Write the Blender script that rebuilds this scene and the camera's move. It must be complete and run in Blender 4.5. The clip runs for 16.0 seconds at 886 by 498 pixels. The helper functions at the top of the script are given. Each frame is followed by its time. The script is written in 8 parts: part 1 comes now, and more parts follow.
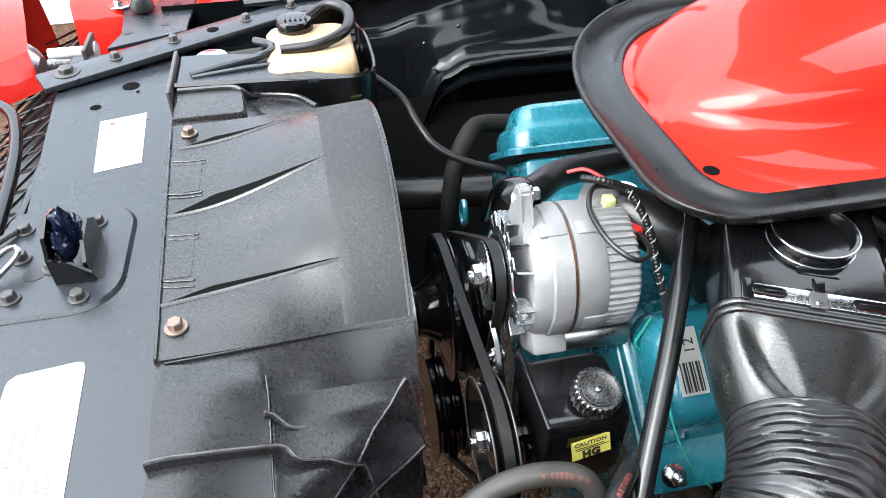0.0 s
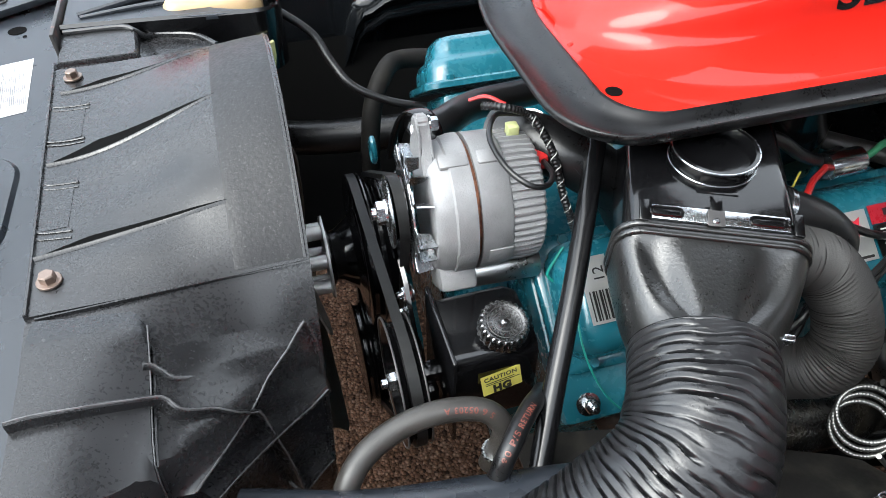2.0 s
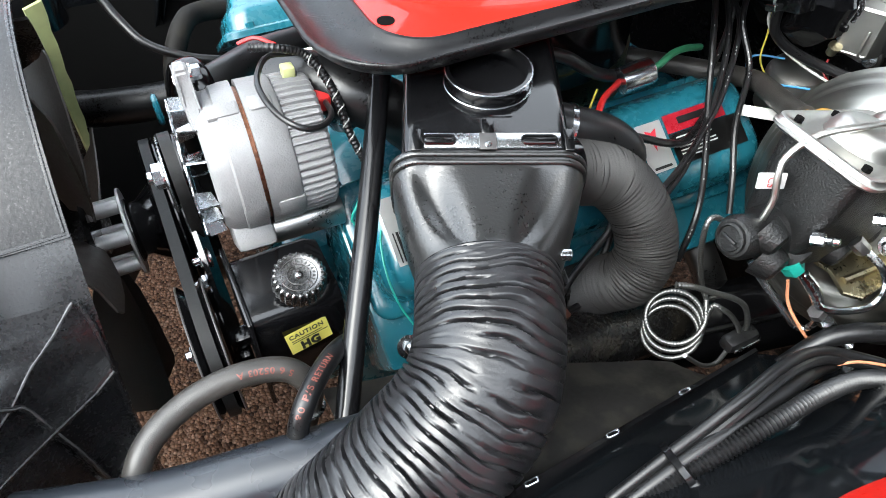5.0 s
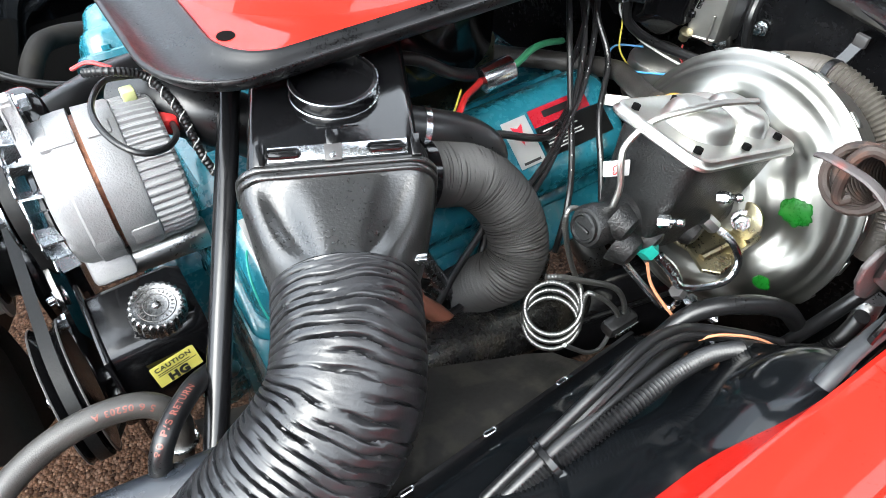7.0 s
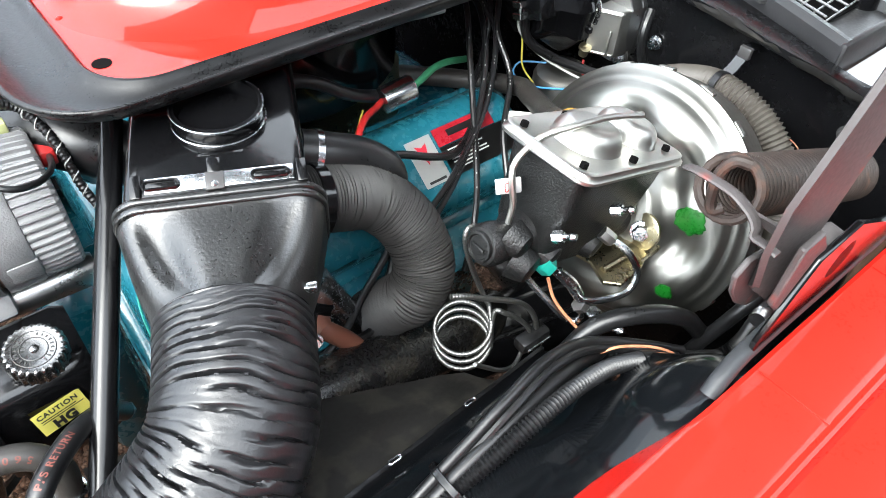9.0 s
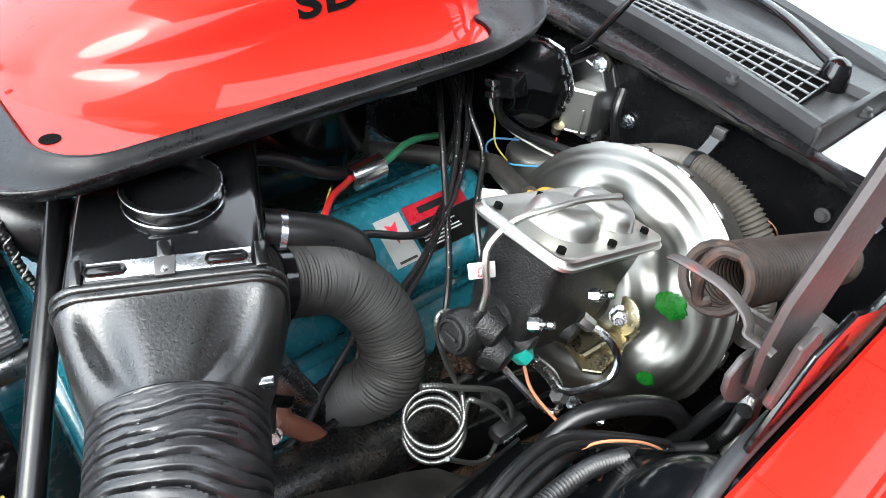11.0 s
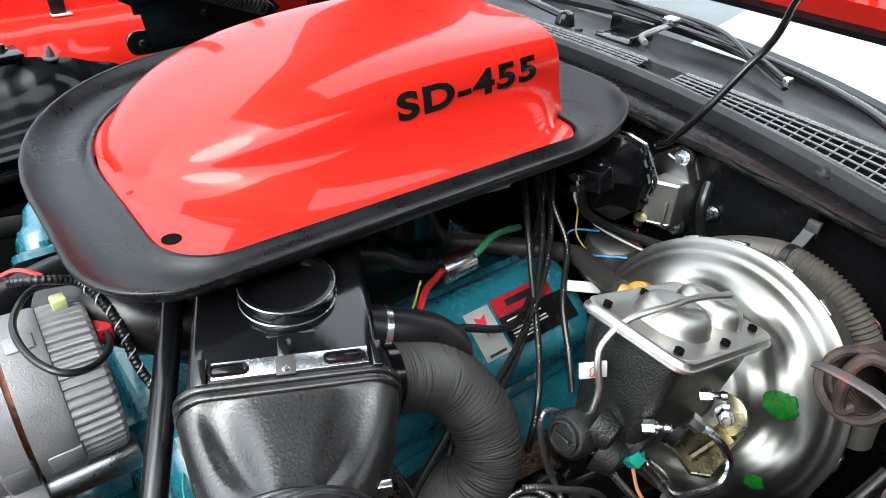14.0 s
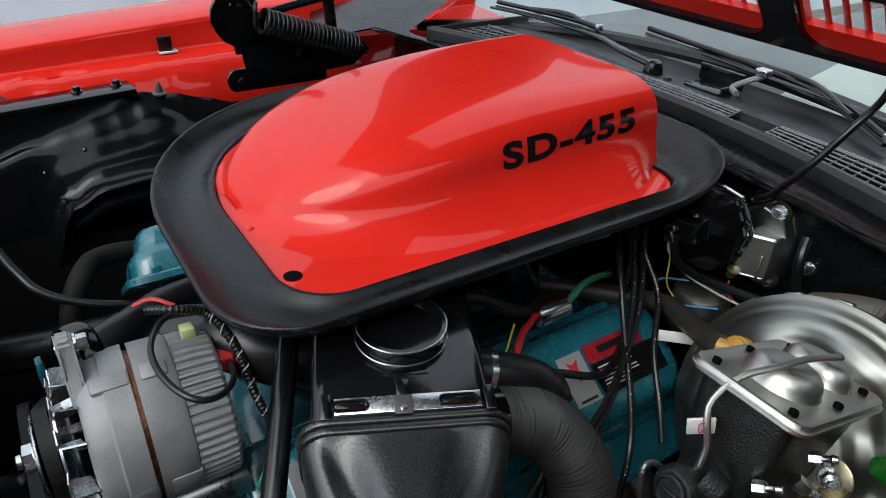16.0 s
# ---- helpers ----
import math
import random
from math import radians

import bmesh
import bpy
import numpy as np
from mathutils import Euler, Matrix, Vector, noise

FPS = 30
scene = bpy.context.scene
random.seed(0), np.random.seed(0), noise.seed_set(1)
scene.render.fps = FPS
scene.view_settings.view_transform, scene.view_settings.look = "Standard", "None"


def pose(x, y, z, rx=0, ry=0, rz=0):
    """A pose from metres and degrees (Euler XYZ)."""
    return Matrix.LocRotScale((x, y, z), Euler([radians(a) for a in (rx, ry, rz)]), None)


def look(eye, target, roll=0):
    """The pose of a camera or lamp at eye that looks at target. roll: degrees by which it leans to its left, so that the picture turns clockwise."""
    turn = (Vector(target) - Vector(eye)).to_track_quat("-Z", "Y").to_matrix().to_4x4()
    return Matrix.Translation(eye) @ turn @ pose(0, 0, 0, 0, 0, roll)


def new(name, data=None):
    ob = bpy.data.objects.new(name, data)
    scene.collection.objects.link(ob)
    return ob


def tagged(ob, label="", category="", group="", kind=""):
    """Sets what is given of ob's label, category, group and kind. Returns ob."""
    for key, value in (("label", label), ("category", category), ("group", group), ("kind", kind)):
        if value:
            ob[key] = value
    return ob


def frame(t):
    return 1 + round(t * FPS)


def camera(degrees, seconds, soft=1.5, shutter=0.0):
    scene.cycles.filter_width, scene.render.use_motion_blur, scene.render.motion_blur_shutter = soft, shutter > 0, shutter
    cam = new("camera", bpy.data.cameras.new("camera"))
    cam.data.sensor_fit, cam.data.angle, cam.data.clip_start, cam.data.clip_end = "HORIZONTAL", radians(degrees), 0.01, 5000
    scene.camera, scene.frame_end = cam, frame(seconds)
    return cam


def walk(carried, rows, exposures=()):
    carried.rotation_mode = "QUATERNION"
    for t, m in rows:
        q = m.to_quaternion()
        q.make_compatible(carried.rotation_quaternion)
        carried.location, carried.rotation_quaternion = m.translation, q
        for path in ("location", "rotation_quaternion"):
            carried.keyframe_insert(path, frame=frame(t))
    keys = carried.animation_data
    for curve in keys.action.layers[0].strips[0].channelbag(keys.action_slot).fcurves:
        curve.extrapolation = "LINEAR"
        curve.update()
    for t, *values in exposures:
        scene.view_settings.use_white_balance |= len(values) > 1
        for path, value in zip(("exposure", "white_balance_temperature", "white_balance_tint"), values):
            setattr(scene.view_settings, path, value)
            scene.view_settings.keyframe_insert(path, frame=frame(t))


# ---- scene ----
cam = camera(65.8, 16.0, 0.8)
METRES, EYE, TILT, LEAN, TURN = 0.46, 1.35, -40.5, 0.0, -12.0
ROWS = [
    (0.0, 0.0, 0.0, 0.0, 0.0, 0.0, -0.0),
    (0.5, 0.0269, 0.0153, -0.004, -0.39, -0.95, 0.59),
    (1.0, 0.0614, 0.0292, -0.0127, -1.06, -2.01, 1.21),
    (1.5, 0.1032, 0.043, -0.0254, -1.91, -3.11, 1.92),
    (2.0, 0.137, 0.0551, -0.037, -3.09, -4.18, 2.67),
    (2.5, 0.1749, 0.0678, -0.0469, -4.04, -5.04, 3.48),
    (3.0, 0.2055, 0.0766, -0.0541, -5.31, -5.82, 4.39),
    (3.5, 0.2408, 0.0828, -0.0597, -6.72, -6.67, 5.45),
    (4.0, 0.2821, 0.0853, -0.0717, -8.31, -7.3, 6.64),
    (4.5, 0.3254, 0.0859, -0.083, -10.03, -7.96, 7.78),
    (5.0, 0.3681, 0.0849, -0.092, -11.73, -8.52, 8.78),
    (7.5, 0.5354, 0.0569, -0.1172, -19.23, -9.51, 14.02),
    (8.0, 0.5597, 0.0536, -0.1263, -20.4, -9.39, 14.6),
    (8.5, 0.5833, 0.0513, -0.1289, -21.63, -9.36, 14.96),
    (9.0, 0.6053, 0.0528, -0.1267, -22.84, -9.24, 15.13),
    (11.5, 0.6457, 0.1419, -0.0979, -25.23, -2.59, 15.02),
    (12.0, 0.6373, 0.1571, -0.089, -25.11, -1.16, 15.41),
    (12.5, 0.6198, 0.1638, -0.0806, -24.8, 0.11, 15.73),
    (13.0, 0.5978, 0.1635, -0.0692, -24.14, 1.16, 15.81),
    (13.5, 0.5697, 0.1618, -0.0544, -23.21, 2.11, 15.44),
    (14.0, 0.5388, 0.1593, -0.0393, -22.04, 3.14, 14.73),
    (14.5, 0.5078, 0.1564, -0.0226, -20.78, 4.12, 13.87),
    (15.0, 0.4783, 0.1552, -0.0103, -19.64, 5.1, 13.05),
    (15.5, 0.4534, 0.1523, 0.0005, -18.63, 5.98, 12.41),
    (16.0, 0.4281, 0.1499, 0.0104, -17.85, 6.7, 11.92),
]
walk(cam, [(t, pose(0, 0, EYE, TILT, LEAN, TURN) @ pose(METRES * x, METRES * y, METRES * z, 90 + pitch, roll, yaw)) for t, x, y, z, yaw, pitch, roll in ROWS],
     exposures=[(0.0, 3.57, 6380, 5), (1.0, 3.28, 6380, 5), (1.5, 3.08, 6380, 5), (2.0, 3.11, 6380, 5), (2.5, 3.20, 6380, 5), (3.5, 3.38, 6380, 5), (5.0, 3.55, 6380, 5), (7.5, 3.85, 6380, 5), (9.0, 3.80, 6380, 5), (11.5, 3.50, 6380, 5), (13.0, 3.25, 6380, 5), (14.5, 2.86, 6380, 5), (15.5, 2.05, 6380, 5), (16.0, 1.68, 6380, 5)])

# ---- light ----
CY = 0.665          # the car's middle line
world = bpy.data.worlds.new("sky")
scene.world = world
world.use_nodes = True
wn, wl = world.node_tree.nodes, world.node_tree.links
bg = wn["Background"]
sky = wn.new("ShaderNodeTexSky")
sky.sky_type = "NISHITA"
sky.sun_disc = False
sky.sun_elevation, sky.sun_rotation = radians(68), radians(250)
sky.air_density, sky.dust_density, sky.ozone_density = 1.0, 1.0, 1.0
hs = wn.new("ShaderNodeHueSaturation")
hs.inputs["Saturation"].default_value = 0.22
wl.new(sky.outputs[0], hs.inputs["Color"])
wl.new(hs.outputs[0], bg.inputs["Color"])
bg.inputs["Strength"].default_value = 0.15
sun = new("sun", bpy.data.lights.new("sun", "SUN"))
sun.data.energy, sun.data.angle, sun.data.color = 0.5, radians(34), (1.0, 0.97, 0.93)
sun.matrix_world = look((-3.2, -0.6, 4.6), (0.3, 0.5, 0.8))


# ---- materials ----
def surf(name, base, rough=0.5, metal=0.0, var=0.12, scale=18.0, fine=320.0, bump=0.12, coat=0.0, rvar=0.1,
         spots=None, spot_scale=60.0, spot_cover=0.6, transmit=0.0, spec=0.5, sss=0.0):
    """A painted, cast or moulded surface: broad tone change, fine grain in gloss and relief, and spots of another colour."""
    m = bpy.data.materials.new(name)
    m.use_nodes = True
    n, l = m.node_tree.nodes, m.node_tree.links
    b = n["Principled BSDF"]
    geo = n.new("ShaderNodeNewGeometry")
    big, small = n.new("ShaderNodeTexNoise"), n.new("ShaderNodeTexNoise")
    big.inputs["Scale"].default_value, big.inputs["Detail"].default_value = scale, 5
    small.inputs["Scale"].default_value, small.inputs["Detail"].default_value = fine, 3
    for t in (big, small):
        l.new(geo.outputs["Position"], t.inputs["Vector"])
    ramp = n.new("ShaderNodeMapRange")
    ramp.inputs["From Min"].default_value, ramp.inputs["From Max"].default_value = 0.3, 0.7
    ramp.inputs["To Min"].default_value, ramp.inputs["To Max"].default_value = 1 - var, 1 + var
    l.new(big.outputs["Fac"], ramp.inputs["Value"])
    tone = n.new("ShaderNodeVectorMath")
    tone.operation = "SCALE"
    tone.inputs[0].default_value = base
    l.new(ramp.outputs[0], tone.inputs["Scale"])
    out = tone.outputs[0]
    rr = n.new("ShaderNodeMapRange")
    rr.inputs["From Min"].default_value, rr.inputs["From Max"].default_value = 0.3, 0.7
    rr.inputs["To Min"].default_value, rr.inputs["To Max"].default_value = max(0.02, rough - rvar), min(1, rough + rvar)
    mixr = n.new("ShaderNodeMath")
    mixr.operation = "ADD"
    half = n.new("ShaderNodeMath")
    half.operation, half.inputs[1].default_value = "MULTIPLY", 0.5
    l.new(big.outputs["Fac"], mixr.inputs[0]), l.new(small.outputs["Fac"], mixr.inputs[1])
    l.new(mixr.outputs[0], half.inputs[0]), l.new(half.outputs[0], rr.inputs["Value"])
    if spots:
        sp = n.new("ShaderNodeTexNoise")
        sp.inputs["Scale"].default_value, sp.inputs["Detail"].default_value = spot_scale, 6
        l.new(geo.outputs["Position"], sp.inputs["Vector"])
        cut = n.new("ShaderNodeMapRange")
        cut.inputs["From Min"].default_value, cut.inputs["From Max"].default_value = spot_cover, spot_cover + 0.08
        l.new(sp.outputs["Fac"], cut.inputs["Value"])
        mix = n.new("ShaderNodeMix")
        mix.data_type = "RGBA"
        l.new(cut.outputs[0], mix.inputs["Factor"])
        l.new(out, mix.inputs["A"])
        mix.inputs["B"].default_value = (*spots, 1)
        out = mix.outputs["Result"]
    l.new(out, b.inputs["Base Color"])
    l.new(rr.outputs[0], b.inputs["Roughness"])
    b.inputs["Metallic"].default_value = metal
    b.inputs["Coat Weight"].default_value = coat
    b.inputs["Coat Roughness"].default_value = 0.03
    b.inputs["Specular IOR Level"].default_value = spec
    b.inputs["Transmission Weight"].default_value = transmit
    if sss:
        b.inputs["Subsurface Weight"].default_value = sss
        b.inputs["Subsurface Radius"].default_value = (0.01, 0.007, 0.004)
    if bump:
        bp = n.new("ShaderNodeBump")
        bp.inputs["Strength"].default_value, bp.inputs["Distance"].default_value = bump, 0.001
        l.new(small.outputs["Fac"], bp.inputs["Height"])
        l.new(bp.outputs[0], b.inputs["Normal"])
    return m


RED = surf("red_paint", (0.50, 0.0140, 0.0085), 0.30, var=0.03, bump=0.0, coat=0.55, rvar=0.04, spec=0.05)
BLACK = surf("black_gloss_paint", (0.003, 0.003, 0.0034), 0.14, var=0.2, fine=160, bump=0.08, rvar=0.08)
SATIN = surf("black_satin_paint", (0.014, 0.0165, 0.021), 0.28, var=0.12, scale=7, bump=0.0, fine=30, rvar=0.02)
PANEL = surf("black_panel_paint", (0.003, 0.0035, 0.0042), 0.13, var=0.2, scale=8, fine=90, bump=0.02, rvar=0.04, spec=0.24)
FIREPAINT = surf("black_firewall_paint", (0.004, 0.004, 0.0045), 0.24, var=0.3, fine=160, bump=0.12, spec=0.22)
OLDHOSE = surf("dusty_hose_rubber", (0.026, 0.024, 0.022), 0.42, var=0.25, scale=40, fine=900, bump=0.25)
SNORK = surf("black_moulded_plastic", (0.006, 0.006, 0.006), 0.31, var=0.2, fine=380, bump=0.30, rvar=0.06, spec=0.75)
RIMBAND = surf("weathered_rough_plastic", (0.007, 0.007, 0.008), 0.52, spec=0.40, var=0.5, scale=26, fine=260, bump=0.4, rvar=0.16, spots=(0.032, 0.032, 0.033), spot_scale=420, spot_cover=0.60)
SHROUD = surf("weathered_grey_plastic", (0.0120, 0.0120, 0.0130), 0.27, var=0.45, scale=8, fine=330, bump=0.10, rvar=0.17, spots=(0.034, 0.034, 0.035), spot_scale=190, spot_cover=0.655)
RUBBER = surf("black_rubber", (0.005, 0.005, 0.0055), 0.34, var=0.5, scale=18, fine=420, bump=0.10, rvar=0.16, spec=0.30, spots=(0.020, 0.020, 0.020), spot_scale=110, spot_cover=0.64)
FOLDS = surf("wrinkled_hose_rubber", (0.008, 0.008, 0.009), 0.33, var=0.4, scale=30, fine=420, bump=0.2, rvar=0.08, spec=0.55)
TUBEBLACK = surf("black_rod_paint", (0.004, 0.004, 0.0045), 0.20, var=0.2, fine=200, bump=0.05, rvar=0.04, spec=0.35)
HOSE = surf("hose_rubber", (0.006, 0.006, 0.0065), 0.34, var=0.25, fine=500, bump=0.1, spec=0.4)
FLAP = surf("dusty_flap_rubber", (0.008, 0.0075, 0.007), 0.62, var=0.6, scale=9, fine=200, bump=0.18, spec=0.10, spots=(0.014, 0.013, 0.011), spot_scale=26, spot_cover=0.54)
BELT = surf("worn_belt_rubber", (0.007, 0.007, 0.007), 0.5, var=0.4, scale=60, fine=500, bump=0.2, spec=0.2)
DUCT = surf("paper_duct", (0.013, 0.012, 0.0115), 0.62, var=0.2, fine=700, bump=0.2)
TEAL = surf("teal_engine_paint", (0.010, 0.090, 0.122), 0.26, var=0.12, fine=120, bump=0.10, coat=0.5)
ALU = surf("cast_aluminium", (0.178, 0.178, 0.181), 0.50, 0.25, var=0.14, scale=40, fine=520, bump=0.55, rvar=0.10, spec=0.6)
CAPMETAL = surf("dull_cap_metal", (0.20, 0.20, 0.20), 0.28, 1.0, var=0.15, bump=0.05)
PRINTGREY = surf("grey_print", (0.13, 0.13, 0.135), 0.5, var=0.1, bump=0.0)
ARMOUR = surf("pipe_armour_steel", (0.17, 0.17, 0.165), 0.38, 0.9, var=0.1, bump=0.0)
ZINC = surf("zinc_plate", (0.55, 0.57, 0.59), 0.24, 1.0, var=0.1, bump=0.05)
STEEL = surf("bare_steel", (0.38, 0.38, 0.38), 0.33, 1.0, var=0.15, bump=0.05)
LIDZ = surf("dull_zinc", (0.40, 0.395, 0.37), 0.40, 1.0, var=0.10, bump=0.05, rvar=0.06)
GOLDZ = surf("yellow_zinc", (0.215, 0.214, 0.199), 0.40, 1.0, var=0.12, scale=9, fine=150, bump=0.04, rvar=0.07)
OCHRE = surf("ochre_plastic", (0.36, 0.19, 0.03), 0.4, var=0.25, bump=0.08)
CADM = surf("gold_cadmium", (0.34, 0.30, 0.20), 0.32, 1.0, var=0.15, bump=0.05)
IRON = surf("black_cast_iron", (0.004, 0.004, 0.004), 0.40, spec=0.4, var=0.3, scale=60, fine=520, bump=0.8, rvar=0.08)
COPPER = surf("copper_winding", (0.16, 0.07, 0.04), 0.4, 0.8, var=0.4, scale=200, bump=0.5)
LABEL = surf("white_label", (0.44, 0.44, 0.43), 0.45, var=0.04, bump=0.0)
YELLOW = surf("yellow_label", (0.72, 0.66, 0.16), 0.4, var=0.05, bump=0.0)
REDLAB = surf("red_label", (0.45, 0.015, 0.03), 0.3, var=0.05, bump=0.0)
# near-black that paints the shade inside openings; also colours the lid screws
PIT = surf("shade_and_screw_black", (0.002, 0.002, 0.002), 0.9, var=0.05, bump=0.0, spec=0.05)
# black of the print; also paints the dark inside of latch and bracket holes
INK = surf("ink_and_hole_black", (0.006, 0.006, 0.006), 0.35, var=0.05, bump=0.0)
VINYL = surf("black_vinyl_letters", (0.004, 0.004, 0.004), 0.10, var=0.05, bump=0.0, spec=0.35)
CREAM = surf("cream_tank_plastic", (0.36, 0.25, 0.135), 0.42, var=0.18, scale=14, bump=0.05, sss=0.1)
DULLALU = surf("dull_aluminium", (0.36, 0.36, 0.36), 0.42, 0.6, var=0.2, scale=40, bump=0.1)
FANBROWN = surf("brown_fan_steel", (0.016, 0.011, 0.008), 0.5, var=0.35, scale=30, bump=0.15)
DUSTY = surf("dusty_black_enamel", (0.006, 0.006, 0.006), 0.26, var=0.3, scale=20, bump=0.1, spots=(0.018, 0.016, 0.013), spot_scale=34, spot_cover=0.52)
OLDTAN = surf("aged_plastic_strip", (0.33, 0.35, 0.16), 0.45, var=0.45, scale=10, bump=0.05)
GRAVEL = None
# paints worn rib edges and the highlight they catch in one pale grey
WORNGLINT = surf("worn_glinting_plastic", (0.075, 0.075, 0.078), 0.34, var=0.5, scale=60, fine=500, bump=0.1)
SPRING = surf("rusty_spring_steel", (0.026, 0.019, 0.016), 0.55, 0.0, spec=0.3, var=0.4, scale=50, bump=0.4, spots=(0.055, 0.030, 0.022), spot_scale=70, spot_cover=0.58)
ARM = surf("hinge_arm_paint", (0.046, 0.041, 0.041), 0.55, spec=0.3, var=0.3, bump=0.3, spots=(0.115, 0.040, 0.036), spot_scale=40, spot_cover=0.63)
DGREY = surf("dark_grey_metal", (0.045, 0.043, 0.043), 0.45, 0.2, var=0.3, bump=0.2, spots=(0.16, 0.07, 0.06), spot_scale=45, spot_cover=0.64)
GREEN = surf("green_paint_dab", (0.006, 0.080, 0.008), 0.3, var=0.3, scale=80, bump=0.3)
GRILLEWIRE = surf("worn_grille_wire", (0.07, 0.07, 0.07), 0.28, var=0.3, bump=0.1, spec=0.8)
COWL = surf("black_cowl_paint", (0.016, 0.016, 0.017), 0.38, var=0.4, scale=14, bump=0.15, spec=0.35)
BROWN = surf("brown_bolt", (0.16, 0.12, 0.10), 0.35, 0.7, var=0.2, bump=0.2)
WIRES = {k: surf(k + "_wire", c, 0.4, var=0.1, bump=0.0) for k, c in dict(
    red=(0.34, 0.012, 0.012), green=(0.03, 0.16, 0.075), teal=(0.012, 0.20, 0.16), yellow=(0.6, 0.5, 0.08), blue=(0.06, 0.25, 0.5),
    orange=(0.46, 0.19, 0.10), white=(0.42, 0.42, 0.40), grey=(0.30, 0.30, 0.29)).items()}
PRINT = surf("orange_print", (0.12, 0.032, 0.022), 0.5, var=0.3, scale=300, bump=0.0)
PALE = surf("pale_plaster", (0.72, 0.78, 0.86), 0.7, var=0.06, scale=3)
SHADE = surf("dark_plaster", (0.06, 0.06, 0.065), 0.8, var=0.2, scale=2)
# pale blue-grey that stands for highlights on the glossy near shelf
SHELF = surf("pale_highlight_grey", (0.26, 0.265, 0.28), 0.32, var=0.1, bump=0.1)
SEALGREY = surf("grey_weatherstrip", (0.022, 0.023, 0.025), 0.5, var=0.2, bump=0.2, spec=0.3)


def glass_material():
    m = bpy.data.materials.new("windscreen_glass")
    m.use_nodes = True
    b = m.node_tree.nodes["Principled BSDF"]
    b.inputs["Base Color"].default_value = (0.75, 0.85, 0.82, 1)
    b.inputs["Roughness"].default_value = 0.01
    b.inputs["Transmission Weight"].default_value = 1.0
    b.inputs["IOR"].default_value = 1.5
    return m


def gravel_material():
    m = bpy.data.materials.new("exposed_aggregate")
    m.use_nodes = True
    n, l = m.node_tree.nodes, m.node_tree.links
    b = n["Principled BSDF"]
    geo = n.new("ShaderNodeNewGeometry")
    v = n.new("ShaderNodeTexVoronoi")
    v.inputs["Scale"].default_value = 150
    l.new(geo.outputs["Position"], v.inputs["Vector"])
    nz = n.new("ShaderNodeTexNoise")
    nz.inputs["Scale"].default_value = 1.4
    l.new(geo.outputs["Position"], nz.inputs["Vector"])
    ramp = n.new("ShaderNodeValToRGB")
    ramp.color_ramp.elements[0].color = (0.025, 0.012, 0.008, 1)
    ramp.color_ramp.elements[1].color = (0.19, 0.12, 0.085, 1)
    for pos, c in ((0.35, (0.10, 0.052, 0.031)), (0.7, (0.135, 0.072, 0.045))):
        ramp.color_ramp.elements.new(pos).color = (*c, 1)
    sep = n.new("ShaderNodeSeparateColor")
    l.new(v.outputs["Color"], sep.inputs[0])
    l.new(sep.outputs[0], ramp.inputs[0])
    edge = n.new("ShaderNodeMapRange")
    edge.inputs["From Min"].default_value, edge.inputs["From Max"].default_value = 0.0, 0.6
    edge.inputs["To Min"].default_value, edge.inputs["To Max"].default_value = 1.1, 0.45
    l.new(v.outputs["Distance"], edge.inputs["Value"])
    sc = n.new("ShaderNodeVectorMath")
    sc.operation = "SCALE"
    l.new(ramp.outputs[0], sc.inputs[0]), l.new(edge.outputs[0], sc.inputs["Scale"])
    l.new(sc.outputs[0], b.inputs["Base Color"])
    b.inputs["Roughness"].default_value = 0.95
    b.inputs["Specular IOR Level"].default_value = 0.1
    bp = n.new("ShaderNodeBump")
    bp.inputs["Strength"].default_value, bp.inputs["Distance"].default_value = 0.8, 0.004
    bp.invert = True
    l.new(v.outputs["Distance"], bp.inputs["Height"]), l.new(bp.outputs[0], b.inputs["Normal"])
    return m


GLASS, GRAVEL = glass_material(), gravel_material()


# ---- building blocks ----
V = Vector
HOME = {}


def thing(name, at, label, category, group="", kind=""):
    """An empty at a thing's base, which carries its parts."""
    ob = new(name)
    ob.location = at
    ob.empty_display_size = 0.02
    HOME[ob] = V(at)
    return tagged(ob, label, category, group, kind)


def part(name, bm, material, parent, label="", smooth=35):
    """Links a bmesh, in world metres, as one mesh under a thing or a part."""
    home = HOME[parent]
    bmesh.ops.translate(bm, verts=bm.verts, vec=-home)
    me = bpy.data.meshes.new(name)
    finish(bm, me, smooth)
    me.materials.append(material)
    ob = new(name, me)
    ob.parent = parent
    HOME[ob] = home
    return tagged(ob, label)


def solo(name, bm, material, label, category="", group="", kind="", smooth=35, at=None):
    """A thing that is one mesh."""
    if at is None:
        lo = [min(v.co[i] for v in bm.verts) for i in range(3)]
        hi = [max(v.co[i] for v in bm.verts) for i in range(3)]
        at = ((lo[0] + hi[0]) / 2, (lo[1] + hi[1]) / 2, lo[2])
    at = V(at)
    bmesh.ops.translate(bm, verts=bm.verts, vec=-at)
    me = bpy.data.meshes.new(name)
    finish(bm, me, smooth)
    me.materials.append(material)
    ob = new(name, me)
    ob.location = at
    HOME[ob] = at
    return tagged(ob, label, category, group, kind)


def finish(bm, me, smooth):
    bmesh.ops.recalc_face_normals(bm, faces=bm.faces)
    for f in bm.faces:
        f.smooth = True
    limit = radians(smooth)
    for e in bm.edges:
        e.smooth = len(e.link_faces) == 2 and e.calc_face_angle(0) < limit
    bm.to_mesh(me)
    bm.free()


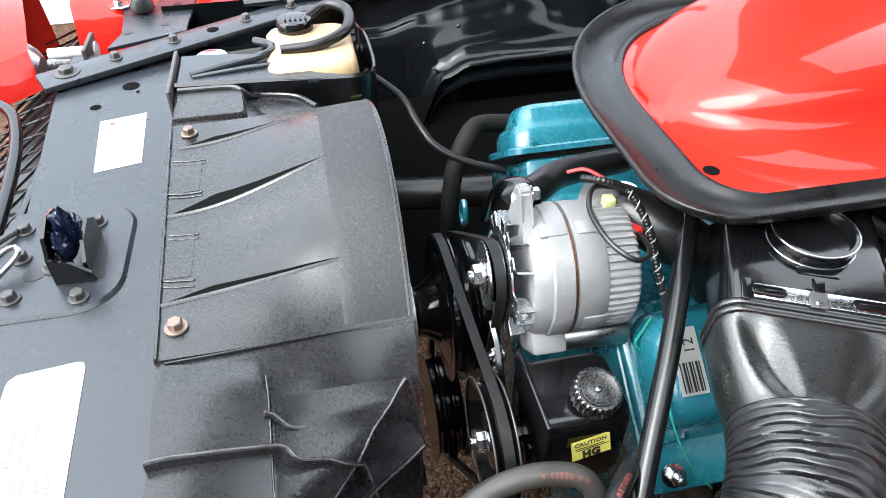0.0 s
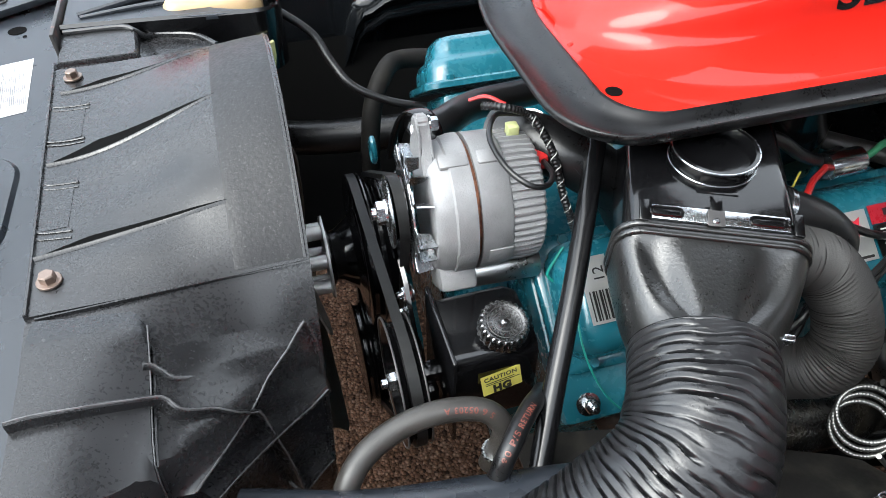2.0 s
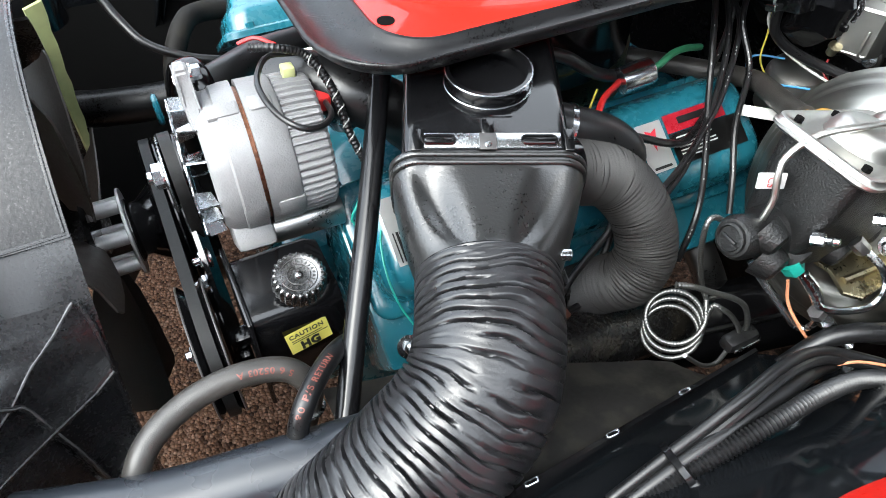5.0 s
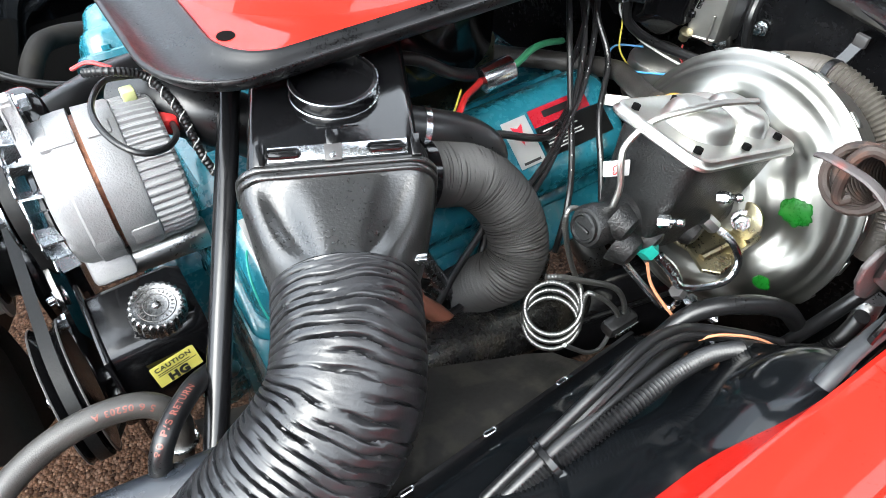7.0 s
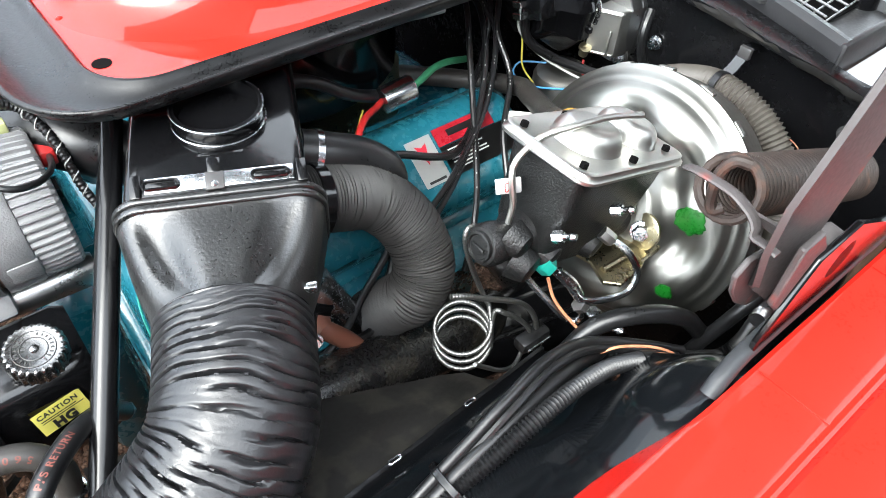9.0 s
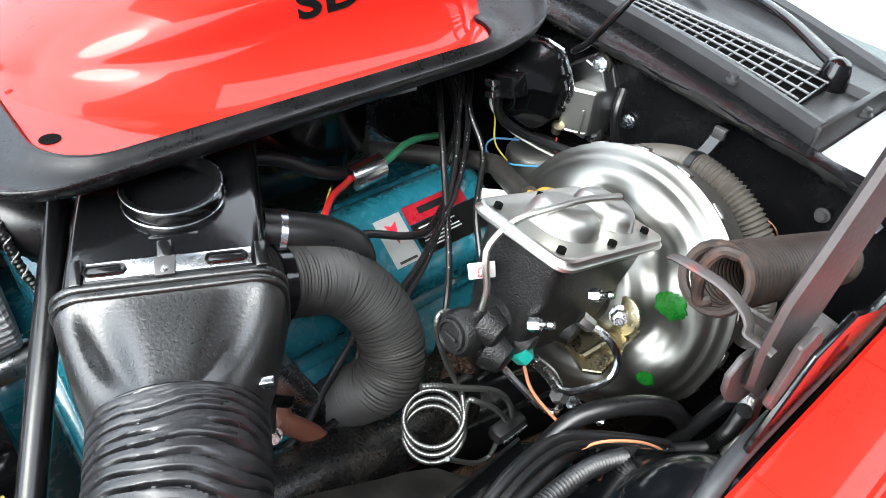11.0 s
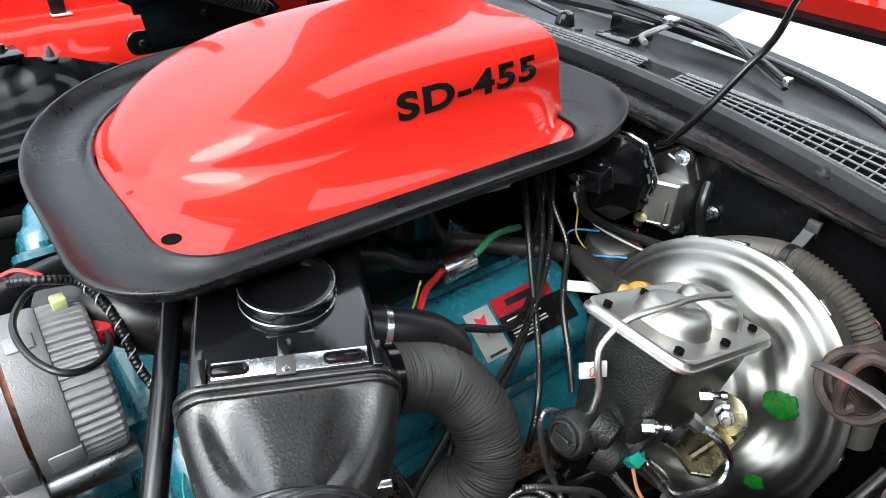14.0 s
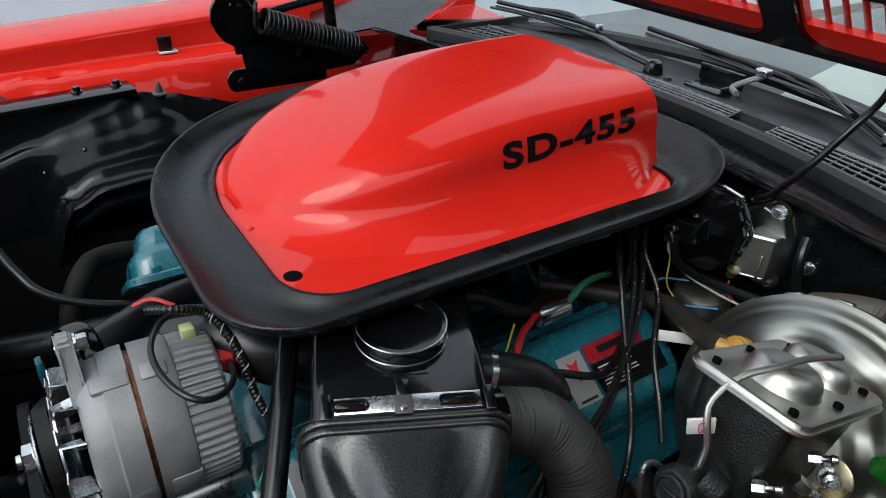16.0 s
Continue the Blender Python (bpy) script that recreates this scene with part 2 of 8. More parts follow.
def frame_of(axis, up=(0, 0, 1)):
    """A turn whose z runs along axis."""
    z = V(axis).normalized()
    u = V(up)
    if abs(z.dot(u.normalized())) > 0.98:
        u = V((1, 0, 0))
    x = u.cross(z).normalized()
    return Matrix((x, z.cross(x), z)).transposed()


def box(bm, lo, hi, bevel=0.0, m=None, seg=2):
    r = bmesh.ops.create_cube(bm, size=1)
    vs = r["verts"]
    for v in vs:
        v.co = V([lo[i] + (v.co[i] + 0.5) * (hi[i] - lo[i]) for i in range(3)])
    if bevel:
        es = {e for v in vs for e in v.link_edges}
        out = bmesh.ops.bevel(bm, geom=list(es), offset=bevel, segments=seg, affect="EDGES", profile=0.5)
        vs = list({v for f in out["faces"] for v in f.verts} | {v for v in vs if v.is_valid})
    if m:
        bmesh.ops.transform(bm, matrix=m, verts=vs)
    return bm


def obox(bm, centre, size, axes, bevel=0.0, seg=2):
    """A box in a frame given by three axes."""
    m = Matrix(axes).transposed().to_4x4()
    m.translation = V(centre)
    return box(bm, [-s / 2 for s in size], [s / 2 for s in size], bevel, m, seg)


def rings(bm, loops, close_u=True, cap=(False, False)):
    """Skins a list of rings of points."""
    rows = [[bm.verts.new(p) for p in loop] for loop in loops]
    n = len(rows[0])
    for a, b in zip(rows, rows[1:]):
        for i in range(n if close_u else n - 1):
            j = (i + 1) % n
            bm.faces.new((a[i], a[j], b[j], b[i]))
    if cap[0]:
        bm.faces.new(rows[0][::-1])
    if cap[1]:
        bm.faces.new(rows[-1])
    return bm


def lathe(bm, at, axis, profile, n=40, cap=True):
    """Turns a profile of (along, radius) about an axis."""
    f, c = frame_of(axis), V(at)
    z = f.col[2]
    loops = []
    for h, r in profile:
        loops.append([c + z * h + (f.col[0] * math.cos(a) + f.col[1] * math.sin(a)) * max(r, 1e-5)
                      for a in (2 * math.pi * k / n for k in range(n))])
    return rings(bm, loops, True, (cap, cap))


def spline(points, per=10):
    """A smooth line through a few points."""
    p = [V(q) for q in points]
    if len(p) == 2:
        return [p[0].lerp(p[1], k / per) for k in range(per + 1)]
    p = [2 * p[0] - p[1], *p, 2 * p[-1] - p[-2]]
    out = []
    for a, b, c, d in zip(p, p[1:], p[2:], p[3:]):
        for k in range(per):
            u = k / per
            out.append(0.5 * (2 * b + (c - a) * u + (2 * a - 5 * b + 4 * c - d) * u * u + (3 * b - a - 3 * c + d) * u ** 3))
    return out + [p[-2]]


def resample(line, step):
    d = [0.0]
    for a, b in zip(line, line[1:]):
        d.append(d[-1] + (b - a).length)
    n = max(2, round(d[-1] / step))
    out, i = [], 0
    for k in range(n + 1):
        s = d[-1] * k / n
        while i < len(d) - 2 and d[i + 1] < s:
            i += 1
        w = (s - d[i]) / max(1e-9, d[i + 1] - d[i])
        out.append(line[i].lerp(line[i + 1], min(1, w)))
    return out


def sweep(bm, line, radius, n=12, cap=True, flat=1.0):
    """A tube along a line; radius is a number or a function of (share along, angle)."""
    t = (line[1] - line[0]).normalized()
    x = frame_of(t).col[0].copy()
    loops = []
    for i, p in enumerate(line):
        t = (line[min(i + 1, len(line) - 1)] - line[max(i - 1, 0)]).normalized()
        x = (x - t * x.dot(t)).normalized()
        y = t.cross(x)
        s = i / (len(line) - 1)
        ring = []
        for k in range(n):
            a = 2 * math.pi * k / n
            r = radius(s, a) if callable(radius) else radius
            ring.append(p + (x * math.cos(a) + y * math.sin(a) * flat) * r)
        loops.append(ring)
    return rings(bm, loops, True, (cap, cap))


def tube(points, radius, n=12, step=0.006):
    return sweep(bmesh.new(), resample(spline(points), step), radius, n)


def ribbed(points, radius, depth, pitch, n=20, sub=4):
    """A corrugated tube."""
    line = resample(spline(points), pitch / sub)
    total = len(line) - 1
    return sweep(bmesh.new(), line, lambda s, a: radius + depth * math.cos(2 * math.pi * s * total / sub), n)


def hexbolt(bm, at, axis, size=0.013, height=0.008, washer=0.0, shank=0.0):
    """A hexagon head on a washer, size across the flats."""
    f, c = frame_of(axis), V(at)
    z = f.col[2]
    h0 = 0.0
    if washer:
        lathe(bm, c, axis, [(0, washer), (0.0018, washer), (0.0022, washer * 0.96)], 20)
        h0 = 0.002
    r = size / math.sqrt(3)
    loops = []
    for h, s in ((h0, 1), (h0 + height * 0.85, 1), (h0 + height, 0.86)):
        loops.append([c + z * h + (f.col[0] * math.cos(a) + f.col[1] * math.sin(a)) * r * s for a in (math.pi / 3 * k for k in range(6))])
    rings(bm, loops, True, (True, True))
    if shank:
        lathe(bm, c + z * (h0 + height - 0.001), axis, [(0, size * 0.3), (shank, size * 0.3), (shank + 0.001, size * 0.24)], 12)
    return bm


def rounded(x0, x1, y0, y1, radii, per=8):
    """Points round a rectangle with a radius, or two, for each corner, from (x0, y0) round by (x1, y0), (x1, y1), (x0, y1)."""
    out = []
    for (cx, cy, sx, sy), r, start in zip(((x0, y0, 1, 1), (x1, y0, -1, 1), (x1, y1, -1, -1), (x0, y1, 1, -1)), radii, (180, 270, 0, 90)):
        rx, ry = r if isinstance(r, tuple) else (r, r)
        for k in range(per + 1):
            a = radians(start + 90 * k / per)
            out.append((cx + sx * rx + rx * math.cos(a), cy + sy * ry + ry * math.sin(a)))
    return out


def plate(bm, outline, z0, z1, bevel=0.0):
    """A flat slab from an outline of (x, y)."""
    n = len(outline)
    cx, cy = sum(p[0] for p in outline) / n, sum(p[1] for p in outline) / n
    loops = [[(x, y, z0) for x, y in outline], [(x, y, z1 - bevel) for x, y in outline]]
    if bevel:
        k = lambda x, y: ((x - cx), (y - cy))
        loops.append([(cx + (x - cx) * (1 - bevel / max(0.01, math.hypot(x - cx, y - cy))),
                       cy + (y - cy) * (1 - bevel / max(0.01, math.hypot(x - cx, y - cy))), z1) for x, y in outline])
    return rings(bm, loops, True, (True, True))


def spread(bm, m):
    bmesh.ops.transform(bm, matrix=m, verts=bm.verts)
    return bm


def sheet(rows, thick=0.0):
    """A skin over rows of points, with thickness along its normals when given."""
    bm = bmesh.new()
    rings(bm, rows, False)
    if thick:
        bmesh.ops.recalc_face_normals(bm, faces=bm.faces)
        bmesh.ops.solidify(bm, geom=bm.faces[:], thickness=thick)
    return bm


def words(text, size, extrude=0.0003, spacing=1.0, shear=0.0, bold=0.0):
    """A mesh of written words in the xy plane, with its left foot at the origin."""
    cu = bpy.data.curves.new("words", "FONT")
    cu.body, cu.size, cu.extrude, cu.space_character, cu.shear, cu.offset = text, size, extrude, spacing, shear, bold
    ob = new("words", cu)
    me = bpy.data.meshes.new_from_object(ob.evaluated_get(bpy.context.evaluated_depsgraph_get()))
    bm = bmesh.new()
    bm.from_mesh(me)
    bpy.data.objects.remove(ob)
    bpy.data.meshes.remove(me)
    return bm


def sit(bm, at, xdir, normal):
    """Moves a flat mesh from the xy plane onto a place, its x along xdir."""
    z = V(normal).normalized()
    x = V(xdir)
    x = (x - z * x.dot(z)).normalized()
    m = Matrix((x, z.cross(x), z)).transposed().to_4x4()
    m.translation = V(at)
    return spread(bm, m)


def bars(rows, width, line, gap, rng, fill=(0.4, 1.0)):
    """Lines of unreadable print as plain bars in the xy plane."""
    bm = bmesh.new()
    for i in range(rows):
        w = width * rng.uniform(*fill)
        box(bm, (0, -i * (line + gap) - line, 0), (w, -i * (line + gap), 0.0003))
    return bm


# ---- the large structure ----
def ground():
    bm = bmesh.new()
    bmesh.ops.create_grid(bm, x_segments=8, y_segments=8, size=60)
    solo("ground", bm, GRAVEL, "brown exposed-aggregate driveway under the car", "ground", kind="structure", at=(0, 0, 0))


def surroundings():
    """Plain walls that close the place: a pale one beyond the car and an unseen dark one added behind the camera."""
    # only its low part is in view; the height is set to tone reflections
    bm = box(bmesh.new(), (-9, 3.6, 0), (9, 3.8, 3.7), 0.01)
    solo("wall_far", bm, PALE, "pale blue-white plastered wall beyond the car", "wall", kind="structure")
    # added out of view to block low light and darken near-side reflections
    bm = box(bmesh.new(), (-7, -3.0, 0), (9, -2.8, 3.5), 0.01)
    solo("shade_wall_near", bm, SHADE, "unseen dark grey wall added behind the camera to darken reflections", "wall", kind="structure")


def core_support():
    t = thing("radiator_support", (-0.27, CY, 0.70), "satin black steel radiator support panel at the nose of the engine bay", "car panel", kind="structure")
    bm = bmesh.new()
    plate(bm, [(-0.355, -0.05), (-0.150, -0.05), (-0.165, 0.60), (-0.206, 1.10), (-0.206, 1.20), (-0.385, 1.20), (-0.385, 1.05), (-0.345, 0.62)], 0.825, 0.845, 0.003)
    panel = part("panel", bm, SATIN, t)
    bm = bmesh.new()
    box(bm, (-0.385, -0.05, 0.45), (-0.375, 1.20, 0.822), 0.002)
    part("front_wall", bm, SATIN, t)
    # raised pad of the hood latch
    bm = bmesh.new()
    plate(bm, rounded(-0.37, -0.222, 0.555, 0.745, (0.02, 0.05, 0.05, 0.02)), 0.845, 0.8495, 0.004)
    part("latch_pad", bm, SATIN, panel)
    # oval holes: flat near-black discs that paint their shaded inside
    for x, y, r in ((-0.275, 1.066, 0.013), (-0.318, 1.005, 0.008), (-0.262, 1.045, 0.003)):
        bm = bmesh.new()
        lathe(bm, (x, y, 0.8452), (0, 0, 1), [(0, r), (0.0005, r), (0.0006, r * 0.7)], 24)
        part("hole", bm, PIT, panel)
    return t


def brace():
    """The flat steel brace from the radiator support to the far fender."""
    t = thing("support_brace", (-0.13, 1.22, 0.845), "flat black steel brace bolted across to the fender", "brace")
    a, b = V((-0.41, 1.085, 0.852)), V((0.22, 1.395, 0.872))
    d = (b - a).normalized()
    s = V((0, 0, 1)).cross(d).normalized()
    bm = obox(bmesh.new(), (a + b) / 2, ((b - a).length, 0.062, 0.012), (d, s, d.cross(s)), 0.004)
    part("bar", bm, SATIN, t)
    for k in (0.06, 0.17, 0.31, 0.50, 0.63):
        bm = hexbolt(bmesh.new(), a.lerp(b, k) + V((0, 0, 0.006)), (0, 0, 1), 0.013 if k > 0.1 else 0.02, 0.009, 0.011 if k > 0.1 else 0.02)
        part("bolt", bm, DGREY, t, "grey hex bolt")
    bm = lathe(bmesh.new(), a.lerp(b, 0.41) + V((0, 0, 0.0062)), (0, 0, 1), [(0, 0.010), (0.0006, 0.010), (0.0008, 0.006)], 24)
    part("hole", bm, PIT, t)


def fender_far():
    t = thing("fender_far", (0.4, CY + 0.70, 0.60), "glossy red fender on the passenger side", "fender", kind="structure")
    rows = []
    for k in range(92):
        x = -0.42 + 0.02 * k
        crease, foot = 1.573 + 0.25 * (x - 0.228) - 0.03 * max(0, x - 0.7), 1.514 + 0.106 * (x - 0.215)
        # the inner wall of the fender's crown stands upright
        wall = min(crease, foot + 0.010)
        top = 0.9165 + 0.275 * (crease - wall)
        wave = 0.0035 * noise.noise(V((x * 22, 3, 1))) * (1.6 if x < 0.42 else 0.5)
        edge = 1.455 + 0.05 * (x - 0.3) + 3 * wave
        slit = 0.010 * max(0.0, math.sin((x - 0.21) * 22)) * (1 if 0.1 < x < 0.50 else 0)
        lip = 0.884 + wave + 0.004 * math.exp(-((x - 0.62) / 0.2) ** 2)
        prof = [(edge - 0.060, 0.70), (edge - 0.050, 0.80), (edge - 0.030, lip - 0.024), (edge - 0.012, lip - 0.010), (edge - 0.004, lip - 0.002), (edge, lip), (edge + 0.006, lip), (edge + 0.010, lip - 0.004 - slit),
                (edge + 0.022, lip - 0.004 - slit), (edge + 0.028, lip - 0.002), (foot - 0.010, 0.884), (foot, 0.886), (foot + 0.003, 0.890), (wall - 0.004, top - 0.012), (wall - 0.001, top - 0.003), (wall + 0.005, top),
                (wall + 0.05, top + 0.0045), (wall + 0.13, top + 0.0065), (wall + 0.22, top - 0.0065), (wall + 0.28, top - 0.056), (wall + 0.30, top - 0.15), (wall + 0.30, 0.5)]
        rows.append([(x, y, z) for y, z in prof])
    part("skin", sheet(rows, 0.002), RED, t, smooth=50)
    stop = part("bump_stop", box(bmesh.new(), (0.508, 1.527, 0.888), (0.536, 1.540, 0.921), 0.003), RUBBER, t, "black rubber bump stop")
    part("stop_base", box(bmesh.new(), (0.507, 1.519, 0.8865), (0.545, 1.542, 0.8905), 0.0015), LABEL, stop, "white base of the stop")
    return t


def fender_near():
    t = thing("fender_near", (0.4, CY - 0.70, 0.60), "glossy red fender on the driver side", "fender", kind="structure")
    rows = []
    for k in range(104):
        x = -0.42 + 0.0175 * k
        f = min(1, max(0, (0.61 - x) / 0.13))
        f = f * f * (3 - 2 * f)
        z = 0.905
        prof = [(-0.016 + 0.024 * f, z - 0.018 - 0.030 * f), (-0.0155 + 0.019 * f, z - 0.012 - 0.026 * f), (-0.0145 + 0.006 * f, z - 0.005 - 0.012 * f), (-0.0135 + 0.001 * f, z - 0.003), (-0.017, z), (-0.045, z + 0.001), (-0.070, z + 0.001), (-0.0735, z - 0.003), (-0.076, z - 0.003),
                (-0.080, z + 0.003), (-0.10, z + 0.010), (-0.17, z + 0.016), (-0.25, z + 0.006), (-0.30, z - 0.04), (-0.335, z - 0.13), (-0.34, z - 0.4)]
        rows.append([(x, y, zz) for y, zz in prof])
    skin = part("skin", sheet(rows, 0.002), RED, t)
    for x in (0.615, 0.775):
        part("seam", box(bmesh.new(), (x, -0.0705, 0.9062), (x + 0.0016, -0.018, 0.9072)), RED, skin)
    pts = [(0.582, -0.006, 0.893), (0.594, -0.005, 0.903), (0.63, -0.003, 0.907), (0.75, -0.003, 0.908), (0.95, -0.003, 0.910), (1.05, -0.003, 0.915)]
    part("weatherstrip", sweep(bmesh.new(), resample(spline(pts), 0.01), 0.0066, 14), SEALGREY, t, "grey rubber weatherstrip along the inner lip")
    return t


def inner_edge(x):
    """Where the near inner fender meets the splash flap."""
    return 0.1436 + 0.13 * (min(0.66, max(0.2, x)) - 0.427)


def inner_height(x, v):
    y = -0.02 + (inner_edge(x) + 0.02) * v
    z = 0.868 - (0.127 + 0.22 * (min(0.66, max(0.1, x)) - 0.427)) * v ** 1.3
    z -= 0.016 * max(0.0, min(1.0, (0.49 - x) / 0.08)) * math.sin(math.pi * min(1.0, max(0.0, (v - 0.3) / 0.6)))
    d = min(1.0, max(0.0, (math.hypot((x - 0.590) / 0.085, (y - 0.012) / 0.058) - 0.40) / 0.60))
    z += 0.024 * (1 - d * d * (3 - 2 * d))
    z -= 0.004 * math.exp(-((x - 0.504) ** 2 + (y - 0.040) ** 2) / 0.000035)
    z -= 0.26 * max(0.0, min(1.0, (x - 0.64) / 0.08)) ** 2 * (0.35 + 0.65 * v)
    return z - 0.10 * max(0.0, min(1.0, (0.32 - x) / 0.3))


def inner_fender_near():
    t = thing("inner_fender_panel", (0.5, 0.1, 0.45), "glossy black inner fender and wheelhouse panel", "inner fender", kind="structure")
    rows = []
    for i in range(150):
        x = -0.35 + i * 0.009
        e = inner_edge(x)
        row = [(x, -0.02 + (e + 0.02) * j / 31, inner_height(x, j / 31)) for j in range(32)]
        z = inner_height(x, 1)
        row += [(x, e + 0.002, z - 0.10), (x, e + 0.003, 0.35)]
        rows.append(row)
    part("panel", sheet(rows, 0.002), PANEL, t)
    xs = [0.22 + 0.035 * k for k in range(13)]
    part("pinch_flange", sheet([[(x, inner_edge(x) - 0.004, inner_height(x, 1) + 0.001), (x, inner_edge(x) - 0.001, inner_height(x, 1) + 0.009), (x, inner_edge(x) + 0.003, inner_height(x, 1) + 0.009), (x, inner_edge(x) + 0.005, inner_height(x, 1) - 0.002)] for x in xs], 0.0015), BLACK, t)
    # flat splash flap towards the engine
    rows = []
    for k in range(16):
        x = 0.22 + 0.026 * k
        e, z = inner_edge(x), inner_height(x, 1) - 0.003
        out = 0.262 - 0.30 * (x - 0.37) - 1.0 * max(0, x - 0.555)
        rows.append([(x, e + (out - e) * u, z - 0.022 * u + 0.004 * noise.noise(V((x * 14, u * 2, 0)))) for u in (0.02, 0.2, 0.4, 0.6, 0.8, 1.0)])
    part("splash_flap", sheet(rows, 0.003), FLAP, t, "dull black rubber splash flap")
    for x in (0.335, 0.427, 0.5235):
        e, z = inner_edge(x), inner_height(x, 1) + 0.0105
        bm = sweep(bmesh.new(), [V((x + px, e + 0.001 + py, z)) for px, py in rounded(-0.006, 0.006, -0.0018, 0.0018, (0.0017,) * 4, 4)], 0.0008, 5)
        part("staple", bm, ZINC, t, "bright steel staple")
    return t


def between(x, xs, zs):
    for a, b, c, d in zip(xs, xs[1:], zs, zs[1:]):
        if x <= b:
            s = max(0.0, (x - a) / (b - a))
            return c + (d - c) * s * s * (3 - 2 * s)
    return zs[-1]


def inner_fender_far():
    t = thing("inner_fender_panel", (0.3, 1.25, 0.45), "glossy black pressed inner fender with a raised shoulder and studs", "inner fender", kind="structure")
    rows = []
    for i in range(110):
        x = -0.25 + i * 0.0135
        top = between(x, [-0.25, 0.41, 0.474, 0.535, 0.589, 0.70, 1.3], [0.868, 0.876, 0.864, 0.847, 0.829, 0.81, 0.80])
        zr = between(x, [-0.25, 0.15, 0.24, 0.285, 0.342, 0.395, 0.425, 0.452, 0.475, 0.510, 0.56, 0.65, 1.3], [0.78, 0.805, 0.825, 0.836, 0.846, 0.854, 0.862, 0.865, 0.860, 0.840, 0.826, 0.80, 0.78])
        zr = min(zr, top - 0.002)
        arch = between(x, [-0.25, 0.20, 0.265, 0.319, 0.396, 1.3], [0.50, 0.60, 0.722, 0.745, 0.750, 0.745])
        s = 0.5 + 0.5 * math.tanh((x - 0.05) / 0.1)
        crest = [V((0, 1.338, top)), V((0, 1.333, 0.5 * (top + zr))), V((0, 1.322, zr - 0.006)), V((0, 1.306, zr - 0.022)), V((0, 1.293, 0.70 * zr + 0.30 * arch - 0.012)), V((0, 1.280, 0.40 * zr + 0.60 * arch)),
                 V((0, 1.268, 0.14 * zr + 0.86 * arch + 0.004)), V((0, 1.250, arch + 0.006)), V((0, 1.236, arch + 0.003))]
        prof = [(q.y, q.z) for q in spline(crest, 4)]
        prof += [(1.230, arch - 0.001), (1.231, arch - 0.006), (1.239, arch - 0.012), (1.240, arch - 0.020), (1.235, arch - 0.028), (1.232, arch - 0.034), (1.236, arch - 0.042), (1.25, arch - 0.05), (1.26, 0.45)]
        rows.append([(x, y, z) for y, z in prof])
    panel = part("panel", sheet(rows, 0.002), PANEL, t, smooth=60)
    bm = box(bmesh.new(), (-0.3, 1.265, 0.20), (0.98, 1.275, 0.66), 0.002)
    part("lower_wall", bm, RUBBER, t)
    # far flap painted near-black for the deep shade it lies in
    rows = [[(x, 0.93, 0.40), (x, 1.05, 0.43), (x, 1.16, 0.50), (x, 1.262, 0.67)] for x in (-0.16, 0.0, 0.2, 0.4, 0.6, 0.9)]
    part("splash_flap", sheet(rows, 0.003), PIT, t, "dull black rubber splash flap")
    for x, z in ((0.237, 0.770), (0.307, 0.800), (0.310, 0.778), (0.253, 0.765), (0.245, 0.730), (0.60, 0.78), (0.615, 0.778)):
        bm = lathe(bmesh.new(), (x, 1.294, z), (0, -1, 0.2), [(-0.006, 0.0052), (0.002, 0.0045), (0.004, 0.002)], 12)
        part("stud", bm, BLACK, panel)
    # rail along the top with two bolts
    a, b = V((-0.10, 1.318, 0.874)), V((0.414, 1.346, 0.884))
    d = (b - a).normalized()
    s = V((0, 0, 1)).cross(d).normalized()
    part("rail", obox(bmesh.new(), (a + b) / 2, ((b - a).length, 0.060, 0.010), (d, s, d.cross(s)), 0.003), BLACK, t)
    for k in (0.82, 0.95):
        part("bolt", hexbolt(bmesh.new(), a.lerp(b, k) + V((0, 0.008, 0.005)), (0, 0, 1), 0.012, 0.008, 0.010), BLACK, t)
    part("screw", lathe(bmesh.new(), (0.456, 1.333, 0.868), (0, -0.1, 1), [(0, 0.013), (0.003, 0.013), (0.005, 0.007), (0.013, 0.006), (0.024, 0.0015)], 14), DGREY, t, "pointed trim screw")
    return t


def cowl_lip(y):
    w = y - CY
    return 1.038 - 0.26 * w * w


def crown(y):
    w = y - CY
    return -0.05 * w * w


def firewall():
    t = thing("firewall", (1.0, CY, 0.3), "black painted firewall with a crimped top flange", "firewall", kind="structure")
    rows = []
    for j in range(44):
        y = -0.02 + 1.37 * j / 43
        xl, dz = cowl_lip(y), crown(y)
        x = 0.972
        f = 0.956 - 0.07 * (y - CY) ** 2 + 0.002 * math.sin(j * 1.7)
        rows.append([(x + 0.02, y, 0.30), (x, y, 0.55), (x, y, 0.90), (x - 0.004, y, 0.945 + dz), (f + 0.006, y, 0.952 + dz), (f, y, 0.956 + dz), (f, y, 0.961 + dz), (f + 0.012, y, 0.963 + dz), (xl - 0.006, y, 0.960 + dz)])
    part("panel", sheet(rows, 0.002), FIREPAINT, t)
    return t


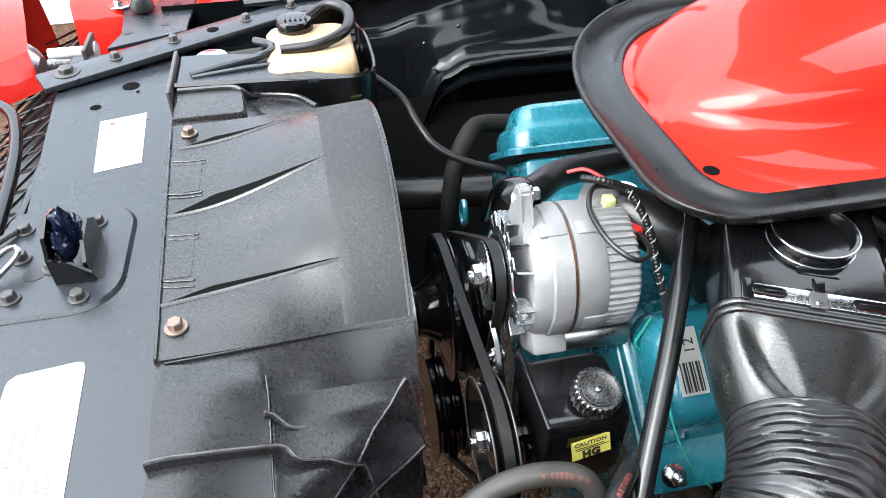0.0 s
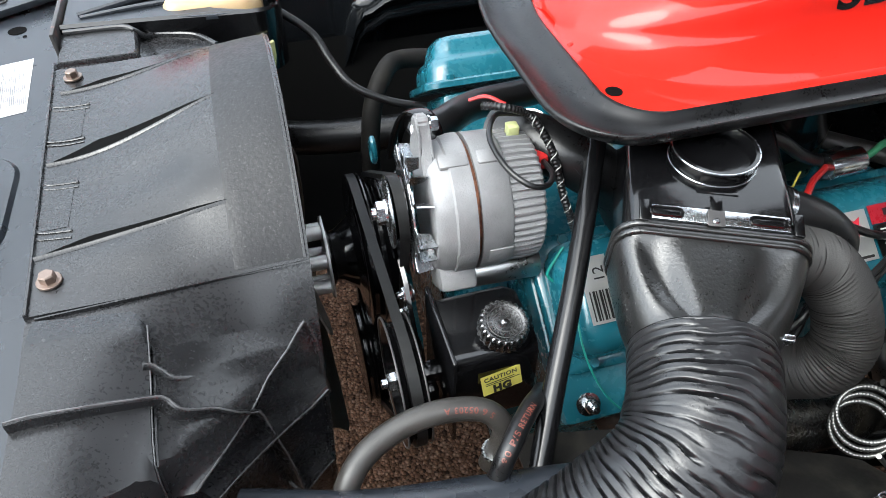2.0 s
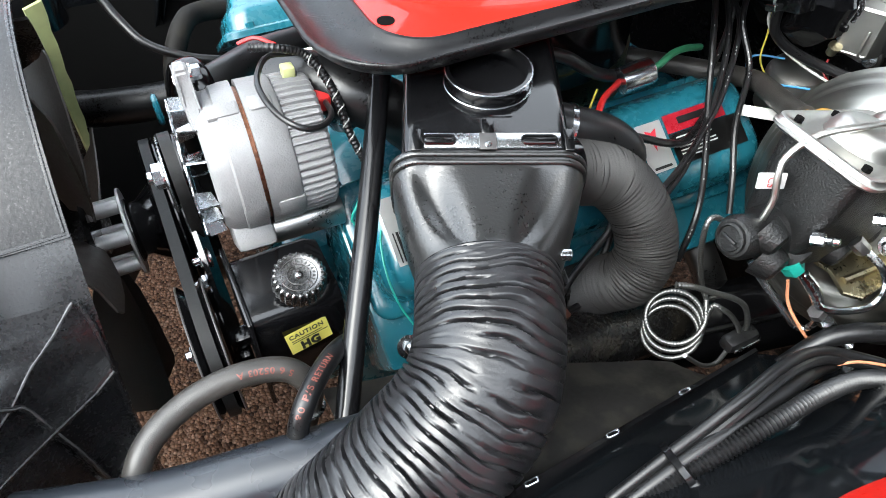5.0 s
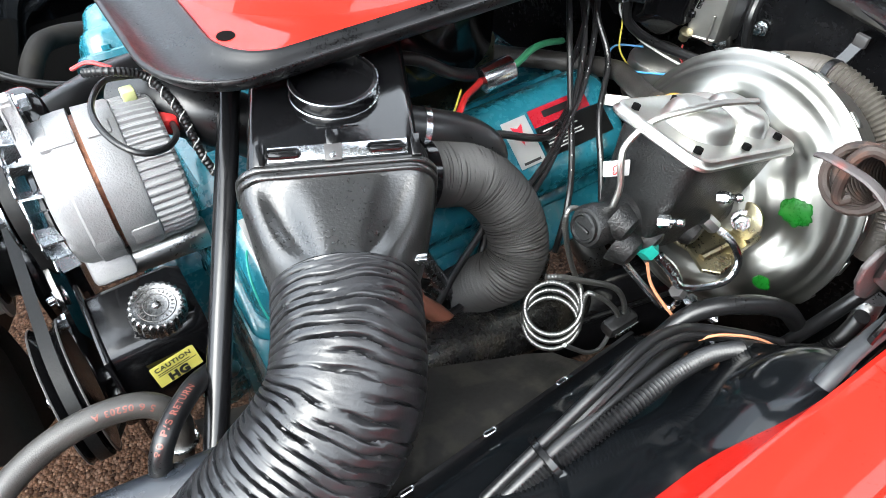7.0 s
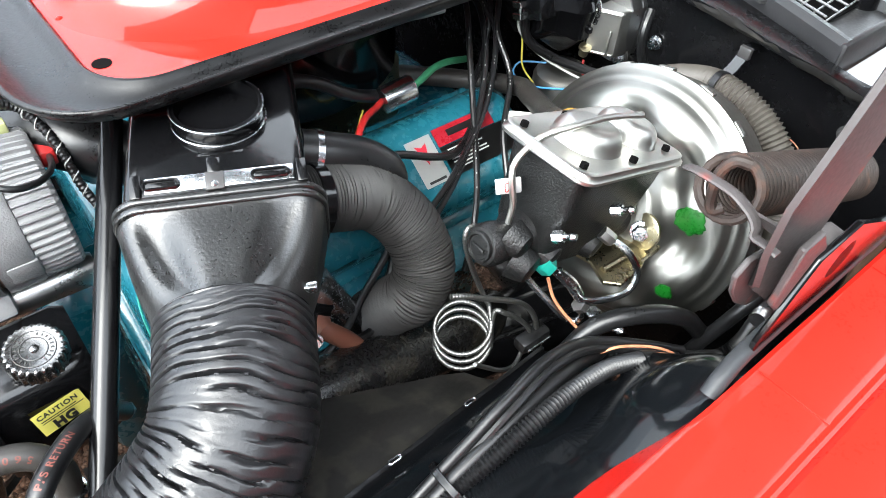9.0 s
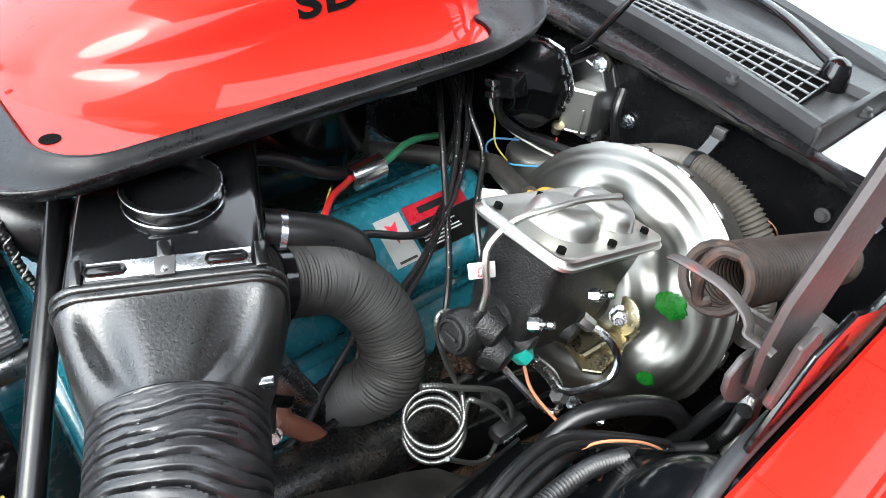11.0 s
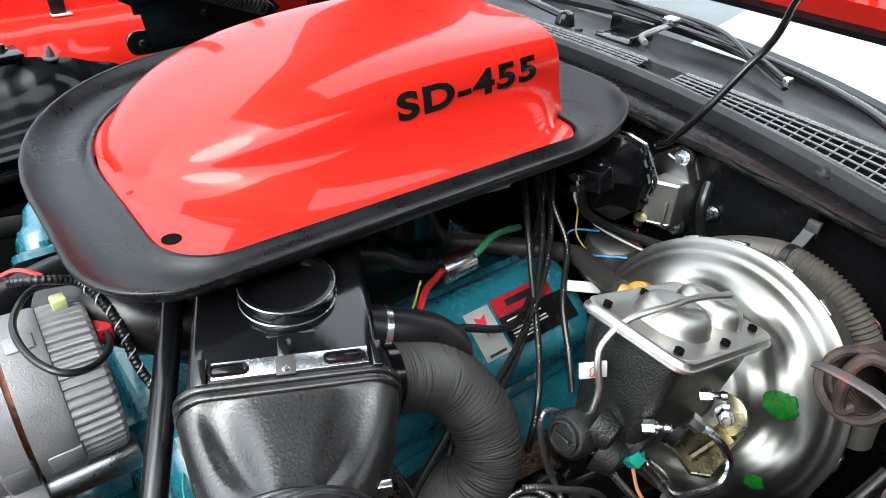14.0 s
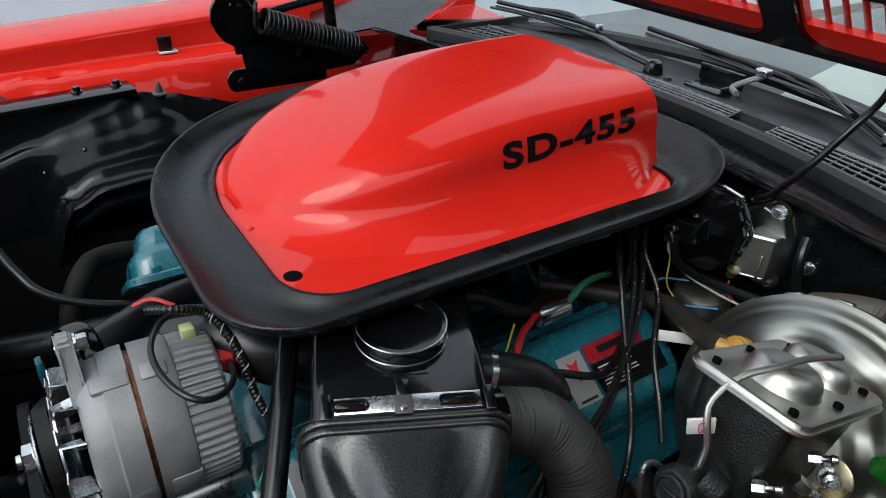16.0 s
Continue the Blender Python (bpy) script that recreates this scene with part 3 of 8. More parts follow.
def cowl():
    t = thing("cowl", (1.1, CY, 0.93), "black cowl panel with raised lip and mesh air intakes", "cowl panel", kind="structure")
    rows = []
    for j in range(56):
        y = 0.135 + 1.06 * j / 55
        x, d = cowl_lip(y), crown(y)
        rows.append([(x - 0.006, y, 0.957 + d), (x - 0.010, y, 0.966 + d), (x - 0.008, y, 0.980 + d), (x - 0.002, y, 0.986 + d), (x + 0.006, y, 0.985 + d), (x + 0.012, y, 0.972 + d), (x + 0.014, y, 0.964 + d), (1.101, y, 0.964 + d),
                     (1.104, y, 0.974 + d), (1.19, y, 0.966 + d), (1.235, y, 0.972 + d)])
    part("panel", sheet(rows, 0.002), COWL, t)
    # closed ends of the trough, with a shelf past each; the near one's pale colour paints its highlights
    for s in (-1, 1):
        y = CY + s * 0.53
        x, d = cowl_lip(y), crown(y)
        end = box(bmesh.new(), (x - 0.008, y - 0.004, 0.94 + d), (1.26, y + 0.004, 0.984 + d), 0.003)
        part("end_wall", end, COWL, t)
        rows = [[(x0, y + s * 0.006, 0.936), (x0 - 0.004, y + s * 0.05, 0.925), (x0 - 0.01, y + s * 0.09, 0.90)] for x0 in (0.965, 1.02, 1.10, 1.25)]
        part("side_shelf", sheet(rows, 0.002), SHELF if s < 0 else BLACK, t, "shelf beside the cowl, coloured pale for its highlights" if s < 0 else "")
    return t


def grille(name, y0, y1, z):
    """Crossed wires over a dark opening, a near-black sheet painted for the shade within."""
    t = thing(name, (1.07, (y0 + y1) / 2, z), "black wire-mesh intake grille set in the cowl", "grille", "cowl grilles")

    def at(y, s, lift):
        g = cowl_lip(y) + 0.009
        return V((g + (1.099 - g) * s, y, z + crown(y) + lift))
    ys = [y0 + (y1 - y0) * k / 16 for k in range(17)]
    part("opening", sheet([[at(y, 0, -0.003), at(y, 1, -0.003)] for y in ys], 0.001), PIT, t)
    n = round((y1 - y0) / 0.0165)
    for k in range(n + 1):
        y = y0 + (y1 - y0) * k / n
        part("cross_wire", tube([at(y - 0.004, 0, 0.004), at(y + 0.004, 1, 0.004)], 0.0013, 6, 0.05), GRILLEWIRE, t)
    for k in range(6):
        part("long_wire", tube([at(y, k / 5, 0.0055) for y in ys], 0.0014 if 0 < k < 5 else 0.003, 6, 0.03), GRILLEWIRE, t)


def windscreen():
    t = thing("windscreen", (1.45, CY, 0.95), "raked windscreen glass in a black lower moulding", "windscreen", kind="structure")

    def foot(y):
        w = y - CY
        return 1.268 - 0.30 * w * w, 0.985 - 0.13 * w * w
    rows = []
    for j in range(29):
        y = -0.10 + 1.53 * j / 28
        x, z = foot(y)
        rows.append([(x, y, z), (x + 0.35, y, z + 0.185), (x + 0.7, y, z + 0.355)])
    pane = part("pane", sheet(rows, 0.005), GLASS, t)
    pane.visible_shadow = False
    part("moulding", tube([(foot(y)[0] - 0.008, y, foot(y)[1]) for y in (-0.10, 0.05, 0.2, 0.4, 0.665, 0.93, 1.13, 1.28, 1.43)], 0.013, 8, 0.03), COWL, t)
    bm = box(bmesh.new(), (1.34, -0.05, 0.75), (2.0, 1.38, 0.90), 0.02)
    solo("dashboard", bm, COWL, "black dashboard behind the windscreen", "dashboard", kind="structure")
    rows = [[(1.24 + 0.13 * k, 0.62 - 0.04 * k, 0.955 + 0.062 * k), (1.18 + 0.13 * k, 0.30, 0.925 + 0.062 * k), (1.10 + 0.13 * k, -0.08, 0.89 + 0.062 * k)] for k in range(5)]
    bm = sheet([[(x + 0.045, y, z) for x, y, z in r] for r in rows], 0.003)
    solo("sun_shade", bm, LABEL, "white folding sun shade behind the windscreen", "sun shade")
    bm = box(bmesh.new(), (2.1, -0.2, 0.3), (4.2, 1.5, 0.75), 0.05)
    solo("cabin", bm, COWL, "dark cabin and rear body behind the windscreen", "car body", kind="structure")


def hood():
    """The open hood overhead, with its inner frame, louvres and the cut-out for the scoop."""
    t = thing("hood", (1.15, CY, 1.06), "open red hood with a black underside and a scoop cut-out", "hood", kind="structure")
    hinge = V((1.17, CY, 1.075))
    up = V((-0.64, 0, 0.768)).normalized()
    out = V((0, 1, 0))
    nrm = out.cross(up)

    def at(u, v, d=0.0):
        return hinge + up * u + out * v + nrm * d
    us = [0, 0.05, 0.13, 0.14, 0.79, 0.95, 1.56]
    vs = [-0.72, -0.46, -0.28, -0.14, -0.07, 0.25, 0.28, 0.72]
    bm = bmesh.new()
    grid = [[bm.verts.new(at(u, v)) for v in vs] for u in us]
    for i in range(6):
        for j in range(7):
            if not ((i == 3 and 2 <= j <= 5) or (i == 1 and j in (1, 2, 4))):
                bm.faces.new((grid[i][j], grid[i][j + 1], grid[i + 1][j + 1], grid[i + 1][j]))
    bmesh.ops.recalc_face_normals(bm, faces=bm.faces)
    bmesh.ops.solidify(bm, geom=bm.faces[:], thickness=0.012)
    part("panel", bm, RED, t)
    # black inner frame; its rounded openings show the red skin
    us, vs = [0.135, 0.79, 0.83, 1.54], [-0.71, -0.60, -0.17, -0.03, 0.03, 0.28, 0.60, 0.71]
    bm = bmesh.new()
    grid = [[bm.verts.new(at(u, v, -0.022 + 0.004 * math.sin(u * 9))) for v in vs] for u in us]
    for i in range(3):
        for j in range(7):
            if not (i == 0 and j in (2, 3, 4)):
                bm.faces.new((grid[i][j], grid[i][j + 1], grid[i + 1][j + 1], grid[i + 1][j]))
    bmesh.ops.recalc_face_normals(bm, faces=bm.faces)
    bmesh.ops.solidify(bm, geom=bm.faces[:], thickness=0.004)
    part("inner_frame", bm, BLACK, t, "black painted inner frame")
    for v0, v1, o0, o1 in ((-0.71, -0.105, -0.52, -0.135), (-0.105, 0.71, -0.08, 0.30)):
        outer = rounded(0.002, 0.134, v0, v1, (0.0008,) * 4, 8)
        inner = rounded(0.014, 0.126, o0, o1, (0.036,) * 4, 8)
        loops = [[at(u, v, -0.022) for u, v in outer], [at(u, v, -0.022) for u, v in inner], [at(u, v, -0.012) for u, v in inner]]
        part("rear_frame", rings(bmesh.new(), loops), BLACK, t, "black frame round a louvred opening", smooth=30)
    lean = (out + nrm * 0.5).normalized()
    for v0, n in ((-0.455, 12), (-0.060, 12)):
        for k in range(n):
            bm = obox(bmesh.new(), at(0.09, v0 + 0.0265 * k, 0.0), (0.084, 0.014, 0.003), (up, lean, up.cross(lean)), 0.001)
            part("louvre", bm, RED, t, "red louvre slat")
    return t


# ---- shaker scoop ----
PZ = 0.965


def scoop_shape(x):
    """Half width and height of the scoop at x."""
    u = max(0.0, min(1.0, (x - 0.379) / 0.471))
    h = 0.104 * (1 - (1 - u) ** 3.4) ** 0.68
    w = 0.012 + 0.135 * (1 - (1 - min(1, u / 0.42)) ** 2.4) ** 0.6
    return w, h


def scoop_y(x, z):
    """The near side of the scoop at that place."""
    w, h = scoop_shape(x)
    k = min(1.0, max(0.0, (z - PZ) / max(h, 1e-4)))
    u = (x - 0.379) / 0.471
    p = 3.0 + 3.0 * min(1, max(0, u)) ** 1.1
    return CY - w * (1 - k ** p) ** (1 / p) - 0.05 * max(0, 1 - k / 0.55) ** 2.4 * (1 - 0.8 * min(1, max(0, (u - 0.80) / 0.18)) ** 2)


def shaker():
    t = thing("shaker_scoop", (0.6, CY, 0.93), "glossy red shaker scoop with black engine lettering", "hood scoop")
    bm = plate(bmesh.new(), rounded(0.3670, 0.8490, 0.4530, 0.8880, (0.055, 0.045, 0.045, (0.26, 0.25)), 14), 0.955, PZ, 0.001)
    base = part("base_plate", bm, RED, t)
    loops = []
    n = 40
    for i in range(61):
        u = (i / 60) ** 1.7
        x = 0.380 + 0.470 * u
        w, h = scoop_shape(x)
        near = []
        for k in range(n + 1):
            f = math.sin(math.pi / 2 * k / n)
            z = PZ - 0.001 + h * f
            near.append((x + 0.012 * (1 - f) * u - 0.014 * (1 - f) ** 3 * max(0.0, 1 - u / 0.2), scoop_y(x, PZ + h * f), z))
        far = [(a, min(2 * CY - b, 0.883 - 0.25 * (1 - math.sqrt(max(0.0, 1 - max(0, (0.624 - a) / 0.26) ** 2)))), c) for a, b, c in near[::-1]]
        loops.append(near + far)
    bm = bmesh.new()
    rings(bm, loops, False)
    part("shell", bm, RED, t, smooth=50)
    # dark mouth at the rear: a flat face painted near-black for the shade inside
    w, h = scoop_shape(0.85)
    bm = bmesh.new()
    ring = [(0.846, y, z) for _, y, z in loops[-1]]
    bm.faces.new([bm.verts.new(p) for p in ring])
    part("mouth", bm, PIT, t)
    bm = lathe(bmesh.new(), (0.381, 0.503, PZ + 0.0003), (0, 0, 1), [(0, 0.0085), (0.0004, 0.0085), (0.0005, 0.004)], 24)
    part("drain_hole", bm, PIT, base)
    for x, y in ((0.378, 0.60), (0.383, 0.735)):
        bm = lathe(bmesh.new(), (x, y, PZ), (0, 0, 1), [(0, 0.004), (0.002, 0.003), (0.003, 0.001)], 12)
        part("rivet", bm, RED, base)
    # lettering laid on the side
    bm = words("SD-455", 0.046, 0.0, 1.13, 0.0, 0.0018)
    bmesh.ops.subdivide_edges(bm, edges=[e for e in bm.edges if e.calc_length() > 0.006], cuts=4, use_grid_fill=False)
    bmesh.ops.triangulate(bm, faces=bm.faces)
    wide = max(v.co.x for v in bm.verts)
    for v in bm.verts:
        s = v.co.x / wide
        x = 0.624 + 0.192 * s
        z = 1.009 + 0.010 * s + v.co.y * 0.76
        v.co = (x, scoop_y(x, z) - 0.0008, z)
    part("lettering", bm, VINYL, t, "black engine-size lettering")
    # rubber seal
    inner = rounded(0.366, 0.850, 0.452, 0.889, (0.055, 0.045, 0.045, (0.26, 0.25)), 14)
    outer = rounded(0.299, 0.978, 0.411, 0.948, ((0.075, 0.085), (0.21, 0.15), (0.24, 0.20), (0.30, 0.33)), 14)
    prof = [(0.0, -0.004), (0.0, 0.004), (0.04, 0.0056), (0.09, 0.0045), (0.15, 0.0005), (0.30, -0.0042), (0.52, -0.0050), (0.72, -0.0015), (0.86, 0.0060), (0.92, 0.0112), (0.945, 0.0129), (0.97, 0.0137), (0.992, 0.0135), (1.006, 0.0125), (1.012, 0.0108), (1.004, 0.0085), (0.97, 0.0052),
            (0.90, 0.000), (0.75, -0.0050), (0.4, -0.0085), (0.0, -0.008)]
    loops = [[(a[0] + (b[0] - a[0]) * s, a[1] + (b[1] - a[1]) * s, PZ + dz) for a, b in zip(inner, outer)] for s, dz in prof]
    part("rubber_seal", rings(bmesh.new(), loops), RUBBER, t, "wide black rubber seal round the base", smooth=60)


# ---- air intake ----
AX = V((-0.424, -0.886, -0.185)).normalized()
SIDE = V((0.902, -0.432, 0)).normalized()
UPS = SIDE.cross(AX).normalized() * (1 if SIDE.cross(AX).z > 0 else -1)


def airbox():
    t = thing("air_cleaner_housing", (0.46, 0.45, 0.80), "glossy black air cleaner snorkel housing with vacuum motor", "air cleaner")
    back = V((0.424, 0.886, 0.06)).normalized()
    c = V((0.397, 0.335, 0.893))
    up = SIDE.cross(back)
    loops = []
    for d, w, h in ((0.0, 0.069, 0.041), (0.004, 0.0705, 0.0425), (0.10, 0.0715, 0.043), (0.20, 0.072, 0.043)):
        loops.append([c + back * d + SIDE * x + up * y for x, y in rounded(-w, w, -h, h, (0.012,) * 4, 6)])
    part("box", rings(bmesh.new(), loops, True, (True, True)), BLACK, t)
    # vacuum motor: a flange, a collar and a bright rolled rim
    m = V((0.438, 0.410, 0.9352))
    part("flange", lathe(bmesh.new(), m, (-0.02, -0.05, 1), [(-0.003, 0.046), (0.001, 0.0465), (0.0035, 0.0455), (0.0045, 0.0425), (0.0025, 0.040)], 56), BLACK, t)
    motor = part("vacuum_motor", lathe(bmesh.new(), m, (-0.02, -0.05, 1), [(0, 0.0385), (0.004, 0.0385), (0.006, 0.0372), (0.015, 0.0372), (0.0175, 0.0385), (0.0195, 0.0375), (0.0195, 0.0345), (0.012, 0.032), (0.012, 0.01)], 56), BLACK, t)
    ax = V((-0.02, -0.05, 1)).normalized()
    fr = frame_of(ax)
    for hh, r in ((0.0035, 0.0455), (0.0060, 0.0390), (0.0190, 0.0383)):
        loop = [m + ax * hh + (fr.col[0] * math.cos(a) + fr.col[1] * math.sin(a)) * r for a in (2 * math.pi * k / 56 for k in range(57))]
        part("rim", sweep(bmesh.new(), loop, 0.0009, 6, False), ZINC, motor, "bright worn rim")
    tab = m - back * 0.044 + up * 0.0045
    part("tab", obox(bmesh.new(), tab, (0.036, 0.010, 0.004), (SIDE, back, up), 0.0012), BLACK, motor)
    # pressed joint strip with two slots and a spring clip
    p = c + up * 0.0442 + back * 0.009
    tilt = (back + up * 0.25).normalized()
    tn = SIDE.cross(tilt)
    strip = part("joint_strip", obox(bmesh.new(), p + SIDE * 0.004, (0.112, 0.014, 0.0016), (SIDE, tilt, tn), 0.0005), ZINC, t, "bright zinc-coloured joint strip")
    for s, w in ((-0.040, 0.026), (0.042, 0.028)):
        loop = [p + SIDE * (s + x) + tilt * y + tn * 0.0018 for x, y in rounded(-w / 2, w / 2, -0.0036, 0.0036, (0.0034,) * 4, 5)]
        part("slot", sweep(bmesh.new(), loop + loop[:2], 0.0013, 6, False), BLACK, strip)
        part("slot_floor", obox(bmesh.new(), p + SIDE * s + tn * 0.0012, (w - 0.004, 0.005, 0.001), (SIDE, tilt, tn), 0.0003), BLACK, strip)
    part("strip_end", obox(bmesh.new(), p - SIDE * 0.0585, (0.008, 0.021, 0.004), (SIDE, tilt, tn), 0.001), BLACK, strip)
    part("strip_end", obox(bmesh.new(), p + SIDE * 0.0665, (0.008, 0.021, 0.004), (SIDE, tilt, tn), 0.001), BLACK, strip)
    clip = part("spring_clip", obox(bmesh.new(), p + tn * 0.0022 - tilt * 0.002, (0.014, 0.016, 0.0016), (SIDE, tilt, tn), 0.0005), DGREY, t, "dull grey spring clip")
    part("rivet", lathe(bmesh.new(), p + tn * 0.003 - tilt * 0.005, tn, [(0, 0.003), (0.0012, 0.002)], 12), ZINC, clip)
    part("leg", obox(bmesh.new(), p + tn * 0.0024 + tilt * 0.012, (0.010, 0.014, 0.002), (SIDE, tilt, tn), 0.0006), BLACK, clip)
    bm = lathe(bmesh.new(), (0.60, CY, 0.83), (0, 0, 1), [(0, 0.17), (0.09, 0.17), (0.10, 0.16)], 48)
    part("cleaner_body", bm, BLACK, t)


def snorkel():
    t = thing("snorkel_adapter", (0.38, 0.30, 0.80), "pebbled black plastic funnel joining housing to fresh-air hose", "air duct")
    top = V((0.397, 0.332, 0.890))
    neck = V((0.360, 0.259, 0.859))
    W, H, R = 0.0795, 0.041, 0.024
    tip = 14.0
    # stations round the mouth: a place on the rounded rectangle, an angle on the round neck, a share of the hollow beside the web
    stations = []
    for turn in range(4):
        a0 = 90 * turn
        half, out = (H - R, W) if turn % 2 == 0 else (W - R, H)
        n = 8 if turn % 2 == 0 else 26
        for k in range(n):
            u = -1 + 2 * k / n
            x, y = ((out, half * u), (-half * u, out), (-out, -half * u), (half * u, -out))[turn]
            stations.append((x, y, a0 + tip * u, math.exp(-((abs(u) - 0.98) / 0.30) ** 2) if turn == 1 else 0.0))
        cx, cy = ((W - R, H - R), (-W + R, H - R), (-W + R, -H + R), (W - R, -H + R))[turn]
        for k in range(14):
            g = k / 14
            a = radians(a0 + 90 * g)
            side = g if turn == 0 else 1 - g
            stations.append((cx + R * math.cos(a), cy + R * math.sin(a), a0 + tip + (90 - 2 * tip) * g, math.exp(-((1 - side) / 0.30) ** 2) if turn < 2 else 0.0))

    def middle(s):
        return top.lerp(neck, s) + AX * (0.008 * math.sin(s * math.pi)) + UPS * (-0.004 * math.sin(s * math.pi))

    def place(s, x, y, deg, hollow):
        e = max(0.0, (s - 0.06) / 0.94) ** 1.02
        a = radians(deg)
        px, py = x + (0.0555 * math.cos(a) - x) * e, y + (0.0545 * math.sin(a) - y) * e
        if y > 0:
            py += 0.0022 * math.sin(math.pi * min(1.0, s * 1.3)) * (1 - hollow) - 0.0085 * hollow * math.sin(math.pi * min(1.0, s ** 0.7))
        return middle(s) + SIDE * px + UPS * py

    def web(s, v):
        """A place on the flat web in the middle of the upper side."""
        return place(s, (W - R) * v, H, 90 - tip * v, 0.0)
    loops = [[place(k / 30, *q) for q in stations] for k in range(31)]
    part("funnel", rings(bmesh.new(), loops), SNORK, t, smooth=60)
    # double lip round the joint
    for d0, g in ((-0.0065, 0.0034), (0.0005, 0.0024)):
        loops = []
        for d, q in ((-0.003, 0.0), (-0.003, 0.7), (-0.0015, 1.0), (0.0015, 1.0), (0.003, 0.7), (0.0034, 0.0)):
            c = top + AX * (d0 + d)
            loops.append([c + SIDE * (x * (1 + g * q / W)) + UPS * (y * (1 + g * q / H)) for x, y, _, _ in stations])
        part("lip", rings(bmesh.new(), loops), SNORK, t, smooth=60)
    # moulded figures that cannot be read
    for s, n, w in ((0.30, 6, 0.0052), (0.56, 5, 0.0062), (0.75, 2, 0.005)):
        for k in range(n):
            v = (k - (n - 1) / 2) * w / (W - R)
            c, d, e = web(s, v), web(s + 0.03, v) - web(s - 0.03, v), web(s, v + 0.03) - web(s, v - 0.03)
            d, e = d.normalized(), e.normalized()
            for shift, size in ((-0.0012, (0.0008, 0.0036, 0.0006)), (0.0009, (0.0026, 0.0008, 0.0006))):
                part("moulded_bar", obox(bmesh.new(), c + e * shift * (1 if k % 2 else -1) + e.cross(d) * 0.0004, size, (e, d, e.cross(d)), 0.0002, 1), SNORK, t)


def fresh_air_hose():
    t = thing("fresh_air_hose", (0.3, 0.2, 0.70), "black wrinkled spiral fresh-air intake hose with folds", "air hose")
    pts = [(0.3630, 0.265, 0.861), (0.343, 0.224, 0.852), (0.316, 0.191, 0.838), (0.271, 0.172, 0.812), (0.22, 0.165, 0.78), (0.16, 0.165, 0.73), (0.08, 0.17, 0.66)]
    line = resample(spline(pts), 0.0008)
    total = len(line) - 1

    def r(s, a):
        i = s * total * 0.0008
        p = V((math.cos(a) * 0.058, math.sin(a) * 0.058, i))
        n1, n2 = noise.noise(p * 15), noise.noise(p * 36 + V((7, 1, 3)))
        q = i / 0.0078 + 0.95 * n1 + 0.34 * n2 + 0.15 * math.sin(a)
        f = q % 1.0
        near = V((math.cos(a) * 2.1, math.sin(a) * 2.1, round(q) * 7.31))
        deep = min(1.0, max(0.10, 0.70 + 1.6 * noise.noise(near))) * min(1.0, i / 0.04 + 0.35)
        back = min(1.0, f / 0.10)
        front = min(1.0, (1 - f) / 0.30)
        crest = (back * (2 - back)) * (front * front * (3 - 2 * front))
        fine = noise.noise(V((math.cos(a) * 2.6, math.sin(a) * 2.6, i * 330 + 3 * n1)))
        dent = 0.0022 * max(0.0, noise.noise(p * 27 + V((3, 9, 1)))) * crest + 0.0007 * max(0.0, fine)
        return 0.0550 + 0.0054 * (1 - deep * (1 - crest)) - dent + 0.0024 * n1 * min(1, i / 0.04)
    part("hose", sweep(bmesh.new(), line, r, 112, True), FOLDS, t, smooth=50)
    d = (V(pts[1]) - V(pts[0])).normalized()
    bm = lathe(bmesh.new(), V(pts[0]) - d * 0.003, d, [(0, 0.056), (0.0005, 0.0585), (0.002, 0.0595), (0.0035, 0.0585), (0.004, 0.056)], 56, False)
    part("clamp", bm, BLACK, t)
    bm = obox(bmesh.new(), (0.418, 0.245, 0.885), (0.016, 0.006, 0.009), (SIDE, AX, SIDE.cross(AX)), 0.001)
    part("clamp_tab", bm, ZINC, t)


def ducts():
    t = thing("warm_air_duct", (0.55, 0.32, 0.70), "dark grey corrugated paper warm-air duct", "air duct")
    part("duct", ribbed([(0.44, 0.36, 0.875), (0.475, 0.350, 0.868), (0.51, 0.345, 0.858), (0.548, 0.342, 0.838), (0.574, 0.320, 0.803), (0.577, 0.297, 0.764), (0.562, 0.293, 0.732), (0.548, 0.315, 0.70), (0.535, 0.345, 0.655), (0.53, 0.375, 0.60)], 0.0318, 0.0009, 0.0027, 28, 4), DUCT, t, smooth=80)
    for p, d in (((0.487, 0.348, 0.865), (0.92, -0.14, -0.28)),):
        part("duct_collar", lathe(bmesh.new(), p, d, [(-0.006, 0.0325), (-0.005, 0.0345), (0.005, 0.0345), (0.006, 0.0325)], 40, False), BLACK, t, "thin black band round the duct")
    t = thing("vacuum_elbow", (0.55, 0.36, 0.86), "black rubber elbow boot on the housing side", "hose elbow")
    part("boot", tube([(0.495, 0.385, 0.893), (0.522, 0.374, 0.884), (0.552, 0.368, 0.869), (0.572, 0.356, 0.850), (0.574, 0.345, 0.832)], lambda s, a: 0.0215 - 0.007 * max(0, s - 0.8) * 5, 20), HOSE, t)
    part("clamp", lathe(bmesh.new(), (0.506, 0.380, 0.889), (0.85, -0.35, -0.3), [(0, 0.022), (0, 0.0235), (0.006, 0.0235), (0.006, 0.022)], 24, False), ZINC, t)


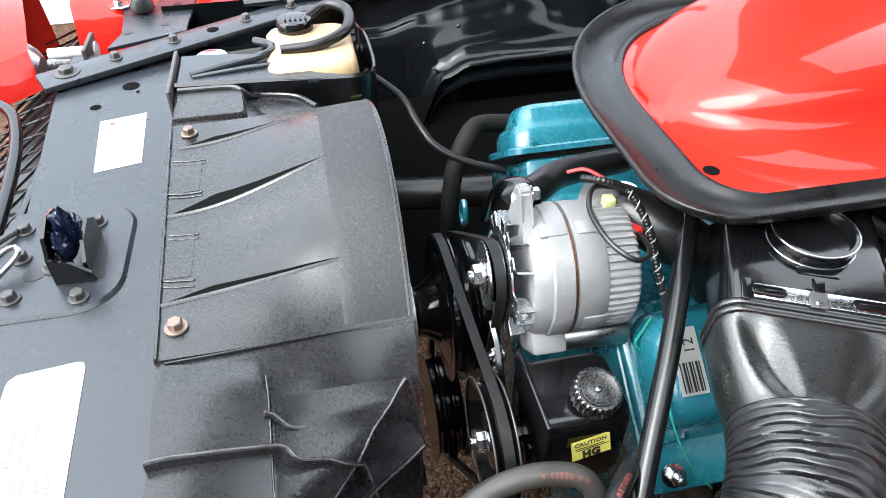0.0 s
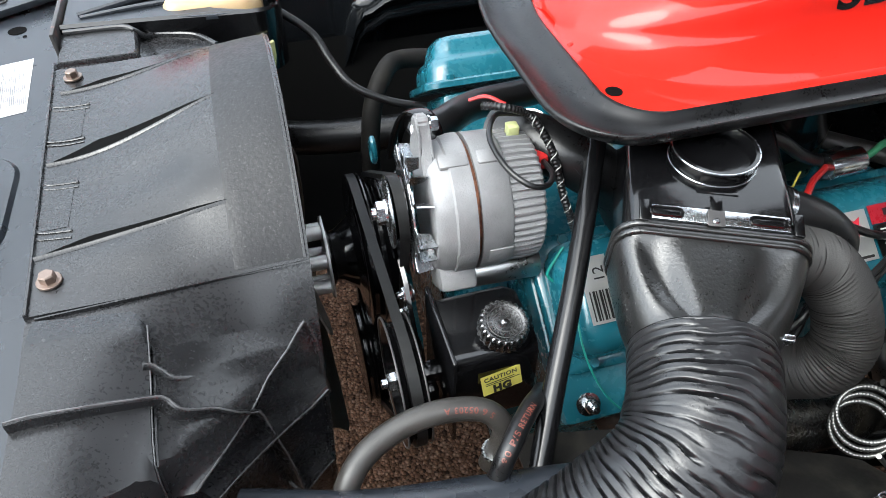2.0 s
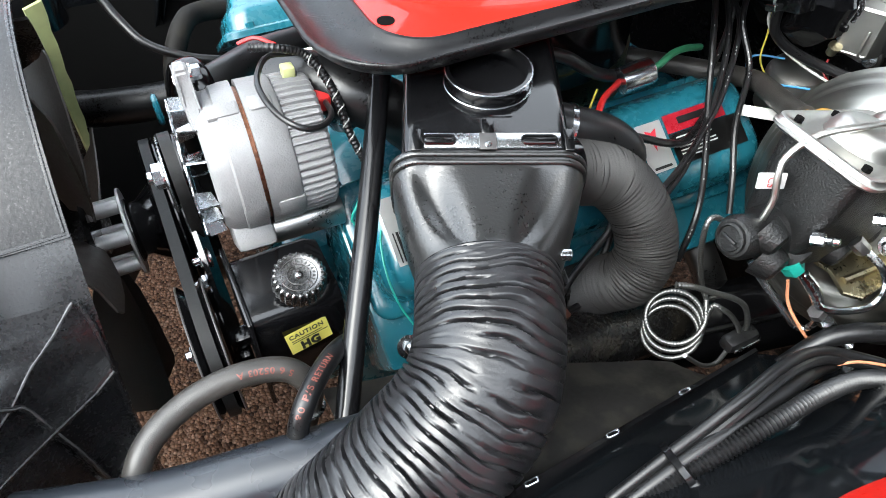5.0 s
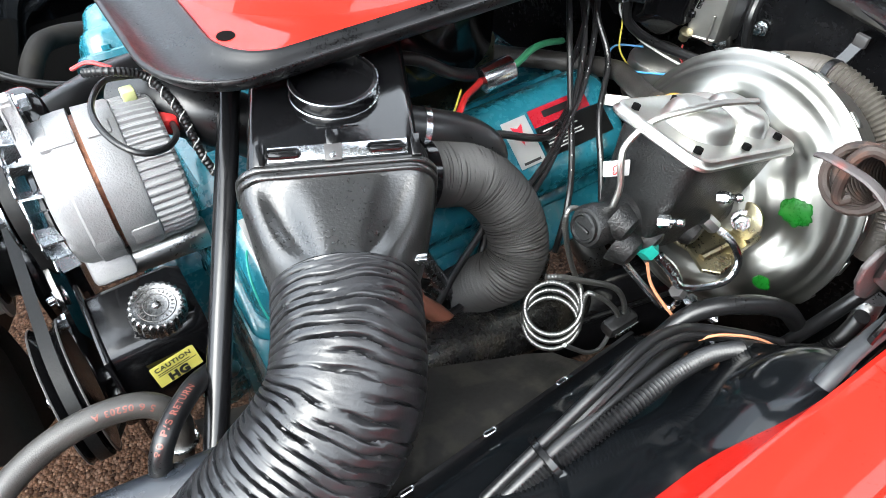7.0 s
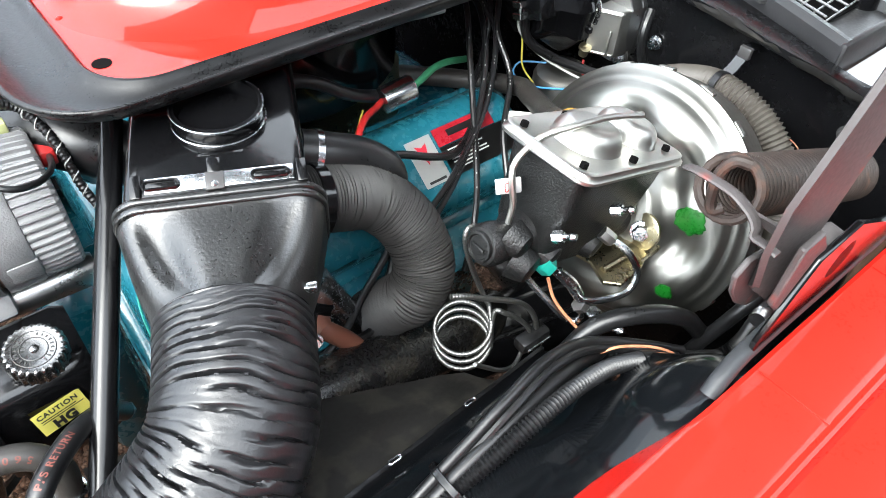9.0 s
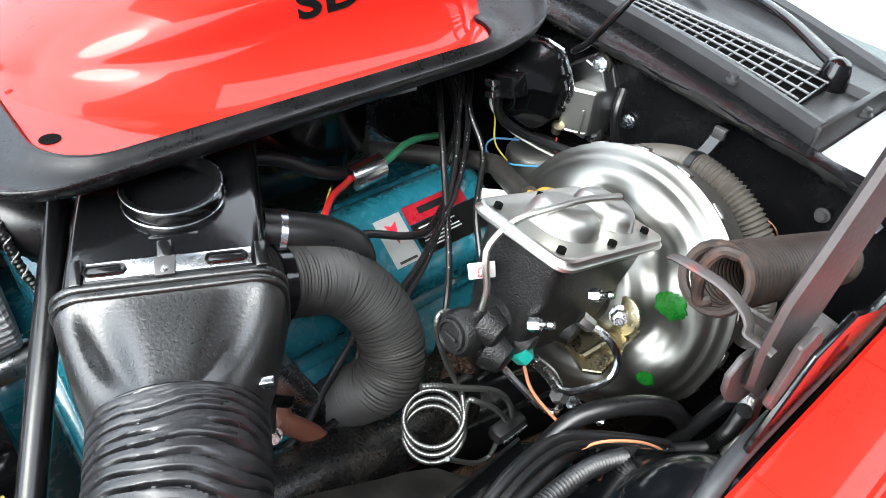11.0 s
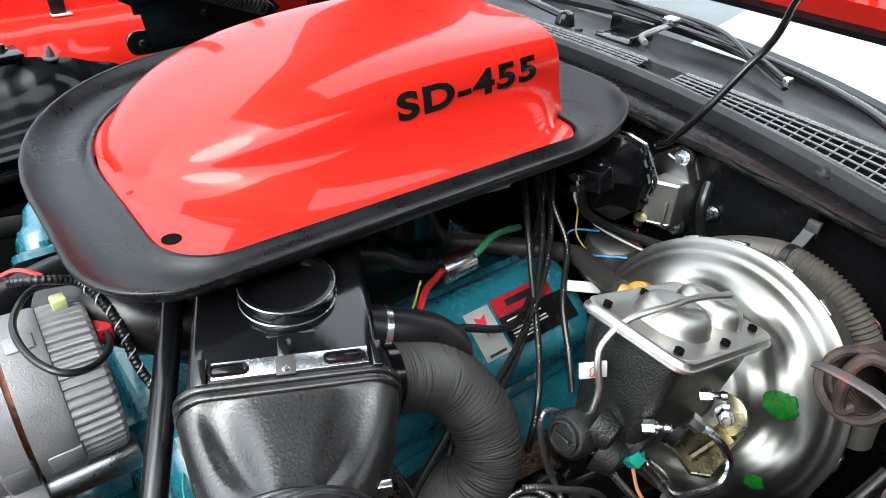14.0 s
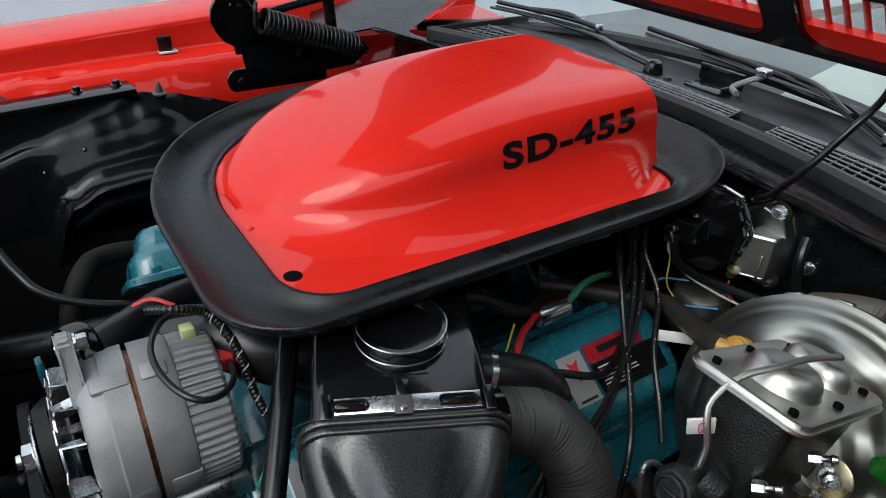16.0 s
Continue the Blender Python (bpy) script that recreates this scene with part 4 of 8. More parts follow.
# ---- engine ----
def valve_cover(name, side, x0, x1, lift=0.0):
    y = CY + side * 0.236
    t = thing(name, ((x0 + x1) / 2, y, 0.70), "teal painted steel valve cover with rounded edges", "valve cover", "valve covers")
    tilt = side * radians(-36)
    m = Matrix.Translation((0, y, 0.754 + lift)) @ Matrix.Rotation(tilt, 4, "X")

    def shell(profile, name, mat):
        loops = []
        for z, w, ex, r in profile:
            loops.append([m @ V((px, py, z)) for px, py in rounded(x0 - ex, x1 + ex, -w, w, (r,) * 4, 6)])
        return part(name, rings(bmesh.new(), loops, True, (True, True)), mat, t, smooth=45)
    if side > 0:
        body = shell([(-0.012, 0.066, 0.0, 0.03), (0.008, 0.065, -0.002, 0.03), (0.018, 0.060, -0.007, 0.029), (0.024, 0.052, -0.015, 0.027), (0.034, 0.048, -0.019, 0.026), (0.046, 0.044, -0.023, 0.024), (0.054, 0.036, -0.031, 0.020), (0.056, 0.024, -0.042, 0.016)], "cover", TEAL)
    else:
        body = shell([(-0.012, 0.066, 0.0, 0.03), (0.02, 0.064, -0.002, 0.03), (0.038, 0.056, -0.008, 0.028), (0.048, 0.045, -0.018, 0.024), (0.050, 0.03, -0.03, 0.02)], "cover", TEAL)
    shell([(-0.022, 0.078, 0.010, 0.02), (-0.014, 0.078, 0.010, 0.02), (-0.011, 0.075, 0.007, 0.018), (-0.010, 0.068, 0.0, 0.03)], "flange", TEAL)
    for k in range(4):
        for s in (-1, 1):
            p = m @ V((x0 + 0.03 + (x1 - x0 - 0.06) * k / 3, s * 0.070, -0.011))
            part("bolt", hexbolt(bmesh.new(), p, m.to_3x3() @ V((0, 0, 1)), 0.011, 0.007), TEAL, t)
    return t, m


def engine():
    t = thing("engine_block", (0.55, CY, 0.25), "teal painted engine block, heads and intake manifold", "engine")
    bm = box(bmesh.new(), (0.30, CY - 0.17, 0.30), (0.86, CY + 0.17, 0.62), 0.01)
    part("block", bm, TEAL, t)
    for s in (-1, 1):
        m = Matrix.Translation((0, CY + s * 0.195, 0.690)) @ Matrix.Rotation(s * radians(-36), 4, "X")
        bm = box(bmesh.new(), (0.30, -0.128 if s < 0 else -0.085, -0.06), (0.85, 0.085 if s < 0 else 0.128, 0.055), 0.010, m)
        head = part("cylinder_head", bm, TEAL, t)
        for x in (0.33, 0.5, 0.67, 0.82):
            part("head_bolt", hexbolt(bmesh.new(), m @ V((x, -s * -0.0855, 0.0)), m.to_3x3() @ V((0, s, 0)), 0.016, 0.01, 0.012), ZINC if x < 0.4 else TEAL, head)
    bm = box(bmesh.new(), (0.33, CY - 0.14, 0.62), (0.85, CY + 0.14, 0.74), 0.02)
    part("intake_manifold", bm, TEAL, t)
    bm = box(bmesh.new(), (0.50, CY - 0.11, 0.735), (0.74, CY + 0.11, 0.835), 0.01)
    part("carburettor", bm, CADM, t)
    bm = box(bmesh.new(), (0.24, CY - 0.16, 0.40), (0.31, CY + 0.16, 0.70), 0.03)
    part("timing_cover", bm, TEAL, t)


def alternator():
    t = thing("alternator", (0.236, 0.516, 0.76), "cast aluminium alternator with finned ends and cooling fan", "alternator")
    A = V((0.997, -0.05, 0.0)).normalized()
    c = V((0.236, 0.516, 0.851))
    bm = lathe(bmesh.new(), c, A, [(-0.043, 0.030), (-0.043, 0.062), (-0.0415, 0.0645), (-0.038, 0.0665), (-0.034, 0.0690), (-0.024, 0.0700), (-0.022, 0.0722), (-0.0022, 0.0722), (-0.0022, 0.064)], 56)
    front = part("front_housing", bm, ALU, t)
    part("stator", lathe(bmesh.new(), c, A, [(-0.004, 0.0655), (0.004, 0.0655)], 56), COPPER, t, "copper brown winding seam")
    bm = lathe(bmesh.new(), c, A, [(0.0022, 0.064), (0.0022, 0.0718), (0.031, 0.0712), (0.0335, 0.0695), (0.034, 0.060), (0.066, 0.058), (0.070, 0.054), (0.070, 0.02)], 56)
    rear = part("rear_housing", bm, ALU, t)
    f = frame_of(A)
    # fluted tail of the casting
    loops = []
    for h, r0, r1 in ((0.0335, 0.060, 0.060), (0.034, 0.0675, 0.0695), (0.050, 0.0665, 0.0695), (0.066, 0.0645, 0.068), (0.0695, 0.061, 0.064), (0.0705, 0.052, 0.052)):
        loop = []
        for k in range(54 * 4):
            a = 2 * math.pi * (k + 0.35 * (k % 4 in (1, 2))) / 216
            r = r1 if k % 4 in (1, 2) else r0
            loop.append(c + A * h + (f.col[0] * math.cos(a) + f.col[1] * math.sin(a)) * r)
        loops.append(loop)
    part("fluted_tail", rings(bmesh.new(), loops, True, (False, True)), ALU, rear, smooth=20)
    # fan
    bm = lathe(bmesh.new(), c, A, [(-0.0625, 0.018), (-0.0625, 0.052), (-0.0605, 0.053), (-0.0605, 0.018)], 48)
    fan = part("fan", bm, ZINC, t)
    for k in range(13):
        a = 2 * math.pi * (k + 0.22 * math.sin(k * 2.4)) / 13
        u = f.col[0] * math.cos(a) + f.col[1] * math.sin(a)
        w = A.cross(u)
        root, back = c - A * 0.0612 + u * 0.046, A * 0.016
        lean = (w * 0.8 + A * 0.4).normalized()
        bm = rings(bmesh.new(), [[root + w * d, root + u * 0.010 + w * d, root + u * 0.022 + lean * 0.004 + w * d, root + u * 0.020 + back + lean * 0.006 + w * d, root + u * 0.004 + back * 0.9 + w * d] for d in (-0.0008, 0.0008)], True, (True, True))
        part("blade", bm, ZINC, fan)
        part("tooth", obox(bmesh.new(), c - A * 0.0615 + u * 0.0585 - w * 0.005, (0.0018, 0.013, 0.017), (A, (w + u * 0.12).normalized(), (u - w * 0.12).normalized()), 0.0005, 1), ZINC, fan)
    part("pulley", lathe(bmesh.new(), c, A, [(-0.080, 0.012), (-0.079, 0.036), (-0.0745, 0.030), (-0.0705, 0.030), (-0.066, 0.037), (-0.064, 0.037), (-0.063, 0.012)], 44), BLACK, t)
    part("pulley_face", lathe(bmesh.new(), c, A, [(-0.0785, 0.0375), (-0.0800, 0.0385), (-0.0812, 0.0375), (-0.0812, 0.022), (-0.0826, 0.020), (-0.0826, 0.006)], 44), ZINC, t, "bright plated pulley face")
    part("washer", lathe(bmesh.new(), c, A, [(-0.0845, 0.006), (-0.0845, 0.0145), (-0.0825, 0.0150)], 32), ZINC, t)
    part("nut", hexbolt(bmesh.new(), c - A * 0.0845, -A, 0.022, 0.009, 0.0, 0.005), ZINC, t)
    # ears
    bm = obox(bmesh.new(), c + V((-0.022, -0.036, -0.066)), (0.040, 0.050, 0.034), (A, V((0, 0.8, -0.6)), V((0, 0.6, 0.8))), 0.006)
    part("lower_ear", bm, ALU, front)
    for x, w in ((-0.016, 0.024), (0.018, 0.028)):
        u = V((0, -0.966, -0.26))
        part("bolt_boss", obox(bmesh.new(), c + A * x + u * 0.0645, (w, 0.026, 0.016), (A, A.cross(u), u), 0.004), ALU, front if x < 0 else rear)
    up, sd = V((0, 0.10, 0.995)).normalized(), V((0, 0.995, -0.10)).normalized()
    outline = [(-0.030, 0.050), (0.034, 0.050), (0.026, 0.066), (0.019, 0.078), (0.017, 0.096), (0.012, 0.103), (0.002, 0.104), (-0.004, 0.099), (-0.007, 0.084), (-0.016, 0.070)]
    bm = rings(bmesh.new(), [[c + A * a + sd * p + up * q for p, q in outline] for a in (-0.047, -0.034)], True, (True, True))
    bmesh.ops.bevel(bm, geom=bm.edges[:], offset=0.0022, segments=2, affect="EDGES")
    part("upper_ear", bm, ALU, front)
    part("ear_bolt", hexbolt(bmesh.new(), c - A * 0.033 + sd * 0.006 + up * 0.092, A, 0.012, 0.008, 0.009), ZINC, front)
    for x, w in ((-0.018, 0.030), (0.016, 0.022)):
        u = V((0, -0.26, 0.966))
        part("bolt_boss", obox(bmesh.new(), c + A * x + u * 0.0685, (w, 0.017, 0.010), (A, A.cross(u), u), 0.003), ALU, front if x < 0 else rear)
    bm = lathe(bmesh.new(), c + V((0.0, -0.040, -0.068)), A, [(-0.006, 0.008), (-0.006, 0.0155), (-0.004, 0.0162), (0.070, 0.0162), (0.072, 0.0150), (0.072, 0.006)], 28)
    part("spacer_tube", bm, STEEL, t, "grey steel spacer tube")
    bm = obox(bmesh.new(), V((0.289, 0.528, 0.922)), (0.012, 0.013, 0.014), (A, V((0, 1, 0)), V((0, 0, 1))), 0.002)
    part("plug", bm, OLDTAN, rear, "cream plastic plug")
    bm = obox(bmesh.new(), V((0.312, 0.512, 0.897)), (0.014, 0.03, 0.016), (A, V((0, 1, 0)), V((0, 0, 1))), 0.003)
    part("terminal_cover", bm, WIRES["red"], rear, "red rubber terminal cover")


def belt(name, wheels, x, label, width=0.011, thick=0.007):
    """A belt stretched round pulleys, given as (y, z, r)."""
    pts = sorted((y + r * math.cos(a), z + r * math.sin(a)) for y, z, r in wheels for a in (2 * math.pi * k / 72 for k in range(72)))

    def half(seq):
        h = []
        for p in seq:
            while len(h) > 1 and (h[-1][0] - h[-2][0]) * (p[1] - h[-2][1]) - (h[-1][1] - h[-2][1]) * (p[0] - h[-2][0]) <= 0:
                h.pop()
            h.append(p)
        return h[:-1]
    line = [V((x, y, z)) for y, z in half(pts) + half(pts[::-1])]
    full = []
    for a, b in zip(line, line[1:] + line[:1]):
        k = max(1, int((b - a).length / 0.02))
        full += [a.lerp(b, j / k) for j in range(k)]
    loops = []
    n = len(full)
    for i, p in enumerate(full):
        t = (full[(i + 1) % n] - full[i - 1]).normalized()
        o = t.cross(V((1, 0, 0))).normalized()
        w, h = width / 2, thick / 2
        loops.append([p + V((w, 0, 0)) + o * h, p - V((w, 0, 0)) + o * h, p - V((w * 0.65, 0, 0)) - o * h, p + V((w * 0.65, 0, 0)) - o * h])
    bm = bmesh.new()
    rings(bm, loops + loops[:1], True)
    bmesh.ops.remove_doubles(bm, verts=bm.verts, dist=1e-6)
    return solo(name, bm, BELT, label, "belt", "drive belts")


def pulley_profile(r, w, grooves=1):
    p = [(-w / 2, r * 0.35), (-w / 2 + 0.001, r * 0.8), (-w / 2, r * 0.97)]
    g = w / grooves
    for k in range(grooves):
        a = -w / 2 + g * k
        p += [(a + 0.001, r), (a + g * 0.35, r - 0.009), (a + g * 0.65, r - 0.009), (a + g - 0.001, r)]
    return p + [(w / 2, r * 0.8), (w / 2, r * 0.3)]


def pulleys():
    t = thing("water_pump_pulley", (0.13, CY, 0.54), "black stamped steel water pump pulley and fan hub", "pulley")
    part("wheel", lathe(bmesh.new(), (0.158, 0.648, 0.68), (1, 0, 0), pulley_profile(0.101, 0.052, 3), 64), BLACK, t)
    part("hub", lathe(bmesh.new(), (0.134, 0.648, 0.68), (-1, 0, 0), [(-0.002, 0.080), (0.002, 0.078), (0.008, 0.050), (0.026, 0.036), (0.034, 0.034), (0.038, 0.040), (0.040, 0.040), (0.042, 0.01)], 40), BLACK, t)
    part("flange", lathe(bmesh.new(), (0.094, 0.648, 0.68), (-1, 0, 0), [(0, 0.053), (0, 0.0545), (0.003, 0.0545), (0.004, 0.052), (0.004, 0.01)], 40), DULLALU, t, "worn bright edge of the fan hub flange")
    for k in range(6):
        a = math.pi / 3 * k + 0.42
        bm = lathe(bmesh.new(), (0.092, 0.648 + 0.041 * math.cos(a), 0.68 + 0.041 * math.sin(a)), (-1, 0, 0), [(0, 0.0095), (0.038, 0.0095), (0.039, 0.005)], 16)
        part("spacer", bm, DULLALU, t, "dull bare aluminium fan spacer")
    bm = lathe(bmesh.new(), (0.056, 0.648, 0.68), (-1, 0, 0), [(0, 0.06), (0.006, 0.06), (0.010, 0.04)], 32)
    fan = thing("cooling_fan", (0.03, 0.648, 0.45), "dark brown steel flex fan in the shroud", "fan")
    part("hub", bm, BLACK, fan)
    for k in range(7):
        a = 2 * math.pi * k / 7 + 1.66
        u, w = V((0, math.cos(a), math.sin(a))), V((0, -math.sin(a), math.cos(a)))
        mid = V((0.055, 0.648, 0.68))
        rows = []
        for r, half in ((0.05, 0.020), (0.09, 0.034), (0.15, 0.043), (0.212, 0.046), (0.222, 0.040)):
            rows.append([mid + u * r + (w * math.cos(b) + V((1, 0, 0)) * math.sin(b)) * half * q + V((0.004 * (1 - q * q), 0, 0)) for q, b in ((-1, 0.75), (-0.4, 0.72), (0.3, 0.62), (1, 0.5))])
        part("blade", sheet(rows, 0.0022), FANBROWN, fan)
    t = thing("crank_pulley", (0.14, CY, 0.36), "black crankshaft pulley low on the engine", "pulley")
    part("wheel", lathe(bmesh.new(), (0.14, CY, 0.44), (1, 0, 0), pulley_profile(0.085, 0.045, 3), 48), BLACK, t)
    belt("alternator_belt", ((0.5196, 0.851, 0.0355), (0.648, 0.68, 0.098), (CY, 0.44, 0.082)), 0.164, "black stitched alternator drive belt")
    belt("steering_belt", ((0.402, 0.724, 0.066), (0.648, 0.68, 0.098), (CY, 0.44, 0.082)), 0.140, "black steering pump drive belt with grey worn edge")


def steering_pump():
    t = thing("power_steering_pump", (0.22, 0.38, 0.62), "black power steering pump with ribbed metal filler cap", "pump")
    part("pulley", lathe(bmesh.new(), (0.138, 0.402, 0.724), (1, 0, 0), [(-0.003, 0.016), (-0.004, 0.030), (0.004, 0.040), (0.004, 0.052), (-0.011, 0.058), (-0.012, 0.067), (-0.0105, 0.0685), (-0.004, 0.061), (0.006, 0.061), (0.0125, 0.0685), (0.014, 0.067), (0.013, 0.02)], 64), BLACK, t)
    # thin grey rings paint the highlight along the black pulley's edges
    for x in (0.1265, 0.1510):
        ring = [V((x, 0.402 + 0.0680 * math.cos(a), 0.724 + 0.0680 * math.sin(a))) for a in (2 * math.pi * k / 64 for k in range(65))]
        part("pulley_rim", sweep(bmesh.new(), ring, 0.0011, 6, False), DGREY, t, "grey pulley edge painted for its highlight")
    part("pulley_nut", hexbolt(bmesh.new(), (0.134, 0.402, 0.724), (-1, 0, 0), 0.018, 0.012, 0.013, 0.006), ZINC, t)
    loops = []
    for x, g in ((0.178, 0.9), (0.182, 1.0), (0.255, 1.0), (0.266, 0.93)):
        ring = []
        for px, py in rounded(-0.045 * g, 0.045 * g, -0.075 * g, 0.058 * g, (0.04, 0.04, 0.018, 0.018), 8):
            ring.append((x, 0.402 + px, 0.738 + py))
        loops.append(ring)
    body = part("reservoir", rings(bmesh.new(), loops, True, (True, True)), BLACK, t)
    bm = box(bmesh.new(), (0.176, 0.352, 0.665), (0.181, 0.455, 0.80), 0.002)
    part("bracket", bm, BLACK, t)
    n = V((0.04, -0.22, 0.97)).normalized()
    c = V((0.232, 0.378, 0.800))
    part("filler_neck", lathe(bmesh.new(), c - n * 0.02, n, [(0, 0.019), (0.022, 0.019), (0.024, 0.021), (0.028, 0.021)], 32), BLACK, t)
    f = frame_of(n)
    loops = []
    for h, r, k in ((0.002, 0.0215, 0.0), (0.003, 0.0240, 0.0008), (0.018, 0.0240, 0.0008), (0.0205, 0.0220, 0.0004), (0.0205, 0.019, 0.0), (0.0195, 0.017, 0.0), (0.0195, 0.004, 0.0), (0.0215, 0.003, 0.0), (0.022, 0.001, 0.0)):
        ring = []
        for j in range(144):
            a = 2 * math.pi * j / 144
            ring.append(c + n * h + (f.col[0] * math.cos(a) + f.col[1] * math.sin(a)) * (r + k * math.sin(24 * a)))
        loops.append(ring)
    cap = part("filler_cap", rings(bmesh.new(), loops, True, (True, True)), CAPMETAL, t, "ribbed bright metal filler cap", smooth=50)
    for r in (0.0165, 0.0105):
        ring = [c + n * 0.0197 + (f.col[0] * math.cos(a) + f.col[1] * math.sin(a)) * r for a in (2 * math.pi * j / 40 for j in range(41))]
        part("engraved_ring", sweep(bmesh.new(), ring, 0.0004, 5, False), DGREY, cap)
    for j in range(22):
        a = 2 * math.pi * j / 22
        if j % 11 not in (4, 5):
            u = f.col[0] * math.cos(a) + f.col[1] * math.sin(a)
            part("engraved_bar", obox(bmesh.new(), c + n * 0.0197 + u * 0.0136, (0.0026, 0.0013, 0.0004), (u, n.cross(u), n)), DGREY, cap)
    return body


# ---- brakes ----
BX = V((0.955, 0, -0.297)).normalized()
BZ = V((0.297, 0, 0.955)).normalized()
BY = V((0, 1, 0))


DRUM = [(0.06, 0.10), (0.05, 0.13), (0.0, 0.139), (-0.004, 0.1415), (-0.009, 0.1415), (-0.011, 0.138), (-0.012, 0.134), (-0.017, 0.1325), (-0.019, 0.129), (-0.020, 0.126), (-0.027, 0.121), (-0.034, 0.113), (-0.040, 0.103),
        (-0.043, 0.092), (-0.042, 0.080), (-0.046, 0.068), (-0.056, 0.058), (-0.060, 0.045), (-0.060, 0.001)]


def drum_dip(r, a):
    """Pressed hollows in the face of the drum."""
    if not 0.060 < r < 0.119:
        return 0.0
    d = math.degrees(a) % 360
    wide = sum(math.exp(-((d - a0) / w) ** 2) for a0, w in ((76, 17), (124, 13), (178, 17), (232, 15), (300, 20), (22, 18)))
    return 0.0135 * wide * math.sin(math.pi * (r - 0.060) / 0.059) ** 1.2


def drum_face(r):
    for (h0, r0), (h1, r1) in zip(DRUM[5:], DRUM[6:]):
        if r1 <= r <= r0:
            return h0 + (h1 - h0) * (r0 - r) / max(1e-6, r0 - r1)
    return -0.060


def booster():
    t = thing("brake_booster", (0.80, 0.217, 0.65), "zinc plated brake booster drum with green paint dabs", "brake booster")
    c = V((0.797, 0.217, 0.800))
    f = frame_of(BX)
    loops = []
    fine = [(h0 + (h1 - h0) * k / 4, r0 + (r1 - r0) * k / 4) for (h0, r0), (h1, r1) in zip(DRUM[9:], DRUM[10:]) for k in range(4)]
    for h, r in DRUM[:9] + fine + DRUM[-1:]:
        ring = []
        for k in range(96):
            a = 2 * math.pi * k / 96
            ring.append(c + BX * (h + drum_dip(r, a)) + (f.col[0] * math.cos(a) + f.col[1] * math.sin(a)) * r)
        loops.append(ring)
    part("drum", rings(bmesh.new(), loops, True, (True, True)), GOLDZ, t, smooth=60)
    for k in range(18):
        a = 2 * math.pi * k / 18
        u = f.col[0] * math.cos(a) + f.col[1] * math.sin(a)
        bm = obox(bmesh.new(), c + u * 0.1408 + BX * -0.001, (0.010, 0.017, 0.004), (BX, BX.cross(u), u), 0.0015)
        part("crimp", bm, GOLDZ, t)
    return t


